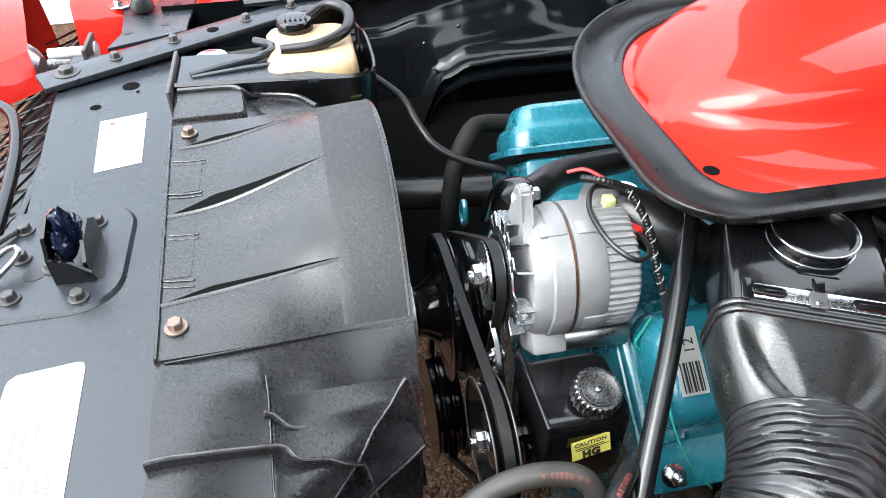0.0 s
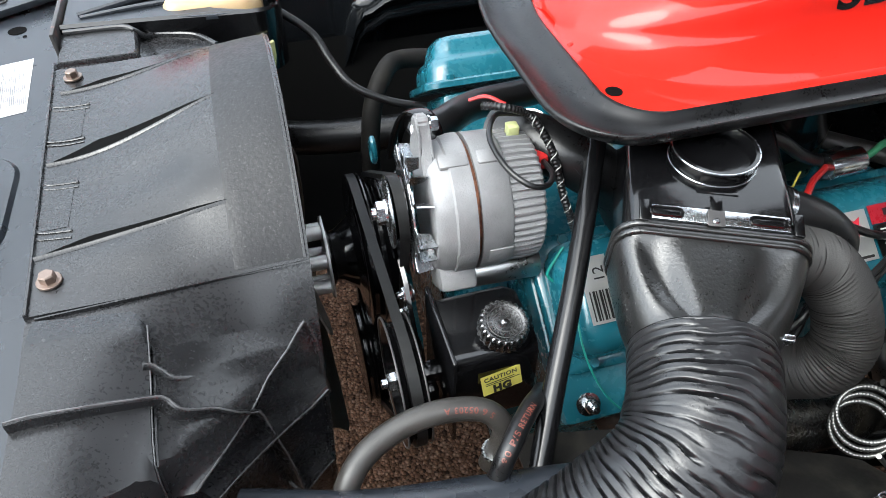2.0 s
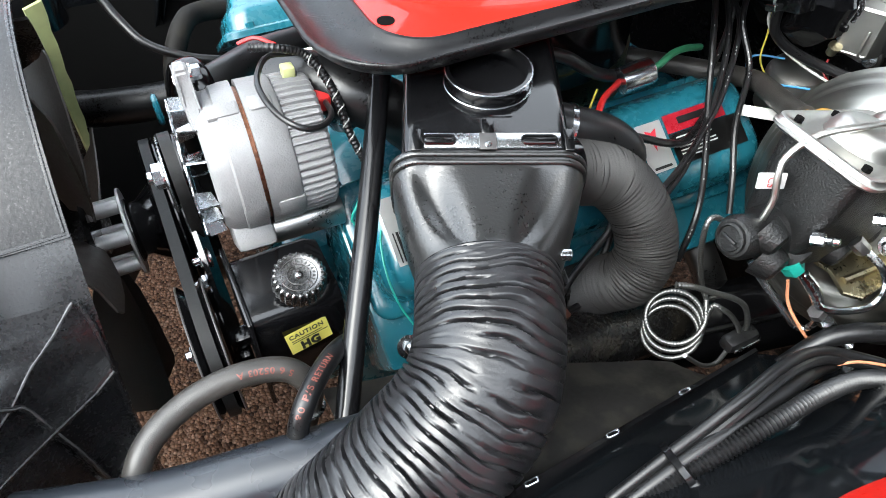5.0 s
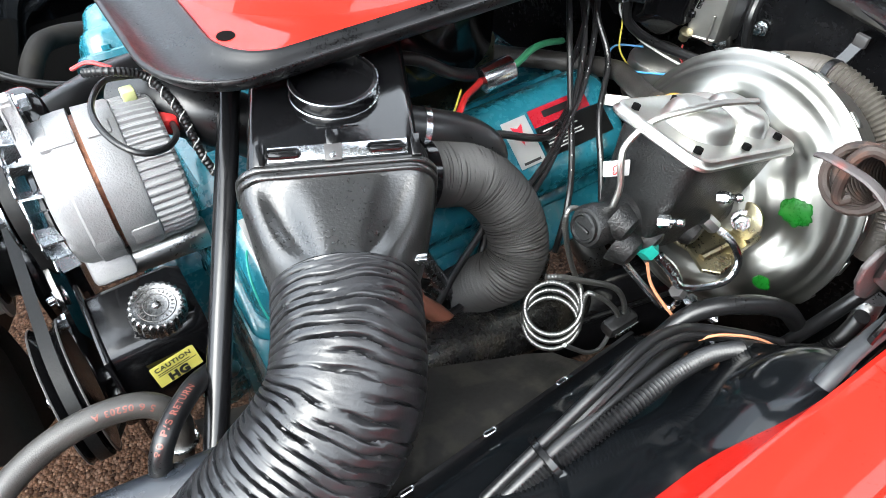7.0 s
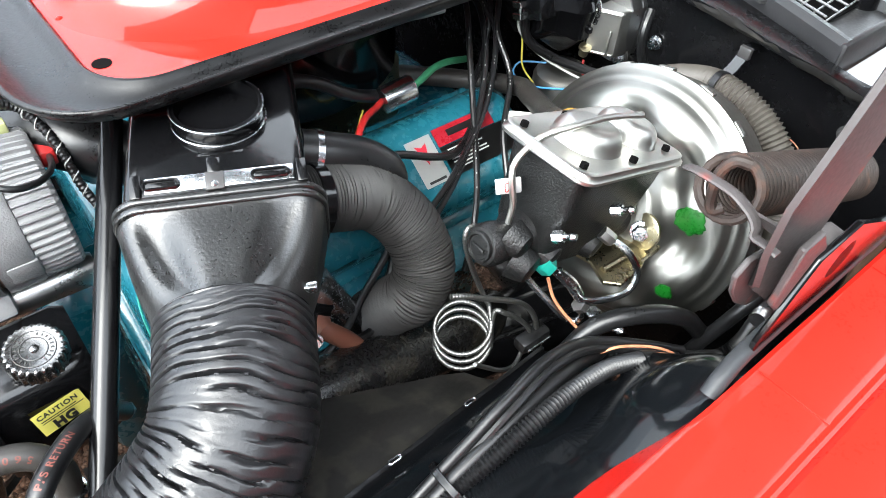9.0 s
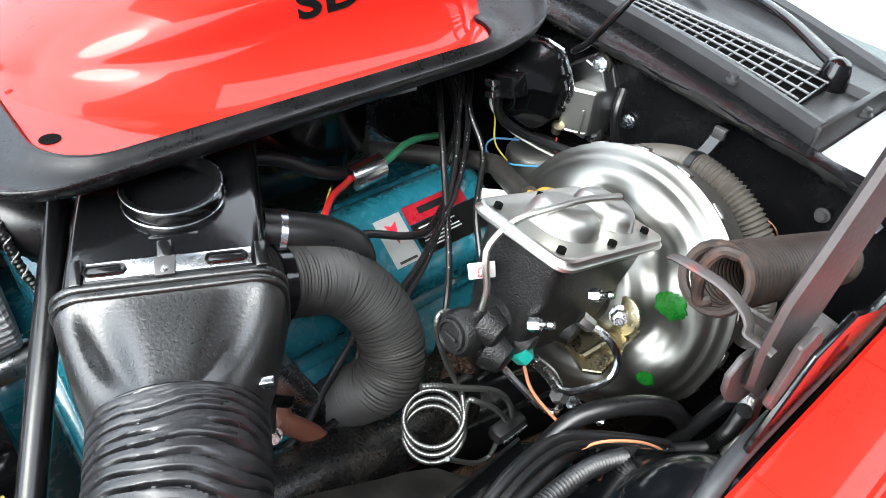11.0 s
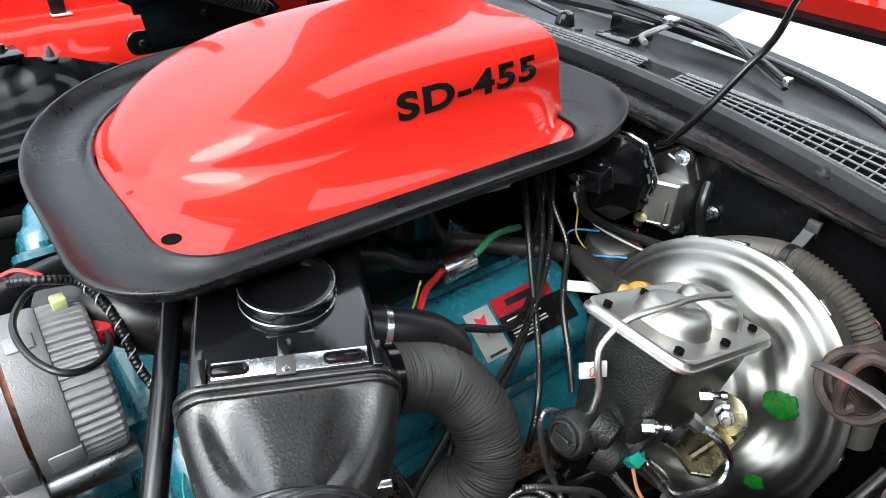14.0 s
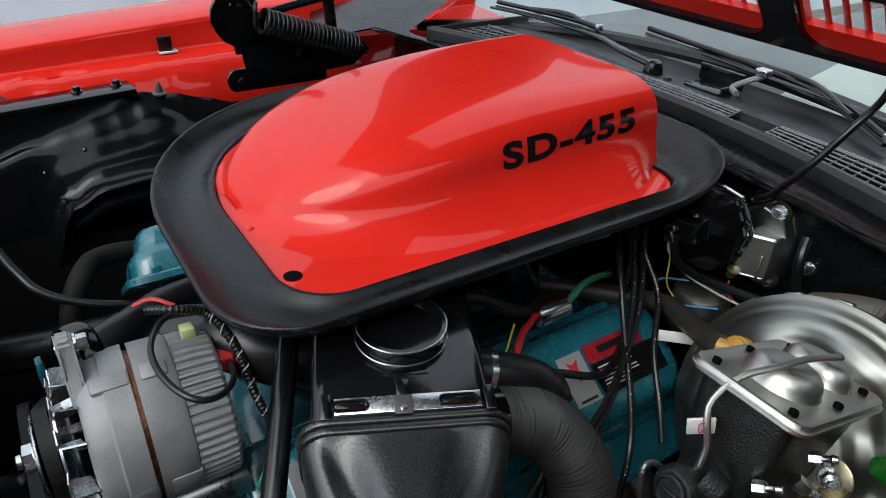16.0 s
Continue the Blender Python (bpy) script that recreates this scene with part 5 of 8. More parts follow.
def master_cylinder():
    t = thing("master_cylinder", (0.66, 0.205, 0.78), "black cast iron brake master cylinder with zinc lid", "master cylinder")
    o = V((0.692, 0.205, 0.932))

    def at(a, b, z):
        return o + BX * a + BY * b + BZ * z

    def prism(profile, sx=1.0):
        loops = []
        for z, l0, l1, w, r in profile:
            loops.append([at(a, b, z) for a, b in rounded(l0, l1, -w, w, (r,) * 4, 5)])
        return rings(bmesh.new(), loops, True, (True, True))
    body = part("reservoir", prism([(-0.115, -0.055, 0.05, 0.025, 0.012), (-0.085, -0.062, 0.060, 0.034, 0.012), (-0.03, -0.066, 0.068, 0.040, 0.012), (-0.006, -0.068, 0.070, 0.042, 0.012)]), IRON, t, smooth=50)
    bm = lathe(bmesh.new(), at(-0.108, 0, -0.092), BX, [(0, 0.012), (0.001, 0.0165), (0.006, 0.0195), (0.016, 0.0195), (0.022, 0.0185), (0.034, 0.0185), (0.044, 0.025), (0.07, 0.029), (0.19, 0.029), (0.20, 0.032), (0.21, 0.032)], 32)
    bore = part("bore", bm, IRON, t)
    p = at(-0.109, 0, -0.092)
    part("end_plug", lathe(bmesh.new(), p, -BX, [(-0.002, 0.0140), (0.002, 0.0136), (0.0025, 0.0115), (0.0005, 0.0105), (0.0005, 0.002)], 28), IRON, bore)
    part("plug_slot", obox(bmesh.new(), p - BX * 0.0018, (0.003, 0.015, 0.003), (BX, BY, BZ), 0.0008), IRON, bore)
    for a, b, c, r in ((-0.085, -0.020, -0.080, 0.013), (-0.070, -0.026, -0.105, 0.015), (-0.045, -0.028, -0.098, 0.014), (0.02, -0.030, -0.10, 0.014)):
        part("cast_boss", lathe(bmesh.new(), at(a, b + 0.012, c), (0.2, -0.9, -0.2), [(0, r * 1.3), (0.010, r * 1.1), (0.017, r * 0.9), (0.019, r * 0.6)], 18), IRON, bore)
    lid = part("lid", prism([(-0.010, -0.074, 0.076, 0.048, 0.014), (-0.007, -0.078, 0.080, 0.052, 0.015), (-0.0045, -0.078, 0.080, 0.052, 0.015), (-0.003, -0.076, 0.078, 0.050, 0.014), (0.0006, -0.0755, 0.0775, 0.0495, 0.014), (0.0014, -0.0735, 0.0755, 0.0475, 0.013), (0.0012, -0.0715, 0.0735, 0.0455, 0.013), (0.0, -0.069, 0.071, 0.043, 0.012)]), LIDZ, t, "zinc plated steel lid", smooth=50)
    for a, l in ((-0.018, 0.030), (0.042, 0.020)):
        loops = []
        for z, g in ((-0.0006, 1.05), (0.0012, 1.0), (0.007, 0.97), (0.012, 0.90), (0.016, 0.77), (0.0180, 0.64), (0.0184, 0.58), (0.0186, 0.30)):
            loops.append([at(a + px, py, z) for px, py in rounded(-l * g, l * g, -0.031 * g, 0.031 * g, (min(l, 0.028) * g,) * 4, 8)])
        part("dome", rings(bmesh.new(), loops, True, (False, True)), LIDZ, lid, smooth=70)
    for a, b in ((-0.063, 0.034), (-0.063, -0.034), (0.0, -0.040), (0.062, -0.034), (0.062, 0.034), (0.0, 0.040)):
        part("screw", hexbolt(bmesh.new(), at(a, b, 0.0), BZ, 0.0068, 0.0045), PIT, lid, "black lid screw")


ground()
surroundings()
core_support()
brace()
fender_far()
fender_near()
inner_fender_near()
inner_fender_far()
firewall()
cowl()
grille("cowl_grille", 0.180, 0.500, 0.970)
grille("cowl_grille", 0.565, 1.18, 0.970)
windscreen()
hood()
shaker()
airbox()
snorkel()
fresh_air_hose()
ducts()
engine()
valve_cover("valve_cover", -1, 0.315, 0.82)
valve_cover("valve_cover", 1, 0.288, 0.82, 0.012)
alternator()
pulleys()
steering_pump()
booster()
master_cylinder()


# ---- radiator shroud ----
def shroud_at(s, deg, lift=0.0):
    """A place on the shroud: s from the radiator to the fan, an angle round the fan."""
    a = radians(deg)
    by, bz = math.cos(a), math.sin(a)
    k = min(0.44 / max(1e-6, abs(by)), 0.235 / max(1e-6, abs(bz)))
    e = min(1, max(0, (s - 0.12) / 0.88))
    e = e * e * (3 - 2 * e)
    dent = 0.0045 * math.exp(-((s - 0.43) / 0.13) ** 2 - ((deg - 52.5) / 4.0) ** 2) + 0.0035 * math.exp(-((s - 0.66) / 0.10) ** 2 - ((deg - 62) / 6.0) ** 2) - 0.003 * math.exp(-((s - 0.45) / 0.2) ** 2 - ((deg - 72) / 6.0) ** 2)
    r = k + (0.296 - k) * e + lift + dent
    y, z = 0.661 - by * r, 0.661 + bz * r
    return V((-0.19 + (0.244 + 0.066 * (z - 0.661)) * s, y, z))


def shroud_normal(s, deg):
    a = shroud_at(s + 0.01, deg) - shroud_at(s - 0.01, deg)
    b = shroud_at(s, deg + 1) - shroud_at(s, deg - 1)
    n = a.cross(b).normalized()
    return n if n.dot(shroud_at(s, deg) - V((s * 0.1, 0.661, 0.661))) > 0 else -n


def shroud_line(path, per=8):
    flat = spline([(s, d / 100, 0) for s, d in path], per)
    return [(q.x, q.y * 100) for q in flat]


def rib(path, height, thick, taper=False):
    """A standing rib along a path of (s, angle)."""
    line = shroud_line(path)
    loops = []
    for i, (s, d) in enumerate(line):
        p, n = shroud_at(s, d), shroud_normal(s, d)
        q = shroud_at(*line[min(i + 1, len(line) - 1)]) - shroud_at(*line[max(i - 1, 0)])
        w = q.cross(n).normalized() * thick / 2
        h = height * (1 - i / (len(line) - 1) if taper else 1)
        c = min(0.0008, h * 0.3)
        loops.append([p - w * 1.5 - n * 0.004, p - w + n * (h - c), p - w * 0.6 + n * h, p + w * 0.6 + n * h, p + w + n * (h - c), p + w * 1.5 - n * 0.004])
    return rings(bmesh.new(), loops, True, (True, True))


def rib_crest(path, height, taper=False):
    """The worn edge along the top of a rib, coloured pale for the highlight it catches."""
    line = shroud_line(path)
    tops = [shroud_at(*q) + shroud_normal(*q) * (height * (1 - i / (len(line) - 1) if taper else 1)) for i, q in enumerate(line)]
    return sweep(bmesh.new(), tops, lambda s, a: 0.0009 + 0.0004 * noise.noise(V((s * 17, height * 900, 0))), 6)


def front_s(deg):
    """Where the shroud starts, so that its front edge runs slightly askew."""
    s = 0.05
    for _ in range(3):
        y = shroud_at(s, deg).y
        s = max(0.0, (0.032 - 0.048 * (y - 0.30)) / 0.244)
    return s


def patch(s0, s1, d0, d1, lift, n=10):
    rows = []
    for i in range(n + 1):
        s = s0 + (s1 - s0) * i / n
        rows.append([shroud_at(s, d0 + (d1 - d0) * j / n) + shroud_normal(s, d0 + (d1 - d0) * j / n) * lift for j in range(n + 1)])
    return sheet(rows, 0.0025)


def shroud():
    t = thing("fan_shroud", (-0.05, CY, 0.40), "weathered dark grey plastic fan shroud with moulded ribs", "fan shroud")
    def shell(name, d0, d1, n, lift):
        rows = []
        for i in range(29):
            row = []
            for j in range(n + 1):
                d = d0 + (d1 - d0) * j / n
                s0 = front_s(d)
                row.append(shroud_at(s0 + (1 - s0) * i / 28, d, lift))
            rows.append(row)
        return part(name, sheet(rows, 0.0035), SHROUD, t)
    up = shell("upper_shell", 45, 126, 56, 0.0)
    low = shell("lower_shell", -40, 46.5, 50, -0.004)
    shell("far_shell", 126.5, 219.5, 34, -0.022)
    # long tapering slots, their dark inside painted as flat black wedges, each with a thin raised lip
    for s0, d0, s1, d1, wide in ((0.083, 115.5, 0.70, 117.8, 0.014), (0.085, 83.4, 0.755, 86.2, 0.022), (0.10, 54.6, 0.75, 59.0, 0.010)):
        rows, lip = [], []
        for k in range(25):
            u = k / 24
            s, d = s0 + (s1 - s0) * u, d0 + (d1 - d0) * u
            n, p = shroud_normal(s, d), shroud_at(s, d)
            q = (shroud_at(s, d + 1) - p).normalized()
            w = wide * min(u / 0.28, 1) ** 0.8 * (1 - max(0, u - 0.28) / 0.72) + 0.0004
            rows.append([p + n * 0.0004, p + q * w * 0.5 + n * 0.0005, p + q * w + n * 0.0006])
            h = 0.0022 * (1 - u) ** 0.5 + 0.0003
            lip.append([p - q * 0.0032 + n * 0.0002, p - q * 0.0012 + n * h, p + n * (h + 0.0003), p + q * 0.0006 + n * 0.0002])
        part("slot", sheet(rows, 0.0004), PIT, up, "flat black wedge painted as the shade inside a slot")
        part("slot_lip", sheet(lip), SHROUD, up)
    rows = [[shroud_at(s, 46 + 79 * j / 60, 0.0006 if s > 0.735 else -0.0008) for j in range(61)] for s in (0.73, 0.75, 0.80, 0.85, 0.90, 0.95, 0.985)]
    part("rim_band", sheet(rows, 0.0006), RIMBAND, up, "rough weathered band round the fan opening")
    # bolting tabs along the front edge
    for d0, d1 in ((93.6, 109.5), (61.0, 75.8)):
        s0 = front_s(d0) + 0.01
        part("tab", patch(s0, 0.20, d0, d1, 0.0005, 8), SHROUD, up)
        for d in (d0, d1):
            part("tab_rib", rib([(s0, d), (0.12, d - 0.6), (0.215, d - 1.2)], 0.0016, 0.0030), SHROUD, up)
            part("tab_rib", rib([(s0, d - 1.6), (0.12, d - 2.2), (0.215, d - 2.8)], 0.0012, 0.0022), SHROUD, up)
    part("front_edge", rib([(front_s(d) + 0.006, d) for d in (128, 115, 100, 85, 70, 58, 45)], 0.003, 0.003), SHROUD, up)
    part("ring_edge", rib([(0.985, 125), (0.985, 100), (0.985, 70), (0.985, 46)], 0.0018, 0.003), SHROUD, up)
    part("seam", rib([(0.14, 44.5), (0.5, 44.9), (0.99, 45.6)], 0.0010, 0.0016), SHROUD, low)
    # raised box beside the radiator, with a steep wall towards the fan
    rows = []
    for k in range(25):
        q = 0.137 + 0.317 * k / 24
        top = between(q, [0.13, 0.30, 0.416, 0.436, 0.454], [44.1, 43.4, 42.8, 42.2, 40.6])
        rows.append([shroud_at(q, d) + shroud_normal(q, d) * (0.0012 + 0.0055 * min(1.0, (top - d) / 2.5)) for d in (top - (top - 8) * j / 24 for j in range(25))])
    tops = [40.6 - 32.6 * j / 24 for j in range(25)]
    for q, h in ((0.459, 0.0055), (0.463, 0.002), (0.466, -0.006)):
        rows.append([shroud_at(q, d) + shroud_normal(q, d) * (h - 0.0055 * max(0.0, 1 - j / 2)) for j, d in enumerate(tops)])
    part("worn_glint_edge", sweep(bmesh.new(), rows[25], 0.0008, 6), WORNGLINT, low, "pale worn edge with its highlight painted in")
    part("raised_box", sheet(rows), SHROUD, low, smooth=25)
    # flat wedge that rises towards a bright worn edge, its highlight painted in, and falls off steeply past it
    edge = [(0.938, 35.0), (0.858, 32.0), (0.782, 29.5), (0.688, 27.3), (0.623, 25.7), (0.571, 24.6), (0.500, 23.2)]
    rows = []
    for k in range(33):
        v = k / 32 * 6
        i = min(5, int(v))
        es, ed = edge[i][0] + (edge[i + 1][0] - edge[i][0]) * (v - i), edge[i][1] + (edge[i + 1][1] - edge[i][1]) * (v - i)
        ls, ld = 0.475, 37.7 - 14.9 * k / 32
        row = []
        for j in range(15):
            u = j / 14
            q, d = ls + (es - ls) * u, ld + (ed - ld) * u
            row.append(shroud_at(q, d) + shroud_normal(q, d) * (0.0008 + 0.0135 * u * min(1.0, 0.35 + k / 9)))
        n = shroud_normal(es, ed)
        h = 0.0008 + 0.0135 * min(1.0, 0.35 + k / 9)
        for ds, dh in ((0.004, -0.0004), (0.008, -0.0022), (0.012, -0.008), (0.016, -0.022)):
            row.append(shroud_at(es + ds, ed) + n * (h + dh))
        rows.append(row)
    part("worn_glint_edge", sweep(bmesh.new(), [r[15] for r in rows], lambda s, a: 0.0012 + 0.0006 * noise.noise(V((s * 15, 1, 0))), 6), WORNGLINT, low, "pale worn edge with its highlight painted in")
    part("wedge", sheet(rows), SHROUD, low, smooth=28)
    for path, h, th, tp in (
            ([(0.473, 37.7), (0.472, 34.5), (0.470, 31.1), (0.470, 24), (0.470, 12)], 0.003, 0.0028, False),
            ([(0.440, 35.8), (0.465, 35.5), (0.490, 34.8), (0.527, 33.7), (0.61, 32.7), (0.700, 31.4)], 0.012, 0.0050, True),
            ([(0.135, 34.1), (0.203, 34.1), (0.330, 33.5), (0.450, 32.5), (0.483, 31.9), (0.508, 30.8), (0.536, 30.1), (0.610, 28.8), (0.690, 27.0), (0.712, 25.8), (0.730, 22.8), (0.749, 19.3), (0.786, 12.3), (0.814, 3.3)], 0.0165, 0.0042, False),
            ([(0.998, 22.7), (0.930, 21.4), (0.875, 20.6), (0.762, 20.1), (0.62, 20.1), (0.53, 19.9)], 0.018, 0.0085, False),
            ([(0.980, 5.8), (0.898, 3.3), (0.81, 1.0)], 0.016, 0.0085, False),
            ([(0.955, 34.6), (0.98, 30), (0.99, 20), (0.99, 0), (0.99, -20)], 0.004, 0.004, False)):
        part("rib", rib(path, h, th, tp), SHROUD, low)
        if h > 0.01:
            part("worn_glint_edge", rib_crest(path, h, tp), WORNGLINT, low, "pale worn edge with its highlight painted in")
    for s, d in ((0.125, 121.6), (0.168, 49.7), (0.12, 22.0)):
        n = shroud_normal(s, d)
        part("bolt", hexbolt(bmesh.new(), shroud_at(s, d) + n * 0.001, n, 0.0120, 0.0075, 0.0105), BROWN, t, "bronze-coloured hex bolt")
    # stepped flat ledge towards the far side
    bm = plate(bmesh.new(), [(-0.188, 0.868), (-0.092, 0.868), (-0.090, 0.880), (-0.094, 0.937), (-0.110, 0.945), (-0.188, 0.952)], 0.866, 0.886, 0.004)
    part("ledge", bm, SHROUD, up)
    bm = plate(bmesh.new(), [(-0.094, 0.872), (0.01, 0.872), (0.008, 0.897), (-0.024, 0.935), (-0.094, 0.955)], 0.850, 0.868, 0.004)
    part("ledge_step", bm, SHROUD, up)
    bead = [(-0.185, 0.946, 0.888), (-0.115, 0.943, 0.888), (-0.098, 0.935, 0.886), (-0.086, 0.938, 0.874), (-0.070, 0.946, 0.870), (-0.022, 0.931, 0.870), (0.006, 0.897, 0.869)]
    part("ledge_bead", tube(bead, 0.004, 10), SHROUD, up)
    return t


def radiator():
    bm = box(bmesh.new(), (-0.245, 0.22, 0.36), (-0.20, 1.12, 0.82), 0.004)
    solo("radiator", bm, BLACK, "black radiator core behind the fan shroud", "radiator")


def nose():
    """The front grille, the red nose and the headlamp beyond the radiator support."""
    t = thing("front_grille", (-0.46, 0.8, 0.62), "black diamond mesh grille in the car's nose", "grille")
    rng = random.Random(2)
    o, u, w = V((-0.395, 0.55, 0.795)), V((-0.02, 1, 0)).normalized(), V((-0.85, 0, -0.5)).normalized()
    for k in range(-6, 18):
        for sgn in (1, -1):
            a = o + u * (0.055 * k)
            b = a + w * 0.16 + u * (0.10 * sgn)
            part("bar", tube([a, b], 0.0025, 6, 0.08), BLACK, t)
    bm = obox(bmesh.new(), o + u * 0.3 + w * 0.09 - V((0, 0, 0.05)), (1.2, 0.2, 0.004), (u, w, u.cross(w)))
    part("back_panel", bm, COWL, t)
    part("lip", sweep(bmesh.new(), resample(spline([(-0.392, 0.45, 0.82), (-0.40, 0.75, 0.822), (-0.43, 0.98, 0.825), (-0.48, 1.08, 0.83), (-0.60, 1.12, 0.83)]), 0.02), 0.009, 12), BLACK, t)
    t = thing("nose_panel", (-0.5, 1.2, 0.55), "glossy red nose panel round the headlamp", "car panel", kind="structure")
    rows = []
    for i in range(16):
        a = i / 15
        x = -0.66 + 0.20 * a
        rows.append([(x, 1.02 + 0.20 * a, 0.78), (x - 0.01, 1.03 + 0.22 * a, 0.84), (x - 0.02, 1.06 + 0.26 * a, 0.868), (x - 0.07, 1.20 + 0.30 * a, 0.872), (x - 0.10, 1.40 + 0.25 * a, 0.84), (x - 0.11, 1.50 + 0.22 * a, 0.6)])
    part("skin", sheet(rows, 0.003), RED, t)
    t = thing("headlamp", (-0.42, 1.17, 0.74), "headlamp back with bright adjuster hardware", "headlamp")
    part("bowl", lathe(bmesh.new(), (-0.47, 1.29, 0.79), (-1, 0.1, 0.1), [(0, 0.02), (0.012, 0.034), (0.03, 0.045), (0.05, 0.048)], 28), STEEL, t)
    part("adjuster", lathe(bmesh.new(), (-0.40, 1.24, 0.835), (1, 0.0, 0), [(-0.035, 0.010), (0.03, 0.010), (0.032, 0.016), (0.045, 0.016)], 16), LABEL, t)
    part("bracket", box(bmesh.new(), (-0.365, 1.18, 0.78), (-0.358, 1.26, 0.862), 0.002), DGREY, t)
    part("spring", ribbed([(-0.43, 1.21, 0.83), (-0.39, 1.205, 0.83)], 0.008, 0.001, 0.004, 10), STEEL, t)
    t = thing("bumper_bracket", (-0.27, 1.32, 0.83), "grey steel mounting bracket with rubber bump stop", "bracket")
    bm = plate(bmesh.new(), [(-0.325, 1.19), (-0.20, 1.24), (-0.19, 1.46), (-0.33, 1.46), (-0.31, 1.25)], 0.852, 0.858, 0.001)
    part("plate", bm, SATIN, t)
    part("bump_stop", lathe(bmesh.new(), (-0.284, 1.345, 0.858), (0, 0, 1), [(0, 0.010), (0.006, 0.010), (0.006, 0.022), (0.018, 0.020), (0.028, 0.014), (0.030, 0.006)], 24), RUBBER, t, "black rubber bump stop")
    for x, y in ((-0.225, 1.375), (-0.24, 1.275), (-0.30, 1.25)):
        part("hole", lathe(bmesh.new(), (x, y, 0.8582), (0, 0, 1), [(0, 0.008), (0.0005, 0.008), (0.0006, 0.004)], 16), INK, t)
    part("bolt", hexbolt(bmesh.new(), (-0.33, 1.375, 0.861), (0, 0, 1), 0.014, 0.009, 0.02), ZINC, t)


def hood_latch():
    t = thing("hood_latch", (-0.28, 0.66, 0.845), "black steel hood latch with dark blue plastic-wrapped hook", "hood latch")
    # a thin plate painted black for the shade inside the slot
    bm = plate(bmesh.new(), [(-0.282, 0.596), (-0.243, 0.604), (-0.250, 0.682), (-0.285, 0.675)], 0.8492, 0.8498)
    part("slot", bm, INK, t, "flat black plate painted as the dark inside of a slot")
    def fold(pts, d):
        return rings(bmesh.new(), [[V(p) for p in pts], [V(p) + V(d) for p in pts]], True, (True, True))
    part("hook", fold([(-0.291, 0.602, 0.849), (-0.291, 0.600, 0.880), (-0.291, 0.612, 0.904), (-0.291, 0.640, 0.913), (-0.291, 0.664, 0.905), (-0.291, 0.672, 0.890), (-0.291, 0.664, 0.893), (-0.291, 0.652, 0.888), (-0.291, 0.640, 0.872), (-0.291, 0.636, 0.849)], (0.004, 0, 0)), BLACK, t, smooth=20)
    part("hook_wall", fold([(-0.291, 0.600, 0.849), (-0.250, 0.598, 0.849), (-0.252, 0.598, 0.862), (-0.268, 0.599, 0.876), (-0.291, 0.600, 0.884)], (0, 0.004, 0)), BLACK, t, smooth=20)
    part("hook_plate", fold([(-0.262, 0.612, 0.849), (-0.262, 0.612, 0.866), (-0.262, 0.628, 0.884), (-0.262, 0.660, 0.889), (-0.262, 0.680, 0.876), (-0.262, 0.682, 0.849)], (0.004, 0, 0)), BLACK, t, smooth=20)
    wrap = surf("dark_blue_plastic", (0.006, 0.010, 0.028), 0.10, var=0.3, bump=0.05, spec=0.7)
    for cx, cy, cz, lx, ly, lz, seed in ((-0.275, 0.640, 0.893, 0.009, 0.012, 0.026, 3), (-0.272, 0.655, 0.880, 0.008, 0.017, 0.016, 9), (-0.277, 0.622, 0.882, 0.007, 0.010, 0.022, 15)):
        bm = bmesh.new()
        bmesh.ops.create_icosphere(bm, subdivisions=3, radius=1)
        for v in bm.verts:
            d = v.co.normalized()
            r = 1 + 0.55 * noise.noise(d * 2.3 + V((seed, 1, 7))) + 0.35 * abs(noise.noise(d * 5.5 + V((1, seed, 2))))
            v.co = V((cx, cy, cz)) + V((d.x * lx * r, d.y * ly * r - d.z * 0.006, d.z * lz * r))
        part("wrapped_hook", bm, wrap, t, "crumpled dark blue plastic wrap", smooth=14)
    for x, y in ((-0.301, 0.630), (-0.264, 0.575), (-0.265, 0.703), (-0.345, 0.704), (-0.337, 0.652), (-0.333, 0.587)):
        part("bolt", hexbolt(bmesh.new(), (x, y, 0.8495), (0, 0, 1), 0.0125, 0.008, 0.0105), DGREY, t, "grey hex bolt")
    part("cable_hole", lathe(bmesh.new(), (-0.318, 0.624, 0.8496), (0, 0, 1), [(0, 0.012), (0.0005, 0.012), (0.0006, 0.005)], 20), INK, t)
    solo("latch_rod", tube([(-0.42, 0.52, 0.852), (-0.375, 0.60, 0.862), (-0.345, 0.64, 0.872), (-0.332, 0.645, 0.872), (-0.333, 0.63, 0.868), (-0.36, 0.59, 0.858), (-0.39, 0.52, 0.850)], 0.0032, 8), STEEL, "bent bare steel latch release rod", "rod")
    solo("latch_rod", tube([(-0.43, 0.60, 0.852), (-0.38, 0.66, 0.858), (-0.352, 0.70, 0.855)], 0.004, 8), DGREY, "grey latch cable end", "rod")


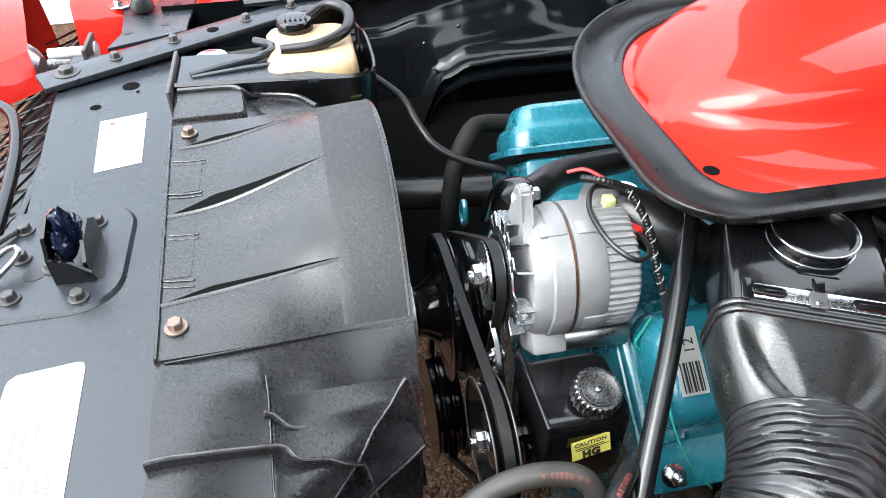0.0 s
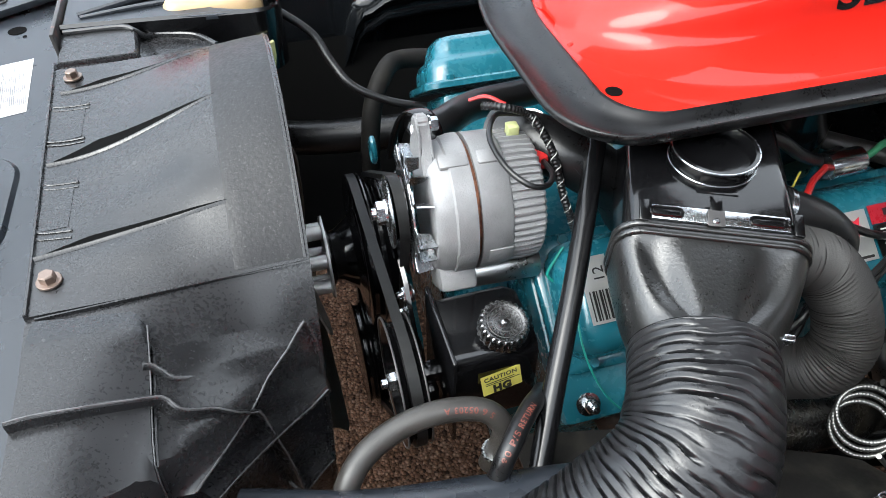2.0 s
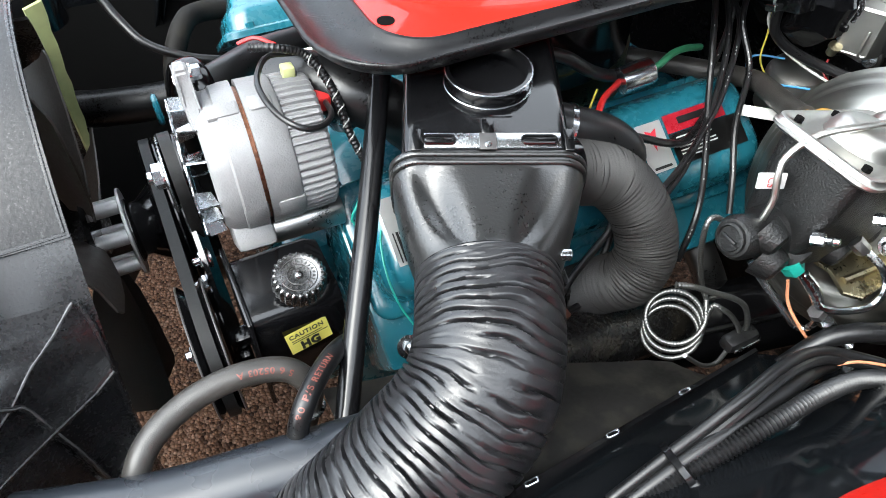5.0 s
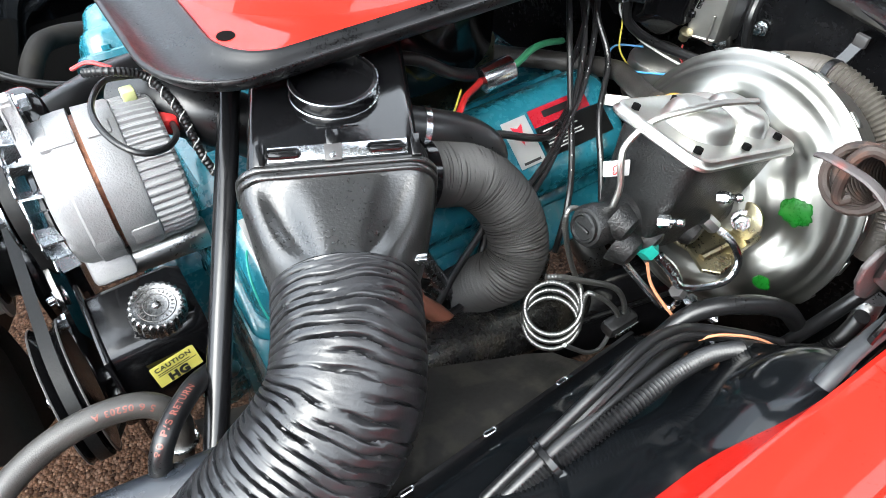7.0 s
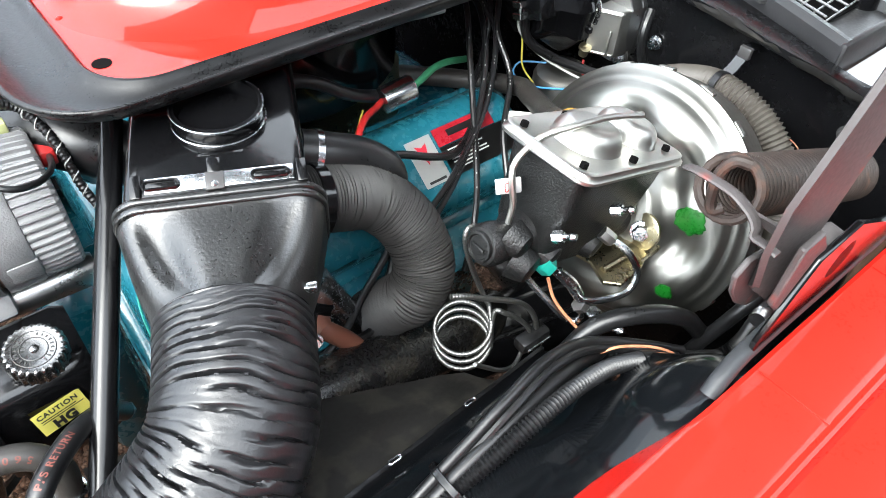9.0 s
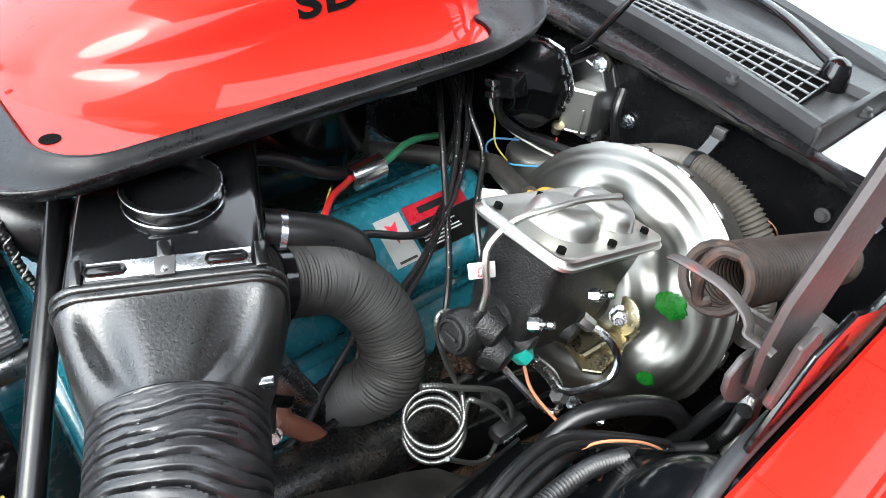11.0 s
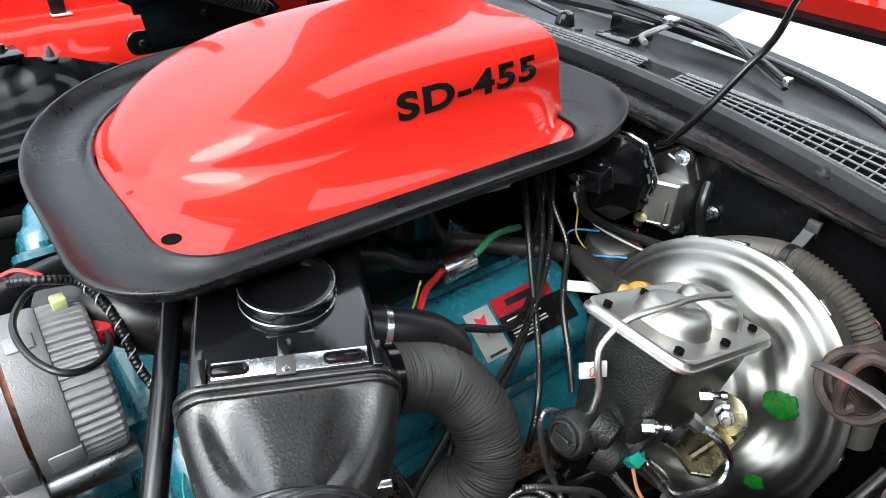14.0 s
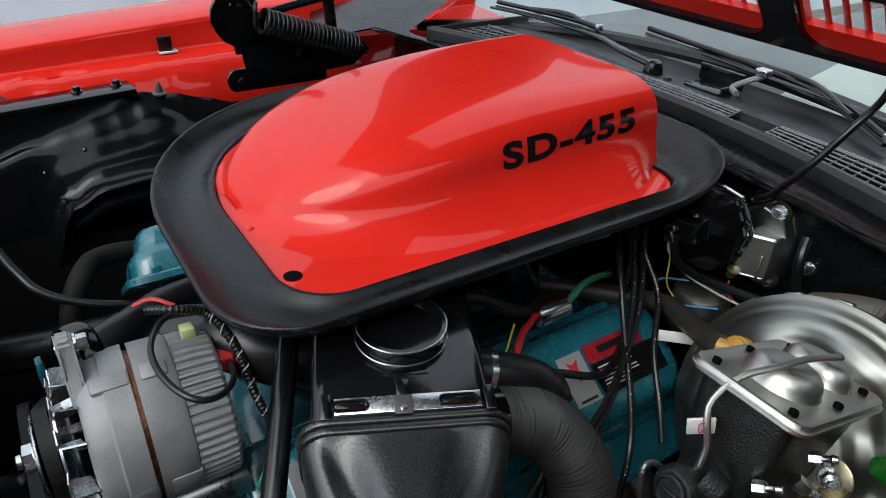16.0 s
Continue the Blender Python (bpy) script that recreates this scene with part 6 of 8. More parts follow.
def panel_labels():
    rng = random.Random(5)
    t = thing("emission_label", (-0.27, 0.9, 0.845), "white printed emission label on the black panel", "label")
    part("sheet", plate(bmesh.new(), [(-0.291, 0.822), (-0.233, 0.835), (-0.241, 0.973), (-0.304, 0.959)], 0.8452, 0.8456), LABEL, t)
    for k in range(3):
        bm = bars(9, 0.11, 0.0006, 0.0017, rng)
        part("print", sit(bm, (-0.283 + 0.014 * k, 0.842 + 0.004 * k, 0.8457), (-0.1, 1, 0), (0, 0, 1)), PRINTGREY, t)
    part("mark", sit(bars(1, 0.006, 0.006, 0.001, rng, (1, 1)), (-0.288, 0.945, 0.8457), (-0.1, 1, 0), (0, 0, 1)), REDLAB, t)
    t = thing("instruction_label", (-0.27, 0.4, 0.845), "large white printed instruction label on the panel", "label")
    out = [(-0.238, 0.12), (-0.236, 0.341), (-0.243, 0.480), (-0.246, 0.487), (-0.252, 0.488), (-0.304, 0.482), (-0.310, 0.476), (-0.311, 0.470), (-0.302, 0.12)]
    part("sheet", plate(bmesh.new(), out, 0.8452, 0.8457), LABEL, t)
    for k in range(6):
        bm = bars(2, 0.10, 0.0008, 0.0016, rng)
        part("print", sit(bm, (-0.252 - 0.009 * k, 0.335, 0.8458), (-0.05, 1, 0), (0, 0, 1)), PRINTGREY, t)


def overflow_tank():
    t = thing("overflow_tank", (0.0, 1.02, 0.78), "cream plastic coolant overflow tank with black screw cap", "coolant tank")
    loops = []
    for z, g in ((0.78, 0.92), (0.79, 1.0), (0.875, 1.0), (0.892, 0.97), (0.900, 0.88), (0.902, 0.6)):
        loops.append([(0.012 + x * g, 1.045 + y * g, z) for x, y in rounded(-0.072, 0.066, -0.085, 0.08, (0.02, 0.03, 0.03, 0.02), 6)])
    part("tank", rings(bmesh.new(), loops, True, (True, True)), CREAM, t, smooth=60)
    n = V((0, 0, 1))
    f = frame_of(n)
    c = V((-0.010, 1.10, 0.900))
    cap = part("cap", lathe(bmesh.new(), c, n, [(0, 0.022), (0.002, 0.029), (0.016, 0.029), (0.019, 0.027), (0.020, 0.02)], 36), BLACK, t)
    for k in range(5):
        part("cap_rib", box(bmesh.new(), (-0.026 + 0.008 * k, 1.086, 0.9195), (-0.0225 + 0.008 * k, 1.116, 0.9225), 0.001), BLACK, cap)
    part("vent_hose", tube([(0.005, 1.108, 0.912), (0.045, 1.13, 0.925), (0.075, 1.10, 0.925), (0.066, 1.04, 0.918), (0.02, 1.012, 0.910), (-0.035, 1.014, 0.905)], 0.0085, 14), HOSE, t, "black rubber vent hose")
    t = thing("tank_tray", (-0.05, 1.0, 0.80), "black steel tray bracket round the overflow tank", "bracket")
    bm = plate(bmesh.new(), [(-0.188, 0.960), (-0.08, 0.949), (0.011, 0.936), (0.067, 0.936), (0.012, 0.957), (-0.031, 1.001), (-0.053, 1.034), (-0.124, 1.050), (-0.188, 1.054)], 0.886, 0.892, 0.002)
    part("arm", bm, SATIN, t)
    part("arm_rib", tube([(-0.169, 0.983, 0.892), (-0.101, 1.006, 0.896), (-0.059, 1.017, 0.900), (-0.050, 1.05, 0.899), (-0.076, 1.089, 0.892)], 0.006, 10), SATIN, t)
    part("arm_rib", tube([(-0.165, 0.975, 0.892), (-0.10, 0.985, 0.894), (-0.045, 0.992, 0.894)], 0.004, 10), SATIN, t)
    wall = [(-0.19, 0.958), (-0.05, 0.947), (0.06, 0.936), (0.088, 0.945), (0.098, 0.975), (0.098, 1.08), (0.088, 1.135)]
    line = [V((x, y, 0)) for x, y in wall]
    line = resample(spline(line, 6), 0.008)
    part("rim", sheet([[p + V((0, 0, 0.80)) for p in line], [p + V((0, 0, 0.888)) for p in line], [p * 1.004 + V((0, 0, 0.890)) for p in line]], 0.004), BLACK, t)
    part("post", box(bmesh.new(), (-0.197, 0.92, 0.846), (-0.191, 1.06, 0.90), 0.002), DGREY, t)
    solo("radiator_filler", lathe(bmesh.new(), (-0.145, 1.075, 0.872), (0, 0, 1), [(0, 0.024), (0.004, 0.026), (0.008, 0.024), (0.010, 0.012), (0.012, 0.006)], 28), ZINC, "bright metal radiator filler beside the tank", "filler")


# ---- hinges ----
def helix(a, b, radius, wire, turns, lead=0.0):
    """A coil spring between two places."""
    a, b = V(a), V(b)
    f = frame_of(b - a)
    n = turns * 22
    line = []
    for k in range(n + 1):
        s, g = k / n, 2 * math.pi * turns * k / n
        line.append(a.lerp(b, s) + (f.col[0] * math.cos(g) + f.col[1] * math.sin(g)) * radius)
    return sweep(bmesh.new(), line, wire, 6)


def hinge(side):
    def P(x, d, z):
        return V((x, CY + side * (0.665 - d), z))
    where = "far" if side > 0 else "near"
    t = thing("hinge_mechanism", P(0.70, 0.0, 0.85), "dark grey steel hood hinge with painted stamped arms", "hinge", "hood hinges")
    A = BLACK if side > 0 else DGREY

    def flat(pts, d0, d1):
        bm = bmesh.new()
        rings(bm, [[P(x, d0, z) for x, z in pts], [P(x, d1, z) for x, z in pts]], True, (True, True))
        bmesh.ops.bevel(bm, geom=bm.edges[:], offset=0.0012, segments=1, affect="EDGES")
        return bm
    if side < 0:
        arm = (((0.606, 0.975), (0.625, 0.955), (0.640, 0.940)), ((0.592, 1.012), (0.622, 0.985), (0.660, 0.951)), ((0.589, 1.050), (0.625, 1.020), (0.676, 0.993)),
               ((0.603, 1.078), (0.638, 1.060), (0.684, 1.030)), ((0.618, 1.112), (0.652, 1.100), (0.694, 1.080)), ((0.680, 1.250), (0.712, 1.245), (0.750, 1.240)))
        part("main_arm", sheet([[P(l[0], 0.010, l[1]), P(l[0] * 0.3 + f[0] * 0.7, 0.016, l[1] * 0.3 + f[1] * 0.7), P(f[0], 0.0185, f[1]), P(f[0] * 0.85 + r[0] * 0.15, 0.018, f[1] * 0.85 + r[1] * 0.15), P(r[0], 0.011, r[1])] for l, f, r in arm], 0.004), ARM, t)
        part("paddle", flat([(0.619, 0.993), (0.601, 0.996), (0.591, 0.986), (0.598, 0.967), (0.617, 0.943), (0.640, 0.924), (0.656, 0.919), (0.670, 0.920), (0.677, 0.931), (0.652, 0.962)], 0.016, 0.020), ARM, t)
        part("side_lug", flat([(0.618, 1.010), (0.640, 1.012), (0.660, 0.990), (0.665, 0.978), (0.653, 0.966), (0.673, 0.938), (0.668, 0.928), (0.650, 0.926), (0.618, 0.959)], -0.004, 0.001), ARM, t)
        line = spline([P(0.608, 0.079, 1.024), P(0.6047, 0.0696, 1.0282), P(0.604, 0.046, 1.029), P(0.603, 0.030, 1.024), P(0.601, 0.023, 1.019), P(0.599, 0.0205, 1.014), P(0.598, 0.012, 1.014), P(0.598, 0.004, 1.013)], 8)
        part("spring_lever", sweep(bmesh.new(), line, 0.0045, 10, True, 0.42), ARM, t)
        part("lever_flange", sheet([[P(0.605, 0.040, 1.026), P(0.607, 0.028, 1.024), P(0.608, 0.012, 1.024)], [P(0.607, 0.040, 1.022), P(0.610, 0.028, 1.017), P(0.612, 0.012, 1.014)]], 0.002), ARM, t)
        part("boss", lathe(bmesh.new(), P(0.70, 0.012, 0.955), (0, 1, 0), [(-0.02, 0.016), (0.0, 0.018), (0.006, 0.012), (0.008, 0.004)], 20), ARM, t)
    else:
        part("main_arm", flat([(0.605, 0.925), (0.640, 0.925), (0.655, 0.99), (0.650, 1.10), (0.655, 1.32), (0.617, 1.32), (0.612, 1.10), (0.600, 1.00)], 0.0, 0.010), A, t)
    if side > 0:
        part("knuckle", flat([(0.570, 0.972), (0.582, 0.955), (0.600, 0.944), (0.622, 0.945), (0.640, 0.955), (0.650, 0.975), (0.650, 1.00), (0.635, 1.025), (0.612, 1.042), (0.592, 1.043), (0.575, 1.033), (0.564, 1.015), (0.562, 0.992)], 0.012, 0.020), A, t)
    part("base_plate", flat([(0.63, 0.86), (0.86, 0.87), (0.90, 0.90), (0.86, 0.94), (0.78, 0.945), (0.70, 0.99), (0.65, 0.985), (0.62, 0.92)], -0.008, -0.003), BLACK, t)
    part("foot", flat([(0.590, 0.858), (0.594, 0.850), (0.602, 0.845), (0.80, 0.845), (0.80, 0.89), (0.606, 0.890), (0.596, 0.886), (0.590, 0.878), (0.588, 0.868)], -0.018, -0.012), BLACK, t)
    if side > 0:
        part("link", tube([P(0.81, 0.0, 0.95), P(0.80, 0.0, 1.08), P(0.79, 0.0, 1.25)], 0.012, 10), BLACK, t)
    if side > 0:
        part("lower_bar", tube([P(0.60, -0.010, 0.975), P(0.72, -0.010, 1.0), P(0.85, -0.012, 1.02)], 0.008, 10), BLACK, t)
    if side > 0:
        part("spring_lever", tube([P(0.580, 0.064, 1.045), P(0.600, 0.060, 1.028), P(0.613, 0.045, 1.022), P(0.605, 0.020, 1.022), P(0.590, 0.014, 1.010)], 0.0042, 8), A, t)
    for x, z in ((0.615, 0.867), (0.74, 0.91), (0.86, 0.905)):
        part("rivet", lathe(bmesh.new(), P(x, -0.003, z), (0, -side, 0), [(0, 0.010), (0.004, 0.009), (0.006, 0.004)], 14), BLACK, t)
    s = thing("hinge_spring", P(0.745, 0.05, 0.93), "rusty brown coil spring of the hood hinge" if side < 0 else "black coil spring of the far hood hinge", "spring", "hinge springs")
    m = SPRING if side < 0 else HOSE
    a, b = P(0.652, 0.063, 0.995), P(0.842, 0.046, 0.926)
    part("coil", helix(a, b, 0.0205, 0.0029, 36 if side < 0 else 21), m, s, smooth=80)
    d = (b - a).normalized()
    f = frame_of(d)
    ring = [a + (f.col[0] * math.cos(g) + f.col[1] * math.sin(g)) * 0.0215 - d * (0.004 + 0.004 * k / 22) for k, g in enumerate(2 * math.pi * j / 22 for j in range(23))]
    part("end_coil", sweep(bmesh.new(), ring, 0.0036, 8), m, s)
    line = spline([P(0.638, 0.054, 1.027), P(0.634, 0.062, 1.027), P(0.631, 0.067, 1.018), P(0.630, 0.067, 1.005), P(0.630, 0.0655, 0.993), P(0.631, 0.062, 0.987), P(0.635, 0.058, 0.990)], 6)
    part("front_hook", sweep(bmesh.new(), line, 0.0040, 10), m, s)
    part("rear_hook", tube([b, b + d * 0.015, b + d * 0.025 - V((0, 0, 0.012))], 0.0036, 8), m, s)


# ---- engine bay equipment ----
def wiper_motor():
    t = thing("wiper_motor", (0.92, 0.43, 0.80), "wiper motor with aluminium gearbox and black cover", "wiper motor")
    bm = bmesh.new()
    loops = []
    for x, g in ((0.972, 1.0), (0.962, 1.0), (0.960, 0.97), (0.946, 0.93), (0.944, 0.90)):
        loops.append([(x, 0.400 + y * g, 0.886 + z * g) for y, z in ((0.034, 0.030), (0.006, 0.051), (-0.022, 0.046), (-0.034, 0.024), (-0.032, -0.040), (-0.016, -0.056), (0.010, -0.056), (0.034, -0.040))])
    gear = part("gearbox", rings(bm, loops, True, (True, True)), STEEL, t, "cast aluminium gearbox plate", smooth=25)
    loops = []
    for x, g in ((0.945, 1.0), (0.918, 1.0), (0.915, 0.97), (0.913, 0.88), (0.9145, 0.84)):
        loops.append([(x + 0.55 * (0.402 - q[0]), q[0], q[1]) for q in ((0.388 + y * g, 0.878 + z * g) for y, z in rounded(-0.0185, 0.0165, -0.030, 0.031, (0.004, 0.004, 0.003, 0.003), 4))])
    lid = part("gear_lid", rings(bmesh.new(), loops, True, (True, True)), LIDZ, t, "bright pressed gear lid", smooth=25)
    part("lid_rib", obox(bmesh.new(), (0.9225, 0.3775, 0.868), (0.003, 0.003, 0.034), (V((1, 0, 0)), V((0, 1, 0)), V((0, 0, 1))), 0.001), LIDZ, lid)
    # black pressed cover with chamfered corners, and the plate edge behind it
    edge = [(0.400, 0.888), (0.397, 0.906), (0.408, 0.927), (0.421, 0.945), (0.447, 0.948), (0.500, 0.940), (0.520, 0.915), (0.516, 0.860), (0.474, 0.833), (0.425, 0.842), (0.400, 0.868)]
    cy, cz = 0.460, 0.888
    loops = []
    for x, g, dz in ((0.922, 0.97, 0), (0.905, 0.96, 0), (0.893, 0.93, 0), (0.866, 0.74, 0.012), (0.852, 0.66, 0.014), (0.848, 0.58, 0.014)):
        loops.append([(x, cy + (y - cy) * g, cz + dz + (z - cz) * g) for y, z in edge])
    cover = part("cover", rings(bmesh.new(), loops, True, (True, True)), BLACK, t, "glossy black pressed cover", smooth=32)
    rim = [[(x, cy + (y - cy) * g, cz + (z - cz) * g) for y, z in edge[:6]] for x, g in ((0.914, 0.99), (0.913, 1.05), (0.916, 1.07), (0.919, 1.05))]
    part("plate_edge", rings(bmesh.new(), rim, False), ZINC, cover, "bright worn edge of the mounting plate", smooth=40)
    for y, z in ((0.414, 0.936), (0.402, 0.921), (0.400, 0.880)):
        part("crimp_tab", obox(bmesh.new(), (0.911, y, z), (0.007, 0.005, 0.009), (V((1, 0, 0)), V((0, 1, 0)), V((0, 0, 1))), 0.0015, 1), BLACK, cover)
    plug = part("connector", obox(bmesh.new(), (0.838, 0.424, 0.922), (0.024, 0.030, 0.026), (V((1, 0, 0)), V((0, 0.94, -0.3)).normalized(), V((0, 0.3, 0.94)).normalized()), 0.002), BLACK, t)
    for y, z in ((0.443, 0.920), (0.441, 0.906)):
        part("terminal", obox(bmesh.new(), (0.826, y, z), (0.010, 0.014, 0.008), (V((1, 0, 0)), V((0, 0.94, -0.3)).normalized(), V((0, 0.3, 0.94)).normalized()), 0.001, 1), ZINC, plug, "bare metal terminal")
    part("can", lathe(bmesh.new(), (0.925, 0.440, 0.745), (-0.10, -0.05, 1), [(0, 0.040), (0.050, 0.038), (0.058, 0.034), (0.062, 0.026), (0.063, 0.005)], 32), LIDZ, t, "dull silver motor can")
    for y, z in ((0.389, 0.931), (0.378, 0.842)):
        part("grommet", lathe(bmesh.new(), (0.958, y, z), (-1, 0, 0.1), [(0, 0.0135), (0.004, 0.0135), (0.006, 0.011)], 24), FLAP, gear, "rubber mounting grommet")
        part("mount_bolt", hexbolt(bmesh.new(), (0.952, y, z), (-1, 0, 0.1), 0.012, 0.006, 0.0105), ZINC, gear)
    part("fitting", lathe(bmesh.new(), (0.912, 0.404, 0.846), (-0.2, -0.3, 1), [(0, 0.006), (0.009, 0.006), (0.010, 0.008), (0.013, 0.008), (0.014, 0.004)], 16), CADM, t, "ochre plated fitting")
    for name, pts, c, r in (("wire", [(0.832, 0.446, 0.912), (0.834, 0.446, 0.885), (0.858, 0.435, 0.852), (0.888, 0.412, 0.828), (0.915, 0.385, 0.812), (0.94, 0.36, 0.80)], "white", 0.0016),
                            ("wire", [(0.836, 0.448, 0.90), (0.846, 0.449, 0.865), (0.856, 0.452, 0.825), (0.875, 0.445, 0.795)], "yellow", 0.0012),
                            ("wire", [(0.90, 0.45, 0.815), (0.875, 0.475, 0.812), (0.862, 0.47, 0.80), (0.87, 0.44, 0.795), (0.90, 0.40, 0.80)], "blue", 0.0014),
                            ("wire", [(0.925, 0.41, 0.83), (0.92, 0.405, 0.815), (0.925, 0.38, 0.80)], "red", 0.0014)):
        solo("motor_" + name, tube(pts, r, 6), WIRES[c], c + " wire looping below the wiper motor", "wire")
    solo("motor_harness", tube([(0.835, 0.440, 0.905), (0.845, 0.440, 0.872), (0.875, 0.425, 0.845), (0.915, 0.385, 0.828), (0.945, 0.33, 0.822), (0.955, 0.28, 0.825)], 0.006, 10), HOSE, "black taped wiper motor harness", "cable")


def firewall_bits():
    run = ribbed([(0.945, 0.31, 0.845), (0.928, 0.268, 0.874), (0.915, 0.220, 0.894), (0.912, 0.166, 0.886), (0.910, 0.126, 0.855), (0.912, 0.100, 0.795), (0.915, 0.092, 0.735)], 0.0155, 0.0016, 0.0050, 18)
    t = thing("loom_conduit", (0.912, 0.166, 0.88), "grey corrugated conduit on the firewall", "conduit")
    part("sleeve", run, surf("grey_conduit", (0.062, 0.055, 0.047), 0.5, var=0.15), t)
    part("end_tape", tube([(0.9150, 0.2225, 0.8935), (0.9148, 0.2195, 0.8942), (0.9146, 0.2165, 0.8945)], 0.0172, 18), HOSE, t, "black tape under the strap clip")
    t = thing("conduit_clip", (0.93, 0.21, 0.90), "black steel strap clip holding the conduit", "clip")
    strap = part("strap", sheet([[(0.962, 0.219 + d, 0.930), (0.952, 0.220 + d, 0.929), (0.945, 0.222 + d, 0.918), (0.940, 0.225 + d, 0.905), (0.930, 0.229 + d, 0.893), (0.918, 0.231 + d, 0.889), (0.912, 0.232 + d, 0.880)] for d in (-0.006, 0.006)], 0.002), BLACK, t)
    part("lip", box(bmesh.new(), (0.943, 0.213, 0.918), (0.949, 0.227, 0.931), 0.0015), DGREY, strap, "worn bright lip")
    solo("firewall_bolt", hexbolt(bmesh.new(), (0.966, 0.097, 0.884), (-1, 0, 0), 0.010, 0.006, 0.008), DGREY, "dull grey bolt in the firewall", "bolt")
    solo("loose_wire", tube([(0.945, 0.19, 0.86), (0.940, 0.157, 0.862), (0.950, 0.139, 0.858), (0.950, 0.121, 0.845), (0.955, 0.10, 0.78)], 0.0009, 6), COPPER, "thin brown wire along the firewall", "wire")
    solo("firewall_bolt", hexbolt(bmesh.new(), (0.968, 0.341, 0.873), (-1, 0, 0), 0.012, 0.008, 0.009), ZINC, "zinc bolt in the firewall", "bolt")
    t = thing("rubber_tube", (0.95, 0.33, 0.85), "short black rubber drain tube", "hose")
    part("tube", tube([(0.945, 0.345, 0.92), (0.93, 0.338, 0.90), (0.935, 0.335, 0.87), (0.94, 0.33, 0.855)], 0.006, 10), HOSE, t)
    solo("washer_hose", tube([(0.955, 0.42, 0.945), (0.925, 0.41, 0.948), (0.908, 0.397, 0.958), (0.906, 0.380, 0.973), (0.912, 0.352, 1.020), (0.932, 0.336, 1.060), (0.965, 0.330, 1.090), (1.02, 0.345, 1.118), (1.05, 0.345, 1.122), (1.06, 0.34, 1.118)], 0.0042, 12), TUBEBLACK, "black washer hose rising to the hood", "hose")
    solo("firewall_edge_sealer", sweep(bmesh.new(), resample(spline([(0.957 - 0.07 * (y - CY) ** 2, y, 0.958 + crown(y)) for y in (0.75, 0.6, 0.5, 0.4, 0.3, 0.2, 0.1, 0.02)]), 0.006),
         lambda s, a: 0.005 + 0.0022 * noise.noise(V((s * 40, a, 0))), 8), FLAP, "lumpy black seam sealer along the firewall flange", "sealer")
    solo("paint_chip", box(bmesh.new(), (0.958, 0.248, 0.946), (0.972, 0.266, 0.952), 0.001), CADM, "yellow chalk mark tab on the cowl flange", "tab")


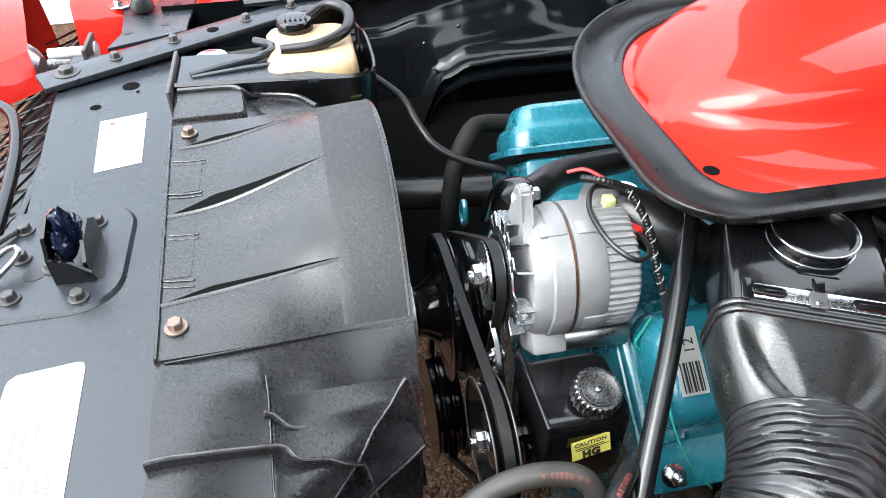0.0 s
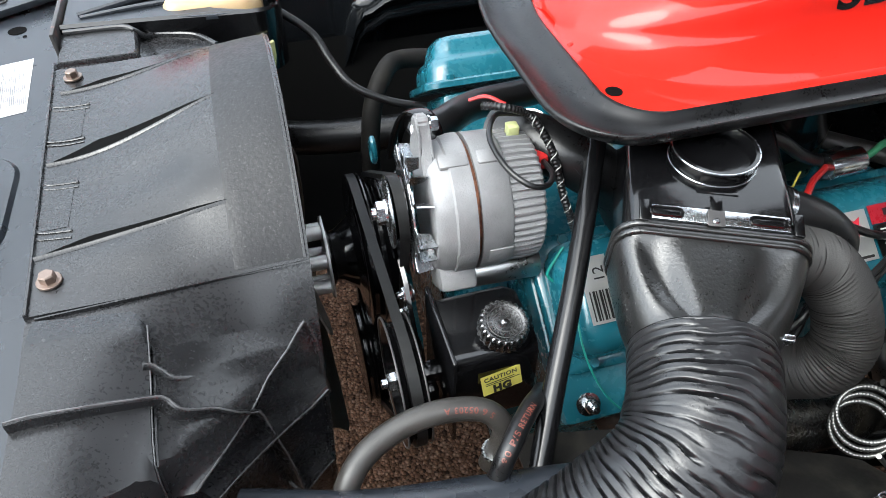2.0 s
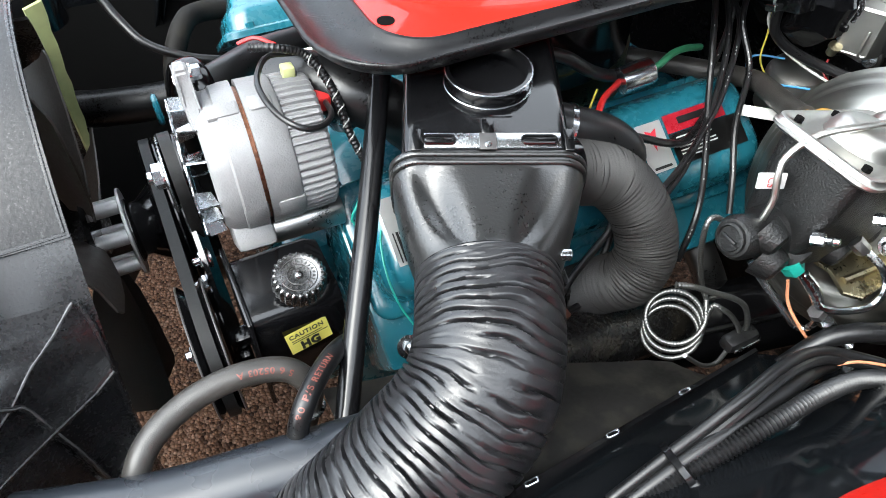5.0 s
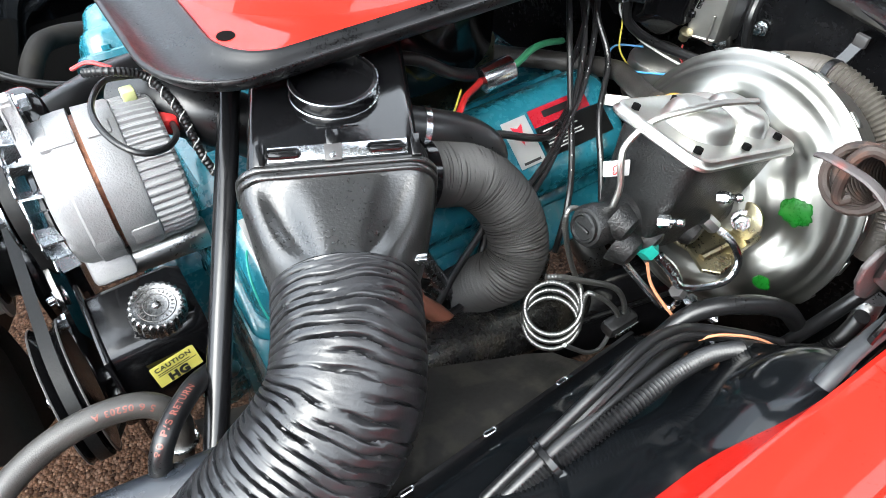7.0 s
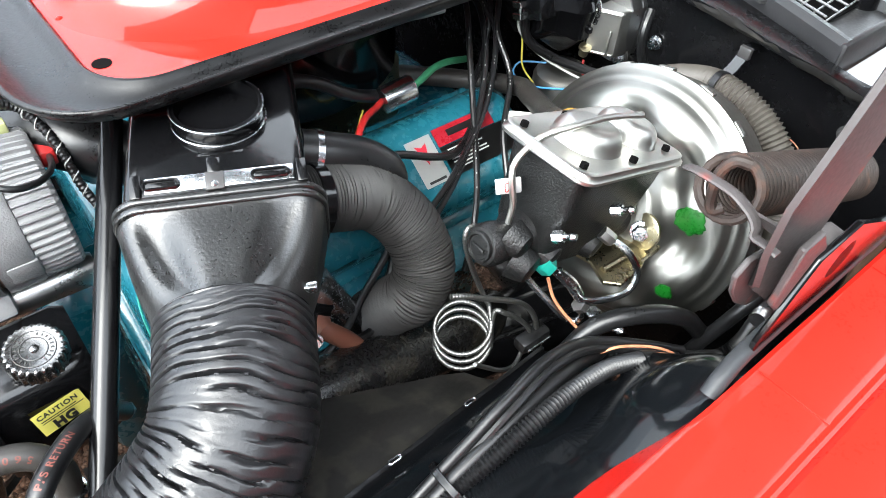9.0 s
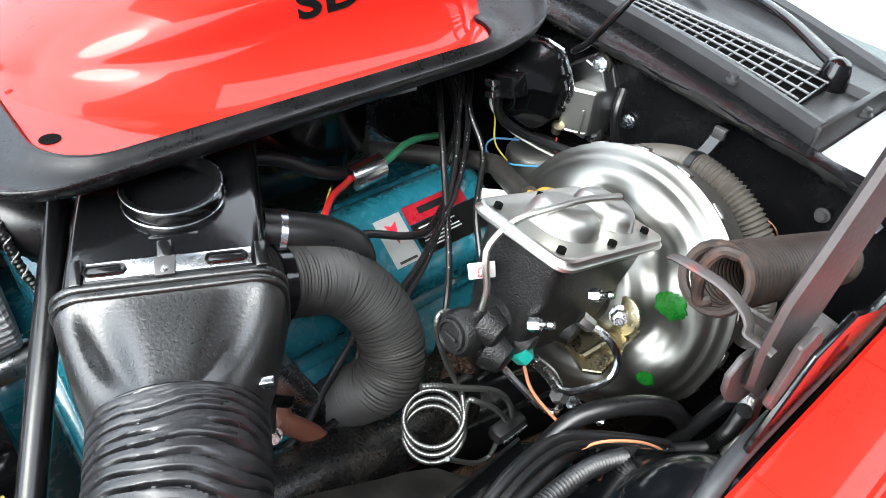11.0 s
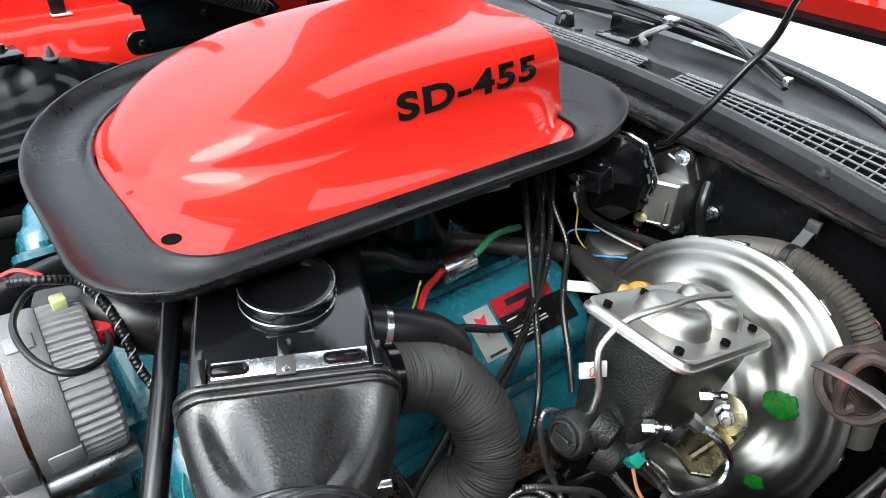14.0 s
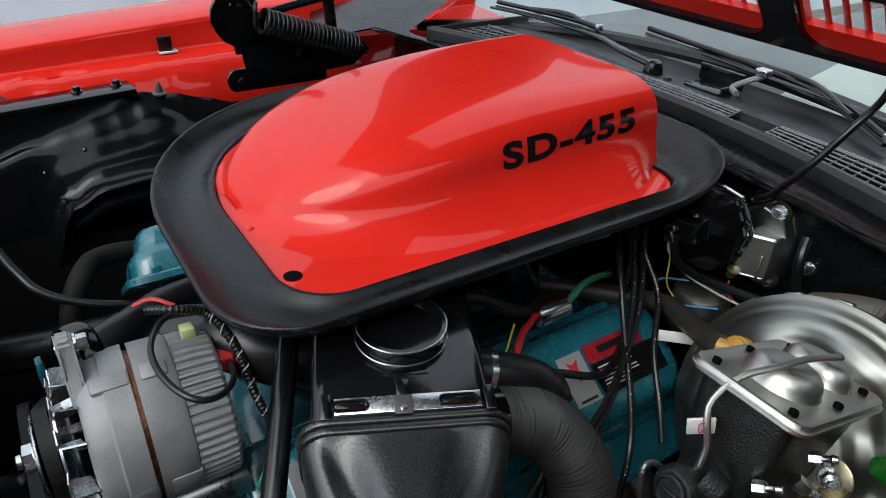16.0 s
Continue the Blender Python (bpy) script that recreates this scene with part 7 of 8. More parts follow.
def wipers():
    for arm, blade in (([(1.138, 0.768, 0.984), (1.139, 0.842, 0.990), (1.166, 0.931, 0.990), (1.175, 1.06, 0.986), (1.178, 1.177, 0.980), (1.171, 1.269, 0.975)], [(1.186, 0.950, 1.000), (1.190, 1.05, 0.998), (1.190, 1.27, 0.985)]),
                       ([(1.10, 0.185, 0.975), (1.17, 0.30, 0.985), (1.222, 0.454, 0.990), (1.208, 0.60, 1.000)], [(1.165, 0.390, 0.985), (1.225, 0.50, 0.993), (1.238, 0.64, 1.002), (1.275, 0.907, 1.000)])):
        foot = V(arm[0]) - V((0, 0, 0.024))
        t = thing("wiper", foot, "black windscreen wiper arm and blade parked on the cowl", "wiper", "wipers")
        part("arm", sweep(bmesh.new(), resample(spline(arm), 0.008), lambda s, a: 0.0105 - 0.006 * min(1, s * 1.6), 10, True, 0.6), BLACK, t)
        holder = part("blade", sweep(bmesh.new(), resample(spline(blade), 0.015), 0.0050, 8), BLACK, t)
        part("rubber_edge", sweep(bmesh.new(), resample(spline([V(p) - V((0.003, 0, 0.009)) for p in blade]), 0.015), 0.0055, 6, True, 0.5), HOSE, holder, "black rubber wiping edge")
        mid = spline(blade)[len(spline(blade)) // 2]
        part("bridge", sweep(bmesh.new(), resample(spline([V(blade[0]).lerp(V(mid), 0.4), V(mid) + V((0, 0, 0.009)), V(blade[-1]).lerp(V(mid), 0.4)]), 0.012), 0.0035, 6), DGREY, holder, "worn steel bridge")
        part("end_clip", box(bmesh.new(), V(blade[0]) - V((0.007, 0.004, 0.006)), V(blade[0]) + V((0.007, 0.006, 0.006)), 0.002), ZINC, holder, "bright end clip")
        part("pivot", lathe(bmesh.new(), foot, (0, 0, 1), [(0, 0.019), (0.012, 0.017), (0.022, 0.015), (0.030, 0.012), (0.034, 0.005)], 20), BLACK, t)
        if blade[0][1] < 0.5:
            link = part("adapter", box(bmesh.new(), (1.196, 0.600, 1.000), (1.214, 0.622, 1.012), 0.003), ZINC, t, "bright blade adapter")
            part("claw", sweep(bmesh.new(), resample(spline([(1.205, 0.61, 1.0), (1.19, 0.625, 0.990), (1.165, 0.632, 0.982), (1.150, 0.612, 0.980)]), 0.006), 0.005, 8), ALU, link)
    for x, y in ((1.102, 0.852), (1.130, 0.729), (1.148, 0.700), (1.152, 0.614), (0.985, 0.243), (1.06, 0.13)):
        solo("cowl_plug", lathe(bmesh.new(), (x, y, (0.967 if x > 1.05 else 0.972) + crown(y)), (0, 0, 1), [(0, 0.0095), (0.003, 0.0095), (0.005, 0.007), (0.009, 0.006), (0.010, 0.003)], 18), COWL, "black plug on the cowl panel", "plug", "cowl plugs")
    t = thing("cowl_bracket", (1.16, 0.68, 0.965), "black stamped bracket on the cowl panel", "bracket")
    part("plate", box(bmesh.new(), (1.136, 0.634, 0.969), (1.195, 0.700, 0.975), 0.002), BLACK, t)
    part("flange", box(bmesh.new(), (1.190, 0.632, 0.970), (1.197, 0.715, 0.997), 0.002), BLACK, t)
    part("side_flange", box(bmesh.new(), (1.140, 0.630, 0.970), (1.190, 0.635, 0.984), 0.002), BLACK, t)


def engine_front():
    """Brackets and small parts round the alternator and pump."""
    t = thing("alternator_bracket", (0.19, 0.56, 0.86), "black steel alternator adjusting bracket", "bracket")
    part("strap", sweep(bmesh.new(), resample(spline([(0.188, 0.640, 0.83), (0.192, 0.622, 0.875), (0.198, 0.600, 0.912), (0.206, 0.578, 0.928), (0.213, 0.556, 0.925), (0.215, 0.540, 0.905), (0.210, 0.530, 0.885)]), 0.004), 0.010, 14, True, 0.28), BLACK, t)
    part("bolt", hexbolt(bmesh.new(), (0.196, 0.545, 0.930), (-0.3, -0.6, 0.7), 0.011, 0.008, 0.008), ZINC, t)
    t = thing("pump_bracket", (0.17, 0.45, 0.66), "black steel power steering pump bracket with zinc bolts", "bracket")
    part("plate", sheet([[(0.163, 0.50, 0.80), (0.163, 0.475, 0.79), (0.163, 0.455, 0.765), (0.163, 0.43, 0.74), (0.163, 0.42, 0.70), (0.160, 0.42, 0.66)],
                         [(0.172, 0.515, 0.79), (0.172, 0.49, 0.765), (0.172, 0.475, 0.74), (0.172, 0.455, 0.72), (0.172, 0.445, 0.69), (0.170, 0.445, 0.66)]], 0.005), BLACK, t)
    for y, z, x in ((0.476, 0.772, 0.166), (0.468, 0.747, 0.160)):
        part("bolt", hexbolt(bmesh.new(), (x, y, z), (-1, -0.2, 0.1), 0.0135, 0.009, 0.011, 0.006), ZINC, t)
    part("tab", box(bmesh.new(), (0.158, 0.405, 0.70), (0.185, 0.425, 0.716), 0.003), BLACK, t)
    part("stay", box(bmesh.new(), (0.160, 0.395, 0.64), (0.175, 0.42, 0.70), 0.004), BLACK, t)
    solo("lifting_ring", sweep(bmesh.new(), [V((0.168, 0.665 + 0.010 * math.cos(a), 0.825 + 0.016 * math.sin(a))) for a in (2 * math.pi * k / 24 for k in range(25))], 0.0035, 8), TEAL, "teal painted lifting eye", "lifting eye")
    part_of = thing("thermostat_housing", (0.33, 0.60, 0.80), "teal thermostat outlet with hose clamp", "housing")
    part("outlet", tube([(0.36, 0.60, 0.80), (0.345, 0.575, 0.85), (0.325, 0.56, 0.885)], 0.022, 18), TEAL, part_of)
    part("clamp", lathe(bmesh.new(), (0.322, 0.555, 0.892), (-0.3, -0.3, 0.4), [(0, 0.024), (0, 0.0255), (0.012, 0.0255), (0.012, 0.024)], 24, False), ZINC, part_of)
    part("screw", hexbolt(bmesh.new(), (0.312, 0.535, 0.905), (-0.5, -0.6, 0.5), 0.010, 0.012), ZINC, part_of)
    t = thing("duct_clamp_tab", (0.44, 0.30, 0.78), "black steel clamp tab with a zinc screw beside the hose", "clamp")
    part("tab", obox(bmesh.new(), (0.450, 0.303, 0.779), (0.036, 0.003, 0.012), (V((0.8, -0.25, -0.55)).normalized(), V((0.2, 0.95, -0.2)).normalized(), V((0.8, -0.25, -0.55)).normalized().cross(V((0.2, 0.95, -0.2)).normalized())), 0.001), BLACK, t)
    part("screw", hexbolt(bmesh.new(), (0.446, 0.304, 0.730), (-0.4, -0.7, 0.6), 0.012, 0.010, 0.008), ZINC, t)
    part("stem", tube([(0.448, 0.303, 0.775), (0.447, 0.306, 0.755), (0.446, 0.308, 0.730)], 0.004, 8), HOSE, t)
    t = thing("head_stud", (0.323, 0.34, 0.66), "zinc stud and nut with a ground strap on the teal head", "fastener")
    part("strap_eye", lathe(bmesh.new(), (0.322, 0.338, 0.694), (-0.1, -0.75, 0.6), [(0, 0.013), (0.002, 0.013), (0.0025, 0.008)], 20), ZINC, t)
    part("stud_nut", hexbolt(bmesh.new(), (0.323, 0.336, 0.696), (-0.1, -0.75, 0.6), 0.015, 0.009, 0.0, 0.012), ZINC, t)
    t = thing("exhaust_header", (0.5, 0.40, 0.50), "bright steel exhaust header tubes below the head", "exhaust")
    for x in (0.36, 0.50, 0.62, 0.74):
        part("pipe", tube([(x, 0.43, 0.66), (x + 0.005, 0.385, 0.645), (x + 0.02, 0.345, 0.60), (x + 0.06, 0.33, 0.52)], 0.021, 16), STEEL if x > 0.4 else SPRING, t)
    part("collector", tube([(0.36, 0.275, 0.690), (0.44, 0.278, 0.678), (0.52, 0.282, 0.648), (0.60, 0.288, 0.618), (0.70, 0.30, 0.58)], 0.037, 24), DUSTY, t, "black exhaust collector under brown dust")
    for x in (0.462, 0.56):
        b = thing("spark_plug_boot", (x, 0.36, 0.66), "reddish brown spark plug boot", "plug boot", "spark plug boots")
        part("boot", tube([(x + 0.005, 0.33, 0.72), (x, 0.315, 0.725), (x + 0.020, 0.306, 0.700), (x + 0.036, 0.302, 0.672)] if x < 0.5 else [(x, 0.37, 0.675), (x - 0.008, 0.345, 0.655), (x - 0.02, 0.325, 0.635)], 0.0105 if x < 0.5 else 0.008, 12), surf("brown_boot", (0.14, 0.05, 0.03), 0.5, var=0.2) if x < 0.5 else HOSE, b)


def stickers():
    rng = random.Random(3)
    n = V((0, -math.sin(radians(36)), math.cos(radians(36))))
    up = V((0, math.cos(radians(36)), math.sin(radians(36))))
    o = V((0, 0.429, 0.754)) + n * 0.0512

    def on(x, v, lift):
        return V((x, 0, 0)) + o + up * v + n * lift
    t = thing("timing_sticker", on(0.345, -0.03, 0), "white bar-printed timing sticker on the teal cover", "sticker")

    def quad(x0, x1, v0, v1, lift):
        bm = bmesh.new()
        f = bm.faces.new([bm.verts.new(on(x, v, lift)) for x, v in ((x0, v0), (x1, v0), (x1, v1), (x0, v1))])
        bmesh.ops.solidify(bm, geom=[f], thickness=0.0003)
        return bm
    part("sheet", quad(0.331, 0.362, -0.030, 0.040, 0.0006), LABEL, t)
    for k in range(7):
        part("stripe", quad(0.335 + 0.0036 * k, 0.3365 + 0.0036 * k + 0.0012 * (k % 2), -0.027, 0.004, 0.0012), INK, t)
    part("digits", sit(words("12", 0.017, 0.0002), on(0.356, 0.012, 0.0013), up, n), INK, t)
    t = thing("engine_decal", on(0.70, 0, 0), "red, white and black engine decal on the teal cover", "sticker")
    part("white_field", quad(0.642, 0.678, -0.030, 0.028, 0.0006), LABEL, t)
    part("red_band", quad(0.682, 0.768, 0.008, 0.030, 0.0006), REDLAB, t)
    part("black_field", quad(0.682, 0.785, -0.030, 0.007, 0.0006), INK, t)
    bm = bmesh.new()
    bm.faces.new([bm.verts.new(on(x, v, 0.0013)) for x, v in ((0.652, 0.020), (0.660, 0.016), (0.668, 0.020), (0.660, -0.006))])
    part("arrow_mark", bm, REDLAB, t)
    part("print", sit(bars(7, 0.07, 0.0016, 0.0024, rng), on(0.690, 0.002, 0.0013), (1, 0, 0), n), LABEL, t)
    part("band_print", sit(bars(1, 0.05, 0.008, 0.002, rng, (1, 1)), on(0.70, 0.024, 0.0013), (1, 0, 0), n), INK, t)
    part("foot_print", sit(bars(1, 0.024, 0.003, 0.002, rng, (1, 1)), on(0.648, -0.024, 0.0013), (1, 0, 0), n), INK, t)
    # pump label
    t = thing("caution_label", (0.232, 0.352, 0.745), "yellow caution label with black letters on the pump", "label")
    nn = V((0.05, -0.97, 0.2)).normalized()
    xx = V((0.97, 0.08, 0.1)).normalized()
    base = V((0.207, 0.3525, 0.7385)) + nn * 0.004
    bm = bmesh.new()
    yy = nn.cross(xx)
    f = bm.faces.new([bm.verts.new(base + xx * a + yy * b) for a, b in ((0, 0.001), (0.042, 0.001), (0.042, 0.027), (0, 0.027))])
    bmesh.ops.solidify(bm, geom=[f], thickness=0.0004)
    part("sheet", bm, YELLOW, t)
    part("caution", sit(words("CAUTION", 0.0070, 0.0001, 1.15, 0.0, 0.0002), base + xx * 0.003 + yy * 0.0195 + nn * 0.0008, xx, nn), INK, t)
    part("rule", sit(bars(2, 0.036, 0.0007, 0.0016, rng, (0.8, 1)), base + xx * 0.004 + yy * 0.0170 + nn * 0.0008, xx, nn), INK, t)
    part("letters", sit(words("HG", 0.0125, 0.0001, 1.15, 0.0, 0.0008), base + xx * 0.011 + yy * 0.0030 + nn * 0.0008, xx, nn), INK, t)


def brake_lines():
    t = thing("brake_pipe_coil", (0.60, 0.25, 0.66), "coiled steel brake pipe wrapped in spring armour", "brake pipe")
    c, u, w = V((0.584, 0.238, 0.718)), V((0.776, -0.629, 0.045)).normalized(), V((0.429, 0.579, 0.693)).normalized()
    ax = V((0.462, 0.519, -0.719)).normalized()
    line = spline([(0.612, 0.243, 0.832), (0.598, 0.246, 0.846), (0.587, 0.247, 0.850), (0.582, 0.245, 0.842), (0.587, 0.245, 0.818), (0.597, 0.245, 0.787), (0.609, 0.243, 0.753), (0.614, 0.232, 0.732)], 8)
    for k in range(90):
        g = -2 * math.pi * 3.05 * k / 89 + 0.25
        line.append(c + (u * math.cos(g) + w * math.sin(g)) * 0.030 + (ax * 0.018 - w * 0.026) * (k / 89))
    line += spline([line[-1], V((0.612, 0.222, 0.731)), V((0.622, 0.215, 0.730)), V((0.642, 0.212, 0.708)), V((0.660, 0.208, 0.678)), V((0.658, 0.205, 0.655))], 8)[1:]
    line = resample(line, 0.0011)
    part("pipe", sweep(bmesh.new(), line, lambda s, a: 0.0027 + 0.0004 * math.cos(2 * math.pi * s * len(line) / 3.0), 8), ARMOUR, t, smooth=80)
    part("nut", hexbolt(bmesh.new(), (0.622, 0.240, 0.824), (-0.6, 0.1, 0.6), 0.010, 0.012), CADM, t)
    arm = resample(spline([(0.560, 0.235, 0.782), (0.575, 0.228, 0.779), (0.597, 0.220, 0.767), (0.630, 0.214, 0.745), (0.652, 0.211, 0.722), (0.667, 0.208, 0.690), (0.672, 0.205, 0.655)], 8), 0.0011)
    solo("brake_pipe", sweep(bmesh.new(), arm, lambda s, a: 0.0030 + 0.0004 * math.cos(2 * math.pi * s * len(arm) / 3.0), 8), ARMOUR, "bent brake pipe wrapped in spring armour", "brake pipe", smooth=80)
    solo("brake_pipe", tube([(0.650, 0.203, 0.668), (0.640, 0.20, 0.650), (0.632, 0.20, 0.641), (0.612, 0.20, 0.652), (0.590, 0.20, 0.676), (0.57, 0.20, 0.70)], 0.0026, 8), STEEL, "bent bare steel brake pipe below the clamp", "brake pipe")
    t = thing("pipe_clamp", (0.685, 0.20, 0.655), "black rubber pipe clamp block on the frame", "clamp")
    part("block", box(bmesh.new(), (0.640, 0.194, 0.658), (0.684, 0.214, 0.676), 0.006), HOSE, t)
    part("strap", box(bmesh.new(), (0.645, 0.191, 0.664), (0.680, 0.1935, 0.669), 0.001), ZINC, t)
    solo("brake_pipe", tube([(0.625, 0.165, 0.840), (0.640, 0.155, 0.820), (0.648, 0.145, 0.794), (0.652, 0.148, 0.763), (0.645, 0.158, 0.762), (0.638, 0.165, 0.773), (0.629, 0.19, 0.790), (0.620, 0.212, 0.810)], 0.0034, 8), ZINC, "bent zinc brake pipe below the master cylinder", "brake pipe")
    solo("brake_pipe", tube([(0.685, 0.160, 0.847), (0.690, 0.153, 0.844), (0.696, 0.140, 0.835), (0.700, 0.130, 0.817), (0.690, 0.128, 0.800), (0.663, 0.135, 0.800), (0.641, 0.145, 0.806), (0.634, 0.155, 0.820), (0.620, 0.169, 0.842)], 0.0036, 8), ZINC, "curved zinc brake pipe below the master cylinder", "brake pipe")
    t = thing("brake_switch", (0.68, 0.15, 0.74), "threaded steel brake pipe union with hex nuts", "fitting")
    part("nut", hexbolt(bmesh.new(), (0.640, 0.146, 0.800), (0.6, -0.3, -0.7), 0.013, 0.010), DGREY, t)
    part("white_nut", hexbolt(bmesh.new(), (0.655, 0.138, 0.785), (0.6, -0.3, -0.7), 0.011, 0.010), ZINC, t)
    part("thread", ribbed([(0.661, 0.136, 0.778), (0.690, 0.122, 0.745)], 0.0042, 0.0007, 0.0022, 10), ZINC, t)
    solo("sensor_wire", tube([(0.625, 0.175, 0.82), (0.632, 0.165, 0.79), (0.65, 0.14, 0.755), (0.665, 0.115, 0.735)], 0.0016, 6), WIRES["orange"], "thin orange sensor wire", "wire")
    solo("sensor_wire", tube([(0.622, 0.099, 0.790), (0.640, 0.091, 0.793), (0.665, 0.074, 0.790), (0.680, 0.060, 0.783), (0.685, 0.053, 0.775)], 0.0014, 8), WIRES["orange"], "thin orange wire over the loom", "wire")


def master_details():
    """Fittings on the master cylinder."""
    o = V((0.692, 0.205, 0.932))

    def at(a, b, z):
        return o + BX * a + BY * b + BZ * z
    t = thing("bleed_fittings", at(-0.05, -0.03, -0.10), "zinc bleed screws and teal line nuts on the cylinder", "fittings")
    for p, d, m, sz in ((V((0.612, 0.170, 0.886)), (0.35, -0.8, 0.4), ZINC, 0.010), (V((0.682, 0.165, 0.882)), (0.35, -0.8, 0.4), ZINC, 0.010)):
        bm = hexbolt(bmesh.new(), p, d, sz, 0.010)
        lathe(bm, V(p) + V(d).normalized() * 0.009, d, [(0, 0.003), (0.006, 0.003), (0.008, 0.0042), (0.012, 0.003)], 12)
        part("bleed_screw", bm, m, t)
    part("line_nut", hexbolt(bmesh.new(), (0.612, 0.176, 0.850), (0.5, -0.5, -0.7), 0.0165, 0.012), WIRES["teal"], t, "teal plated line nut")
    part("line_nut", hexbolt(bmesh.new(), (0.682, 0.168, 0.852), (0.4, -0.7, -0.5), 0.012, 0.014), STEEL, t)
    t = thing("mounting_bracket", (0.72, 0.16, 0.77), "gold cadmium bracket and mounting nut on the booster", "bracket")
    part("shelf", plate(bmesh.new(), [(0.684, 0.206), (0.694, 0.214), (0.706, 0.212), (0.752, 0.182), (0.748, 0.150), (0.726, 0.140), (0.692, 0.137), (0.680, 0.150), (0.690, 0.175)], 0.796, 0.800, 0.001), CADM, t)
    part("ridge", tube([(0.690, 0.160, 0.801), (0.716, 0.158, 0.802), (0.742, 0.158, 0.801)], 0.004, 8), CADM, t)
    part("upright", plate(bmesh.new(), [(0.728, 0.144), (0.758, 0.144), (0.760, 0.184), (0.732, 0.184)], 0.800, 0.806, 0.001), CADM, t)
    part("lobe", lathe(bmesh.new(), (0.748, 0.163, 0.820), -BX, [(0, 0.020), (0.004, 0.020), (0.005, 0.018)], 24), CADM, t)
    part("nut", hexbolt(bmesh.new(), (0.744, 0.163, 0.821), (-0.8, -0.45, 0.4), 0.015, 0.010, 0.011, 0.008), ZINC, t)
    t = thing("lid_wire", (0.60, 0.2, 0.90), "bent bright steel tube over the cylinder lid", "tube")
    part("tube", tube([(0.590, 0.205, 0.878), (0.597, 0.207, 0.903), (0.599, 0.214, 0.924), (0.606, 0.219, 0.938), (0.628, 0.215, 0.955), (0.656, 0.202, 0.963), (0.689, 0.197, 0.960), (0.725, 0.188, 0.953)], 0.0030, 10), LIDZ, t)
    part("tag", obox(bmesh.new(), (0.600, 0.218, 0.915), (0.022, 0.003, 0.016), (V((0.75, -0.62, 0.2)).normalized(), V((0.62, 0.78, 0)).normalized(), V((-0.12, 0.1, 0.98)).normalized()), 0.001), LABEL, t, "white paper tag")
    nn = V((-0.62, -0.78, 0.1)).normalized()
    part("tag_letters", sit(words("CS", 0.009, 0.0001), V((0.600, 0.218, 0.915)) + nn * 0.0040 + V((-0.003, 0.003, 0.006)), V((0.1, -0.1, -0.98)), nn), WIRES["red"], t)
    # booster marks
    f = frame_of(BX)
    c = V((0.797, 0.217, 0.800))
    for p, r in (((0.769, 0.130, 0.844), 0.0165), ((0.741, 0.120, 0.768), 0.009)):
        q = V(p) - c
        q = q - BX * q.dot(BX)
        cx, cy = q.dot(f.col[0]), q.dot(f.col[1])
        bm = bmesh.new()

        rng = random.Random(6)
        jag = [rng.uniform(0.90, 1.10) for _ in range(36)]

        def spot(g, k):
            a = 2 * math.pi * k / 36
            rr = r * g * (jag[k] if g > 0.9 else 1) * (0.92 + 0.22 * noise.noise(V((math.cos(a) * 1.3, math.sin(a) * 1.3, r * 90))) + 0.05 * noise.noise(V((math.cos(a) * 11, math.sin(a) * 11, 1))))
            x, y = cx + rr * math.cos(a), cy + rr * math.sin(a)
            rad, ang = math.hypot(x, y), math.atan2(y, x)
            return c + f.col[0] * x + f.col[1] * y + BX * (drum_face(rad) + drum_dip(rad, ang) - 0.0012 * (1 if g < 1 else 0.3))
        rings(bm, [[spot(g, k) for k in range(36)] for g in (1.0, 0.93, 0.6, 0.3, 0.02)], True, (False, True))
        solo("paint_dab", bm, GREEN, "dab of green inspection paint on the booster", "paint mark", "paint dabs")


def printed(text, size, pts, r, start, hose, toward):
    """Words in faded orange, bent along a hose."""
    line = resample(spline(pts), 0.002)
    bm = words(text, size, 0.0, 1.2, 0.0, 0.0002)
    bmesh.ops.triangulate(bm, faces=bm.faces)
    for v in bm.verts:
        i = min(len(line) - 2, max(1, int((start + v.co.x) / 0.002)))
        d = (line[i + 1] - line[i - 1]).normalized()
        p = line[i] + d * (start + v.co.x - 0.002 * i)
        o = (toward - d * toward.dot(d)).normalized()
        a = (v.co.y - size * 0.35) / r
        v.co = p + (o * math.cos(a) + o.cross(d) * math.sin(a)) * (r + 0.0002)
    part("print", bm, PRINT, hose, "faded orange print")


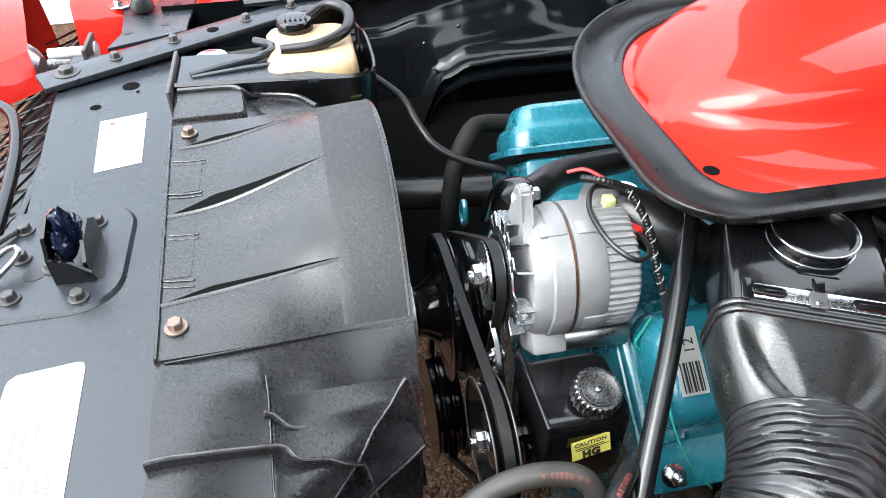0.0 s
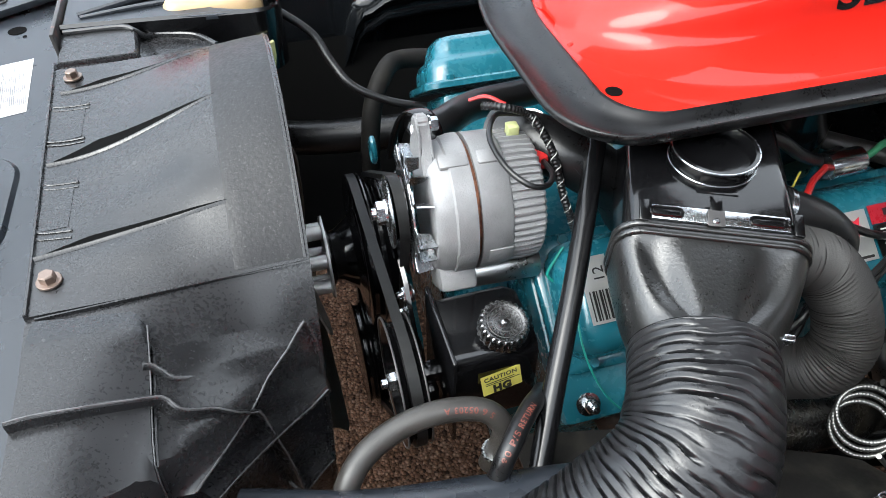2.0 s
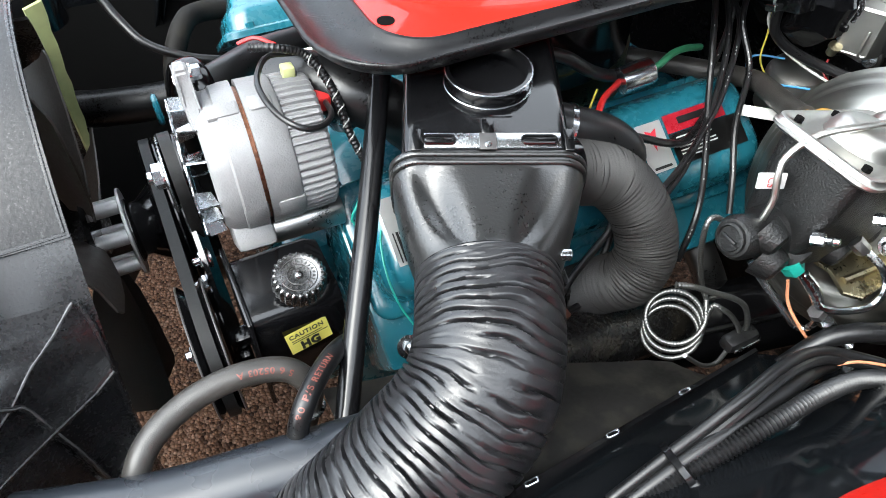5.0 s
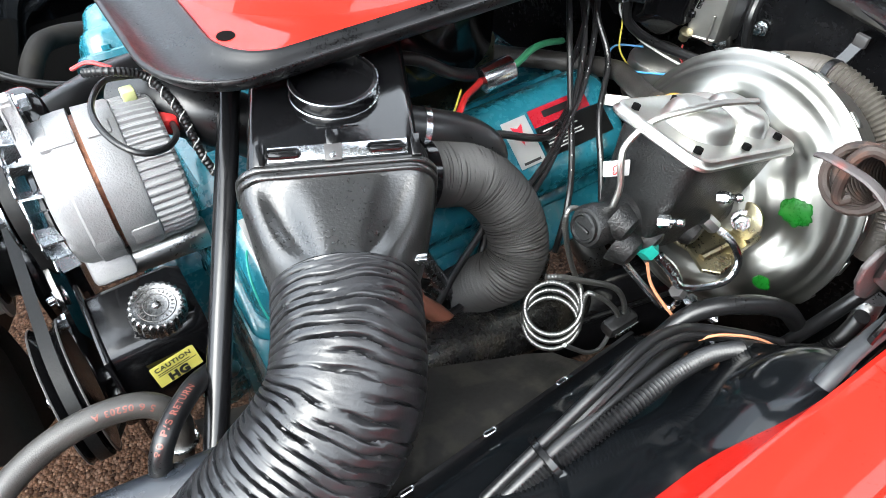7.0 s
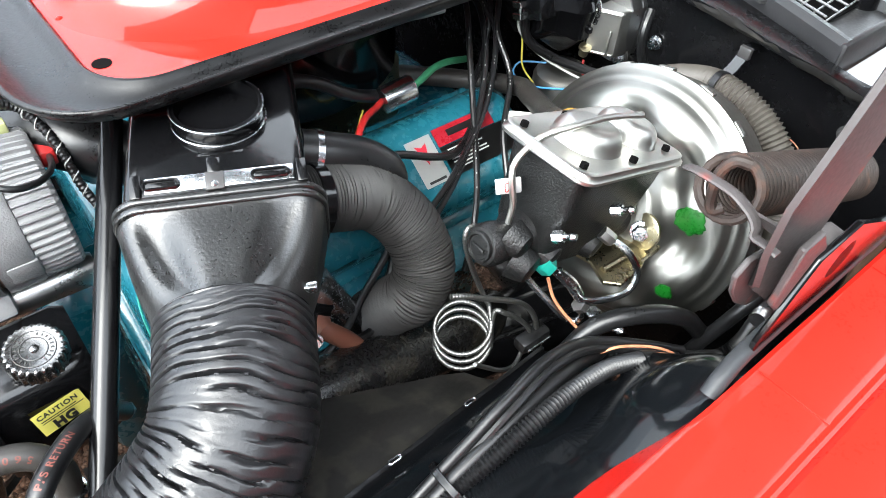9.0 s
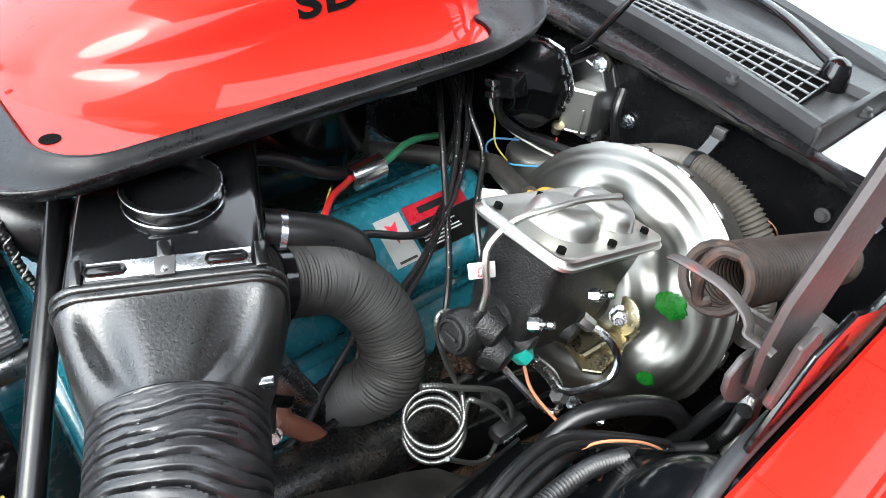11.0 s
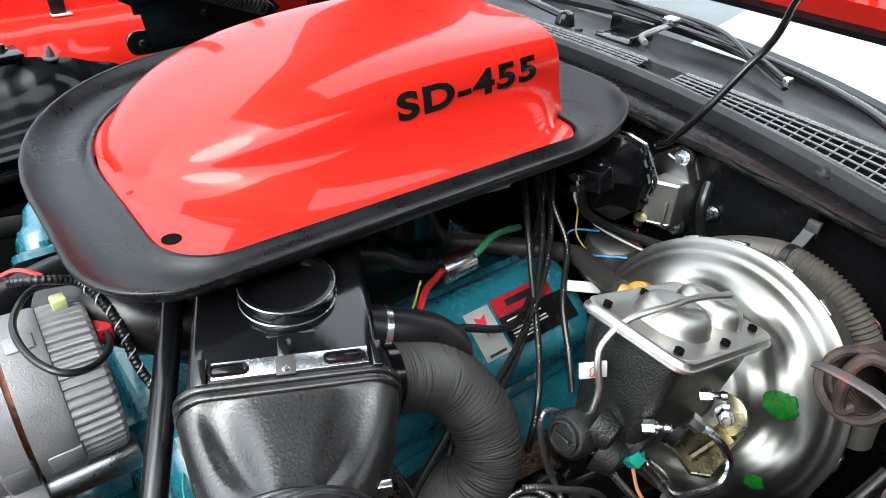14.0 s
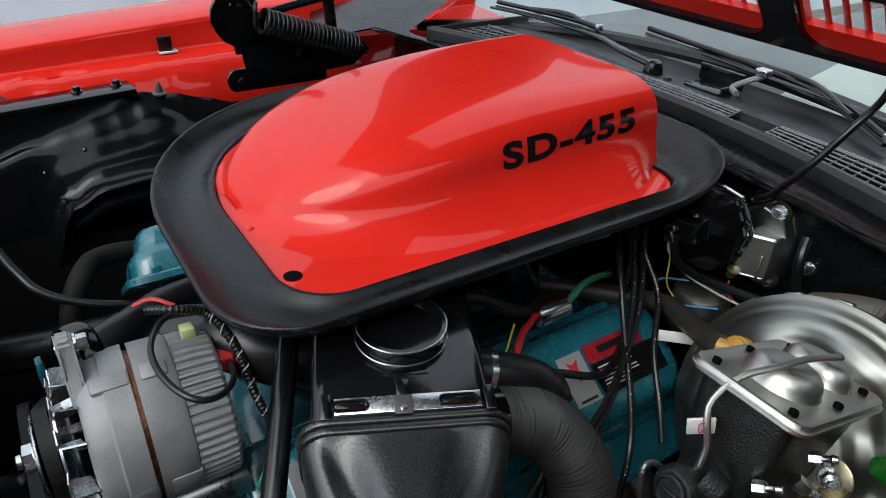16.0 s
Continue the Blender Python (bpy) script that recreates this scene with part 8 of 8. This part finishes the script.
def cables():
    solo("overflow_hose", tube([(0.086, 0.995, 0.869), (0.139, 0.976, 0.828), (0.16, 0.945, 0.794), (0.184, 0.911, 0.768), (0.233, 0.888, 0.747), (0.29, 0.877, 0.732)], 0.0062), HOSE, "thin black coolant overflow hose", "hose")
    t = thing("support_strut", (0.25, 0.29, 0.74), "round black steel support strut below the scoop", "strut")
    part("rod", tube([(0.40, 0.55, 0.937), (0.373, 0.504, 0.911), (0.311, 0.394, 0.854), (0.249, 0.292, 0.786), (0.21, 0.225, 0.745)], lambda s, a: 0.0105 if s > 0.12 else 0.014, 18), TUBEBLACK, t)
    part("top_flat", obox(bmesh.new(), (0.398, 0.547, 0.937), (0.03, 0.045, 0.006), (V((0.8, -0.6, 0)), V((0.6, 0.8, 0)), V((0, 0, 1))), 0.002), SATIN, t)
    solo("radiator_hose", tube([(0.20, 0.62, 0.86), (0.25, 0.644, 0.862), (0.31, 0.70, 0.842), (0.423, 0.755, 0.812)], 0.019, 18), HOSE, "black upper radiator hose", "hose")
    solo("bypass_hose", tube([(0.290, 0.575, 0.885), (0.318, 0.545, 0.893), (0.352, 0.508, 0.888), (0.395, 0.495, 0.855), (0.43, 0.50, 0.80), (0.45, 0.51, 0.74)], 0.030, 20), HOSE, "thick black rubber hose behind the alternator", "hose")
    solo("heater_hose", tube([(0.197, 0.876, 0.60), (0.197, 0.876, 0.66), (0.210, 0.897, 0.733), (0.240, 0.932, 0.772), (0.275, 0.972, 0.765), (0.36, 0.99, 0.750), (0.55, 1.0, 0.76), (0.93, 1.0, 0.77)], 0.015, 14), FLAP, "black heater hose past the far cylinder head", "hose")
    solo("ground_lead", tube([(0.315, 0.545, 0.925), (0.291, 0.538, 0.935), (0.273, 0.536, 0.937), (0.256, 0.505, 0.940), (0.252, 0.476, 0.940), (0.258, 0.448, 0.935), (0.272, 0.430, 0.930), (0.292, 0.439, 0.920), (0.308, 0.465, 0.910), (0.313, 0.498, 0.900)], 0.0028, 10), HOSE, "black wire looping over the alternator", "wire")
    t = thing("alternator_harness", (0.31, 0.52, 0.84), "braided black alternator wiring with white fleck", "cable")
    part("loom", ribbed([(0.262, 0.545, 0.945), (0.282, 0.530, 0.948), (0.310, 0.53, 0.932), (0.322, 0.50, 0.910), (0.325, 0.468, 0.877), (0.336, 0.455, 0.840), (0.345, 0.45, 0.80)], 0.0040, 0.0004, 0.004, 10), HOSE, t)
    core = resample(spline([(0.310, 0.53, 0.932), (0.322, 0.50, 0.910), (0.325, 0.468, 0.877), (0.336, 0.455, 0.840)]), 0.0012)
    x = frame_of(core[1] - core[0]).col[0]
    spiral = []
    for k, p in enumerate(core[:-1]):
        d = (core[k + 1] - p).normalized()
        x = (x - d * x.dot(d)).normalized()
        spiral.append(p + (x * math.cos(k * 0.55) + d.cross(x) * math.sin(k * 0.55)) * 0.0041)
    part("tracer", sweep(bmesh.new(), spiral, 0.0007, 5), WIRES["grey"], t)
    solo("plug_wire", tube([(0.255, 0.565, 0.94), (0.27, 0.555, 0.948), (0.285, 0.54, 0.945)], 0.002, 6), WIRES["red"], "short red alternator wire", "wire")
    solo("engine_wire", tube([(0.330, 0.46, 0.81), (0.318, 0.452, 0.80), (0.310, 0.448, 0.785), (0.322, 0.445, 0.775), (0.345, 0.455, 0.79), (0.36, 0.47, 0.80)], 0.0016, 8), WIRES["teal"], "teal wire loop beside the cover", "wire")
    solo("engine_wire", tube([(0.345, 0.44, 0.80), (0.322, 0.40, 0.79), (0.318, 0.36, 0.757), (0.335, 0.335, 0.715), (0.365, 0.325, 0.675)], 0.0011, 8), WIRES["teal"], "teal wire running down the head", "wire")
    for kind, pts, r, label in (
            ("ribbed", [(0.30, 0.084, 0.715), (0.36, 0.082, 0.758), (0.422, 0.080, 0.788), (0.452, 0.078, 0.800), (0.484, 0.076, 0.813), (0.516, 0.075, 0.823), (0.556, 0.076, 0.824), (0.600, 0.075, 0.815), (0.640, 0.067, 0.800), (0.690, 0.060, 0.766), (0.735, 0.053, 0.737), (0.765, 0.045, 0.724), (0.778, 0.038, 0.745), (0.770, 0.033, 0.79)], 0.0068, "black corrugated wiring loom along the fender"),
            ("taped", [(0.32, 0.082, 0.73), (0.38, 0.084, 0.770), (0.441, 0.0865, 0.797), (0.480, 0.088, 0.808), (0.525, 0.092, 0.812), (0.564, 0.096, 0.808), (0.62, 0.105, 0.780), (0.66, 0.10, 0.75)], 0.0066, "taped black wiring loom along the fender"),
            ("smooth", [(0.31, 0.088, 0.735), (0.37, 0.092, 0.770), (0.424, 0.0955, 0.794), (0.467, 0.098, 0.811), (0.503, 0.101, 0.824), (0.549, 0.108, 0.826), (0.597, 0.112, 0.808), (0.632, 0.105, 0.792), (0.665, 0.085, 0.782), (0.70, 0.06, 0.77)], 0.0050, "smooth black cable beside the loom")):
        t = thing("wiring_loom", pts[0], label, "cable", "fender cables")
        if kind == "ribbed":
            part("conduit", ribbed(pts, r, 0.0011, 0.0036, 20, 6), HOSE, t)
            part("tape_wrap", tube([(0.634, 0.0685, 0.803), (0.645, 0.066, 0.797), (0.655, 0.0645, 0.790)], r + 0.0016, 16), HOSE, t)
        elif kind == "taped":
            part("cable", tube(pts, r, 16), HOSE, t)
        else:
            part("cable", tube(pts, r, 14), HOSE, t)
            part("second_cable", tube([V(p) + V((0.001, -0.0068, -0.004)) for p in pts], 0.0042, 10), HOSE, t)
    for x, y, z, w, h in ((0.434, 0.086, 0.797, 0.019, 0.0115), (0.695, 0.060, 0.764, 0.012, 0.011)):
        t = thing("cable_tie", (x, y, z - 0.02), "black plastic cable tie round the looms", "cable tie", "cable ties")
        along, across = V((0.88, 0.0, 0.47)), V((0, 1, 0))
        lift = across.cross(along) * -1
        loop = [V((x, y, z)) + across * (w * math.cos(a)) + lift * (h * math.sin(a)) for a in (2 * math.pi * k / 36 for k in range(37))]
        for d in (-0.0018, 0.0, 0.0018):
            part("band", sweep(bmesh.new(), [p + along * d for p in loop], 0.0014, 6), BLACK, t)
        part("head", obox(bmesh.new(), V((x, y - w - 0.001, z + 0.002)), (0.008, 0.008, 0.007), (along, across, lift), 0.0012), BLACK, t)
        part("tail", obox(bmesh.new(), V((x + 0.001, y - w - 0.010, z - 0.002)), (0.005, 0.018, 0.0016), (along, across, lift), 0.0005), BLACK, t)
    solo("clutch_hose", tube([(0.60, 0.128, 0.76), (0.64, 0.122, 0.790), (0.68, 0.10, 0.80), (0.72, 0.08, 0.785), (0.75, 0.07, 0.75)], 0.009, 12), HOSE, "black hose below the brake booster", "hose")
    solo("clutch_hose", tube([(0.73, 0.09, 0.66), (0.74, 0.07, 0.72), (0.76, 0.05, 0.79), (0.79, 0.04, 0.83)], 0.007, 12), HOSE, "thin black hose beside the booster", "hose")
    solo("lower_tube", tube([(-0.031, 0.271, 0.766), (0.065, 0.245, 0.76), (0.148, 0.232, 0.76), (0.251, 0.218, 0.76), (0.319, 0.207, 0.76)], 0.030, 24), SATIN, "satin black tube across the engine bay", "tube")
    t = thing("pressure_hose", (0.15, 0.34, 0.60), "dull black power steering hose with orange print", "hose")
    pts = [(0.035, 0.255, 0.715), (0.059, 0.277, 0.768), (0.077, 0.294, 0.781), (0.104, 0.307, 0.787), (0.136, 0.313, 0.791), (0.167, 0.313, 0.790), (0.193, 0.308, 0.784), (0.207, 0.300, 0.768), (0.208, 0.298, 0.745), (0.198, 0.30, 0.70)]
    hose = part("hose", tube(pts, 0.0110, 16), OLDHOSE, t)
    printed("5 6 05203 A", 0.0075, pts[::-1], 0.0110, 0.088, hose, V((-0.2, -0.6, 0.77)))
    t = thing("return_hose", (0.22, 0.31, 0.64), "black power steering return hose with orange print", "hose")
    pts = [(0.268, 0.345, 0.725), (0.258, 0.328, 0.758), (0.246, 0.310, 0.782), (0.232, 0.295, 0.796), (0.217, 0.279, 0.803), (0.200, 0.260, 0.806), (0.188, 0.249, 0.795), (0.180, 0.246, 0.765), (0.172, 0.25, 0.71)]
    hose = part("hose", tube(pts, 0.0090, 16), HOSE, t)
    printed("80 P/S RETURN", 0.0072, pts[::-1], 0.0090, 0.092, hose, V((-0.35, -0.6, 0.7)))
    part("fitting", hexbolt(bmesh.new(), (0.268, 0.345, 0.725), (0.3, 0.5, -0.8), 0.014, 0.012), STEEL, t)
    t = thing("hose_clamp", (0.204, 0.299, 0.72), "bright spring wire hose clamp", "clamp")
    part("ring", sweep(bmesh.new(), [V((0.204 + 0.013 * math.cos(a), 0.299 + 0.012 * math.sin(a), 0.724)) for a in (2 * math.pi * k / 26 for k in range(27))], 0.002, 6), ZINC, t)
    # spark plug leads
    for k, pts in enumerate((
            [(0.80, 0.53, 0.93), (0.795, 0.50, 0.903), (0.765, 0.455, 0.870), (0.738, 0.413, 0.828), (0.694, 0.350, 0.784), (0.662, 0.315, 0.758), (0.64, 0.30, 0.71)],
            [(0.85, 0.53, 0.93), (0.847, 0.50, 0.904), (0.822, 0.47, 0.874), (0.812, 0.43, 0.836), (0.765, 0.385, 0.800), (0.740, 0.345, 0.763), (0.726, 0.32, 0.73)],
            [(0.83, 0.53, 0.91), (0.830, 0.50, 0.886), (0.821, 0.47, 0.867), (0.761, 0.415, 0.825), (0.668, 0.360, 0.800), (0.60, 0.335, 0.775), (0.57, 0.33, 0.72)],
            [(0.815, 0.53, 0.91), (0.817, 0.50, 0.893), (0.791, 0.455, 0.861), (0.742, 0.408, 0.822), (0.670, 0.358, 0.795), (0.615, 0.335, 0.765), (0.59, 0.33, 0.71)],
            [(0.83, 0.54, 0.92), (0.840, 0.51, 0.90), (0.825, 0.49, 0.875), (0.800, 0.47, 0.845), (0.77, 0.45, 0.83)])):
        t = thing("spark_plug_lead", pts[-1], "black spark plug lead with white printed text", "ignition lead", "spark plug leads")
        lead = part("lead", tube(pts, 0.0037, 10), HOSE, t)
        line = resample(spline(pts), 0.0045)
        bm = bmesh.new()
        rng = random.Random(k)
        for i in range(4, len(line) - 6):
            if rng.random() < 0.30 and (i // 9) % 3 != 1:
                d = (line[i + 1] - line[i - 1]).normalized()
                o = V((-0.55, -0.55, 0.63))
                o = (o - d * o.dot(d)).normalized()
                obox(bm, line[i] + o * 0.0036, (0.0020, 0.0011, 0.0004), (d, o.cross(d), o))
        tagged(part("print", bm, WIRES["grey"], lead), kind="stuff")
    for pts in ([(0.575, 0.345, 0.79), (0.562, 0.338, 0.765), (0.5535, 0.335, 0.756), (0.518, 0.330, 0.718), (0.489, 0.316, 0.703), (0.459, 0.306, 0.698), (0.42, 0.30, 0.69)], [(0.575, 0.35, 0.76), (0.566, 0.340, 0.735), (0.557, 0.334, 0.722), (0.540, 0.320, 0.692), (0.517, 0.310, 0.686), (0.494, 0.306, 0.690)]):
        solo("spark_plug_lead", tube(pts, 0.0042, 10), HOSE, "black spark plug lead passing below the cover", "ignition lead", "spark plug leads")
    solo("booster_vacuum_hose", tube([(0.74, 0.58, 0.79), (0.80, 0.50, 0.80), (0.830, 0.433, 0.814), (0.810, 0.393, 0.830), (0.785, 0.350, 0.846), (0.767, 0.325, 0.858), (0.758, 0.308, 0.866)], 0.0125, 16), OLDHOSE, "grey black rubber vacuum hose to the booster", "hose")
    t = thing("check_valve", (0.786, 0.306, 0.84), "ochre plastic vacuum check valve in the booster", "valve")
    part("body", lathe(bmesh.new(), (0.772, 0.291, 0.860), (-0.85, 0.2, 0.35), [(0, 0.019), (0.008, 0.019), (0.010, 0.017), (0.013, 0.017), (0.016, 0.013), (0.017, 0.004)], 28), OCHRE, t)
    part("stem", tube([(0.762, 0.294, 0.865), (0.760, 0.302, 0.866), (0.758, 0.310, 0.866)], 0.0085, 12), OCHRE, t)
    solo("vacuum_line", tube([(0.480, 0.462, 0.905), (0.494, 0.46, 0.915), (0.525, 0.46, 0.917), (0.56, 0.46, 0.903), (0.595, 0.458, 0.878), (0.645, 0.475, 0.848), (0.70, 0.50, 0.83)], 0.0072, 12), HOSE, "black rubber vacuum line from the housing", "hose")
    solo("vacuum_line", tube([(0.575, 0.375, 0.845), (0.606, 0.385, 0.838), (0.657, 0.383, 0.813), (0.696, 0.39, 0.798), (0.74, 0.41, 0.81), (0.79, 0.44, 0.83)], 0.0045, 10), HOSE, "thin black vacuum line over the cover", "hose")
    t = thing("capacitor", (0.668, 0.47, 0.82), "bright metal radio noise capacitor with coloured leads", "capacitor")
    a, b = V((0.642, 0.461, 0.849)), V((0.683, 0.456, 0.856))
    part("can", lathe(bmesh.new(), a, b - a, [(0, 0.012), (0.001, 0.0155), (0.038, 0.0155), (0.040, 0.0145), (0.040, 0.005)], 28), ZINC, t)
    part("lead", tube([a, (0.628, 0.452, 0.851), (0.603, 0.436, 0.857), (0.584, 0.42, 0.856), (0.566, 0.404, 0.845), (0.555, 0.40, 0.825)], 0.0038, 10), WIRES["red"], t, "red lead")
    part("lead", tube([b, (0.698, 0.46, 0.858), (0.725, 0.472, 0.857), (0.755, 0.482, 0.850), (0.80, 0.50, 0.83)], 0.0042, 10), WIRES["green"], t, "green lead")
    part("bracket", obox(bmesh.new(), (0.672, 0.475, 0.838), (0.018, 0.003, 0.03), (V((0.8, -0.6, 0)), V((0.6, 0.8, 0)), V((0, 0, 1))), 0.001), BLACK, t)
    solo("engine_wire", tube([(0.57, 0.43, 0.83), (0.60, 0.455, 0.822), (0.625, 0.475, 0.835)], 0.0013, 6), WIRES["yellow"], "thin yellow wire beside the capacitor", "wire")
    solo("throttle_link", tube([(0.63, 0.45, 0.955), (0.665, 0.435, 0.955), (0.70, 0.43, 0.955)], 0.004, 8), STEEL, "bright steel throttle linkage rod", "linkage")
    t = thing("white_bracket", (0.79, 0.36, 0.83), "white plastic sleeve beside the booster", "sleeve")
    d = (V((0.822, 0.356, 0.811)) - V((0.782, 0.4005, 0.807))).normalized()
    n = V((-0.55, -0.45, 0.5))
    n = (n - d * n.dot(d)).normalized()
    part("sleeve", obox(bmesh.new(), (0.802, 0.378, 0.809), (0.062, 0.013, 0.003), (d, n.cross(d), n), 0.001), WIRES["white"], t)
    solo("dipstick_handle", tube([(0.606, 0.388, 0.832), (0.612, 0.386, 0.822), (0.612, 0.382, 0.808)], 0.0028, 8), WIRES["white"], "white dipstick clip by the duct", "clip")
    rows = [[(0.057 - 0.005 * (k / 12) ** 1.5, 0.915, 0.848 - 0.235 * k / 12), (0.0805 - 0.019 * (k / 12) + 0.0012 * math.sin(k * 2.3), 0.921, 0.853 - 0.24 * k / 12)] for k in range(13)]
    rows.append([(0.0545, 0.915, 0.606), (0.0590, 0.916, 0.606)])
    solo("tank_edge_strip", sheet(rows, 0.006), OLDTAN, "aged yellow-green plastic edge of a tank behind the shroud", "strip")
    t = thing("frame_rail", (0.64, 0.30, 0.50), "glossy black frame rail below the brake pipes", "rail")
    line = [(0.40, 0.335, 0.545), (0.52, 0.320, 0.560), (0.64, 0.300, 0.560), (0.80, 0.265, 0.560), (0.95, 0.23, 0.56)]
    part("rail", tube(line, lambda s, a: 0.052 + 0.002 * math.cos(4 * a), 24), BLACK, t)
    part("seam", tube([V(p) + V((-0.004, -0.034, 0.040)) for p in line], 0.0035, 8), RUBBER, t, "dull weld seam along the rail")
    solo("exhaust_outlet", tube([(0.474, 0.350, 0.765), (0.489, 0.343, 0.728), (0.502, 0.340, 0.692), (0.513, 0.340, 0.650), (0.52, 0.345, 0.59)], lambda s, a: 0.018 + 0.002 * math.cos(3 * a) + 0.003 * s, 22), ZINC, "bright bare metal exhaust outlet below the engine", "exhaust")
    solo("frame_rail", tube([(0.0, 1.08, 0.60), (0.12, 1.02, 0.61), (0.30, 0.98, 0.62)], 0.03, 14), RUBBER, "black frame rail below the far hose", "rail")
    solo("steering_coupling", ribbed([(0.80, 0.03, 0.70), (0.80, 0.035, 0.74), (0.80, 0.04, 0.79)], 0.010, 0.0015, 0.005, 12), STEEL, "grey corrugated sleeve beside the hinge", "sleeve")


radiator()
shroud()
nose()
hood_latch()
panel_labels()
overflow_tank()
hinge(1)
hinge(-1)
wiper_motor()
firewall_bits()
wipers()
engine_front()
stickers()
brake_lines()
master_details()
cables()
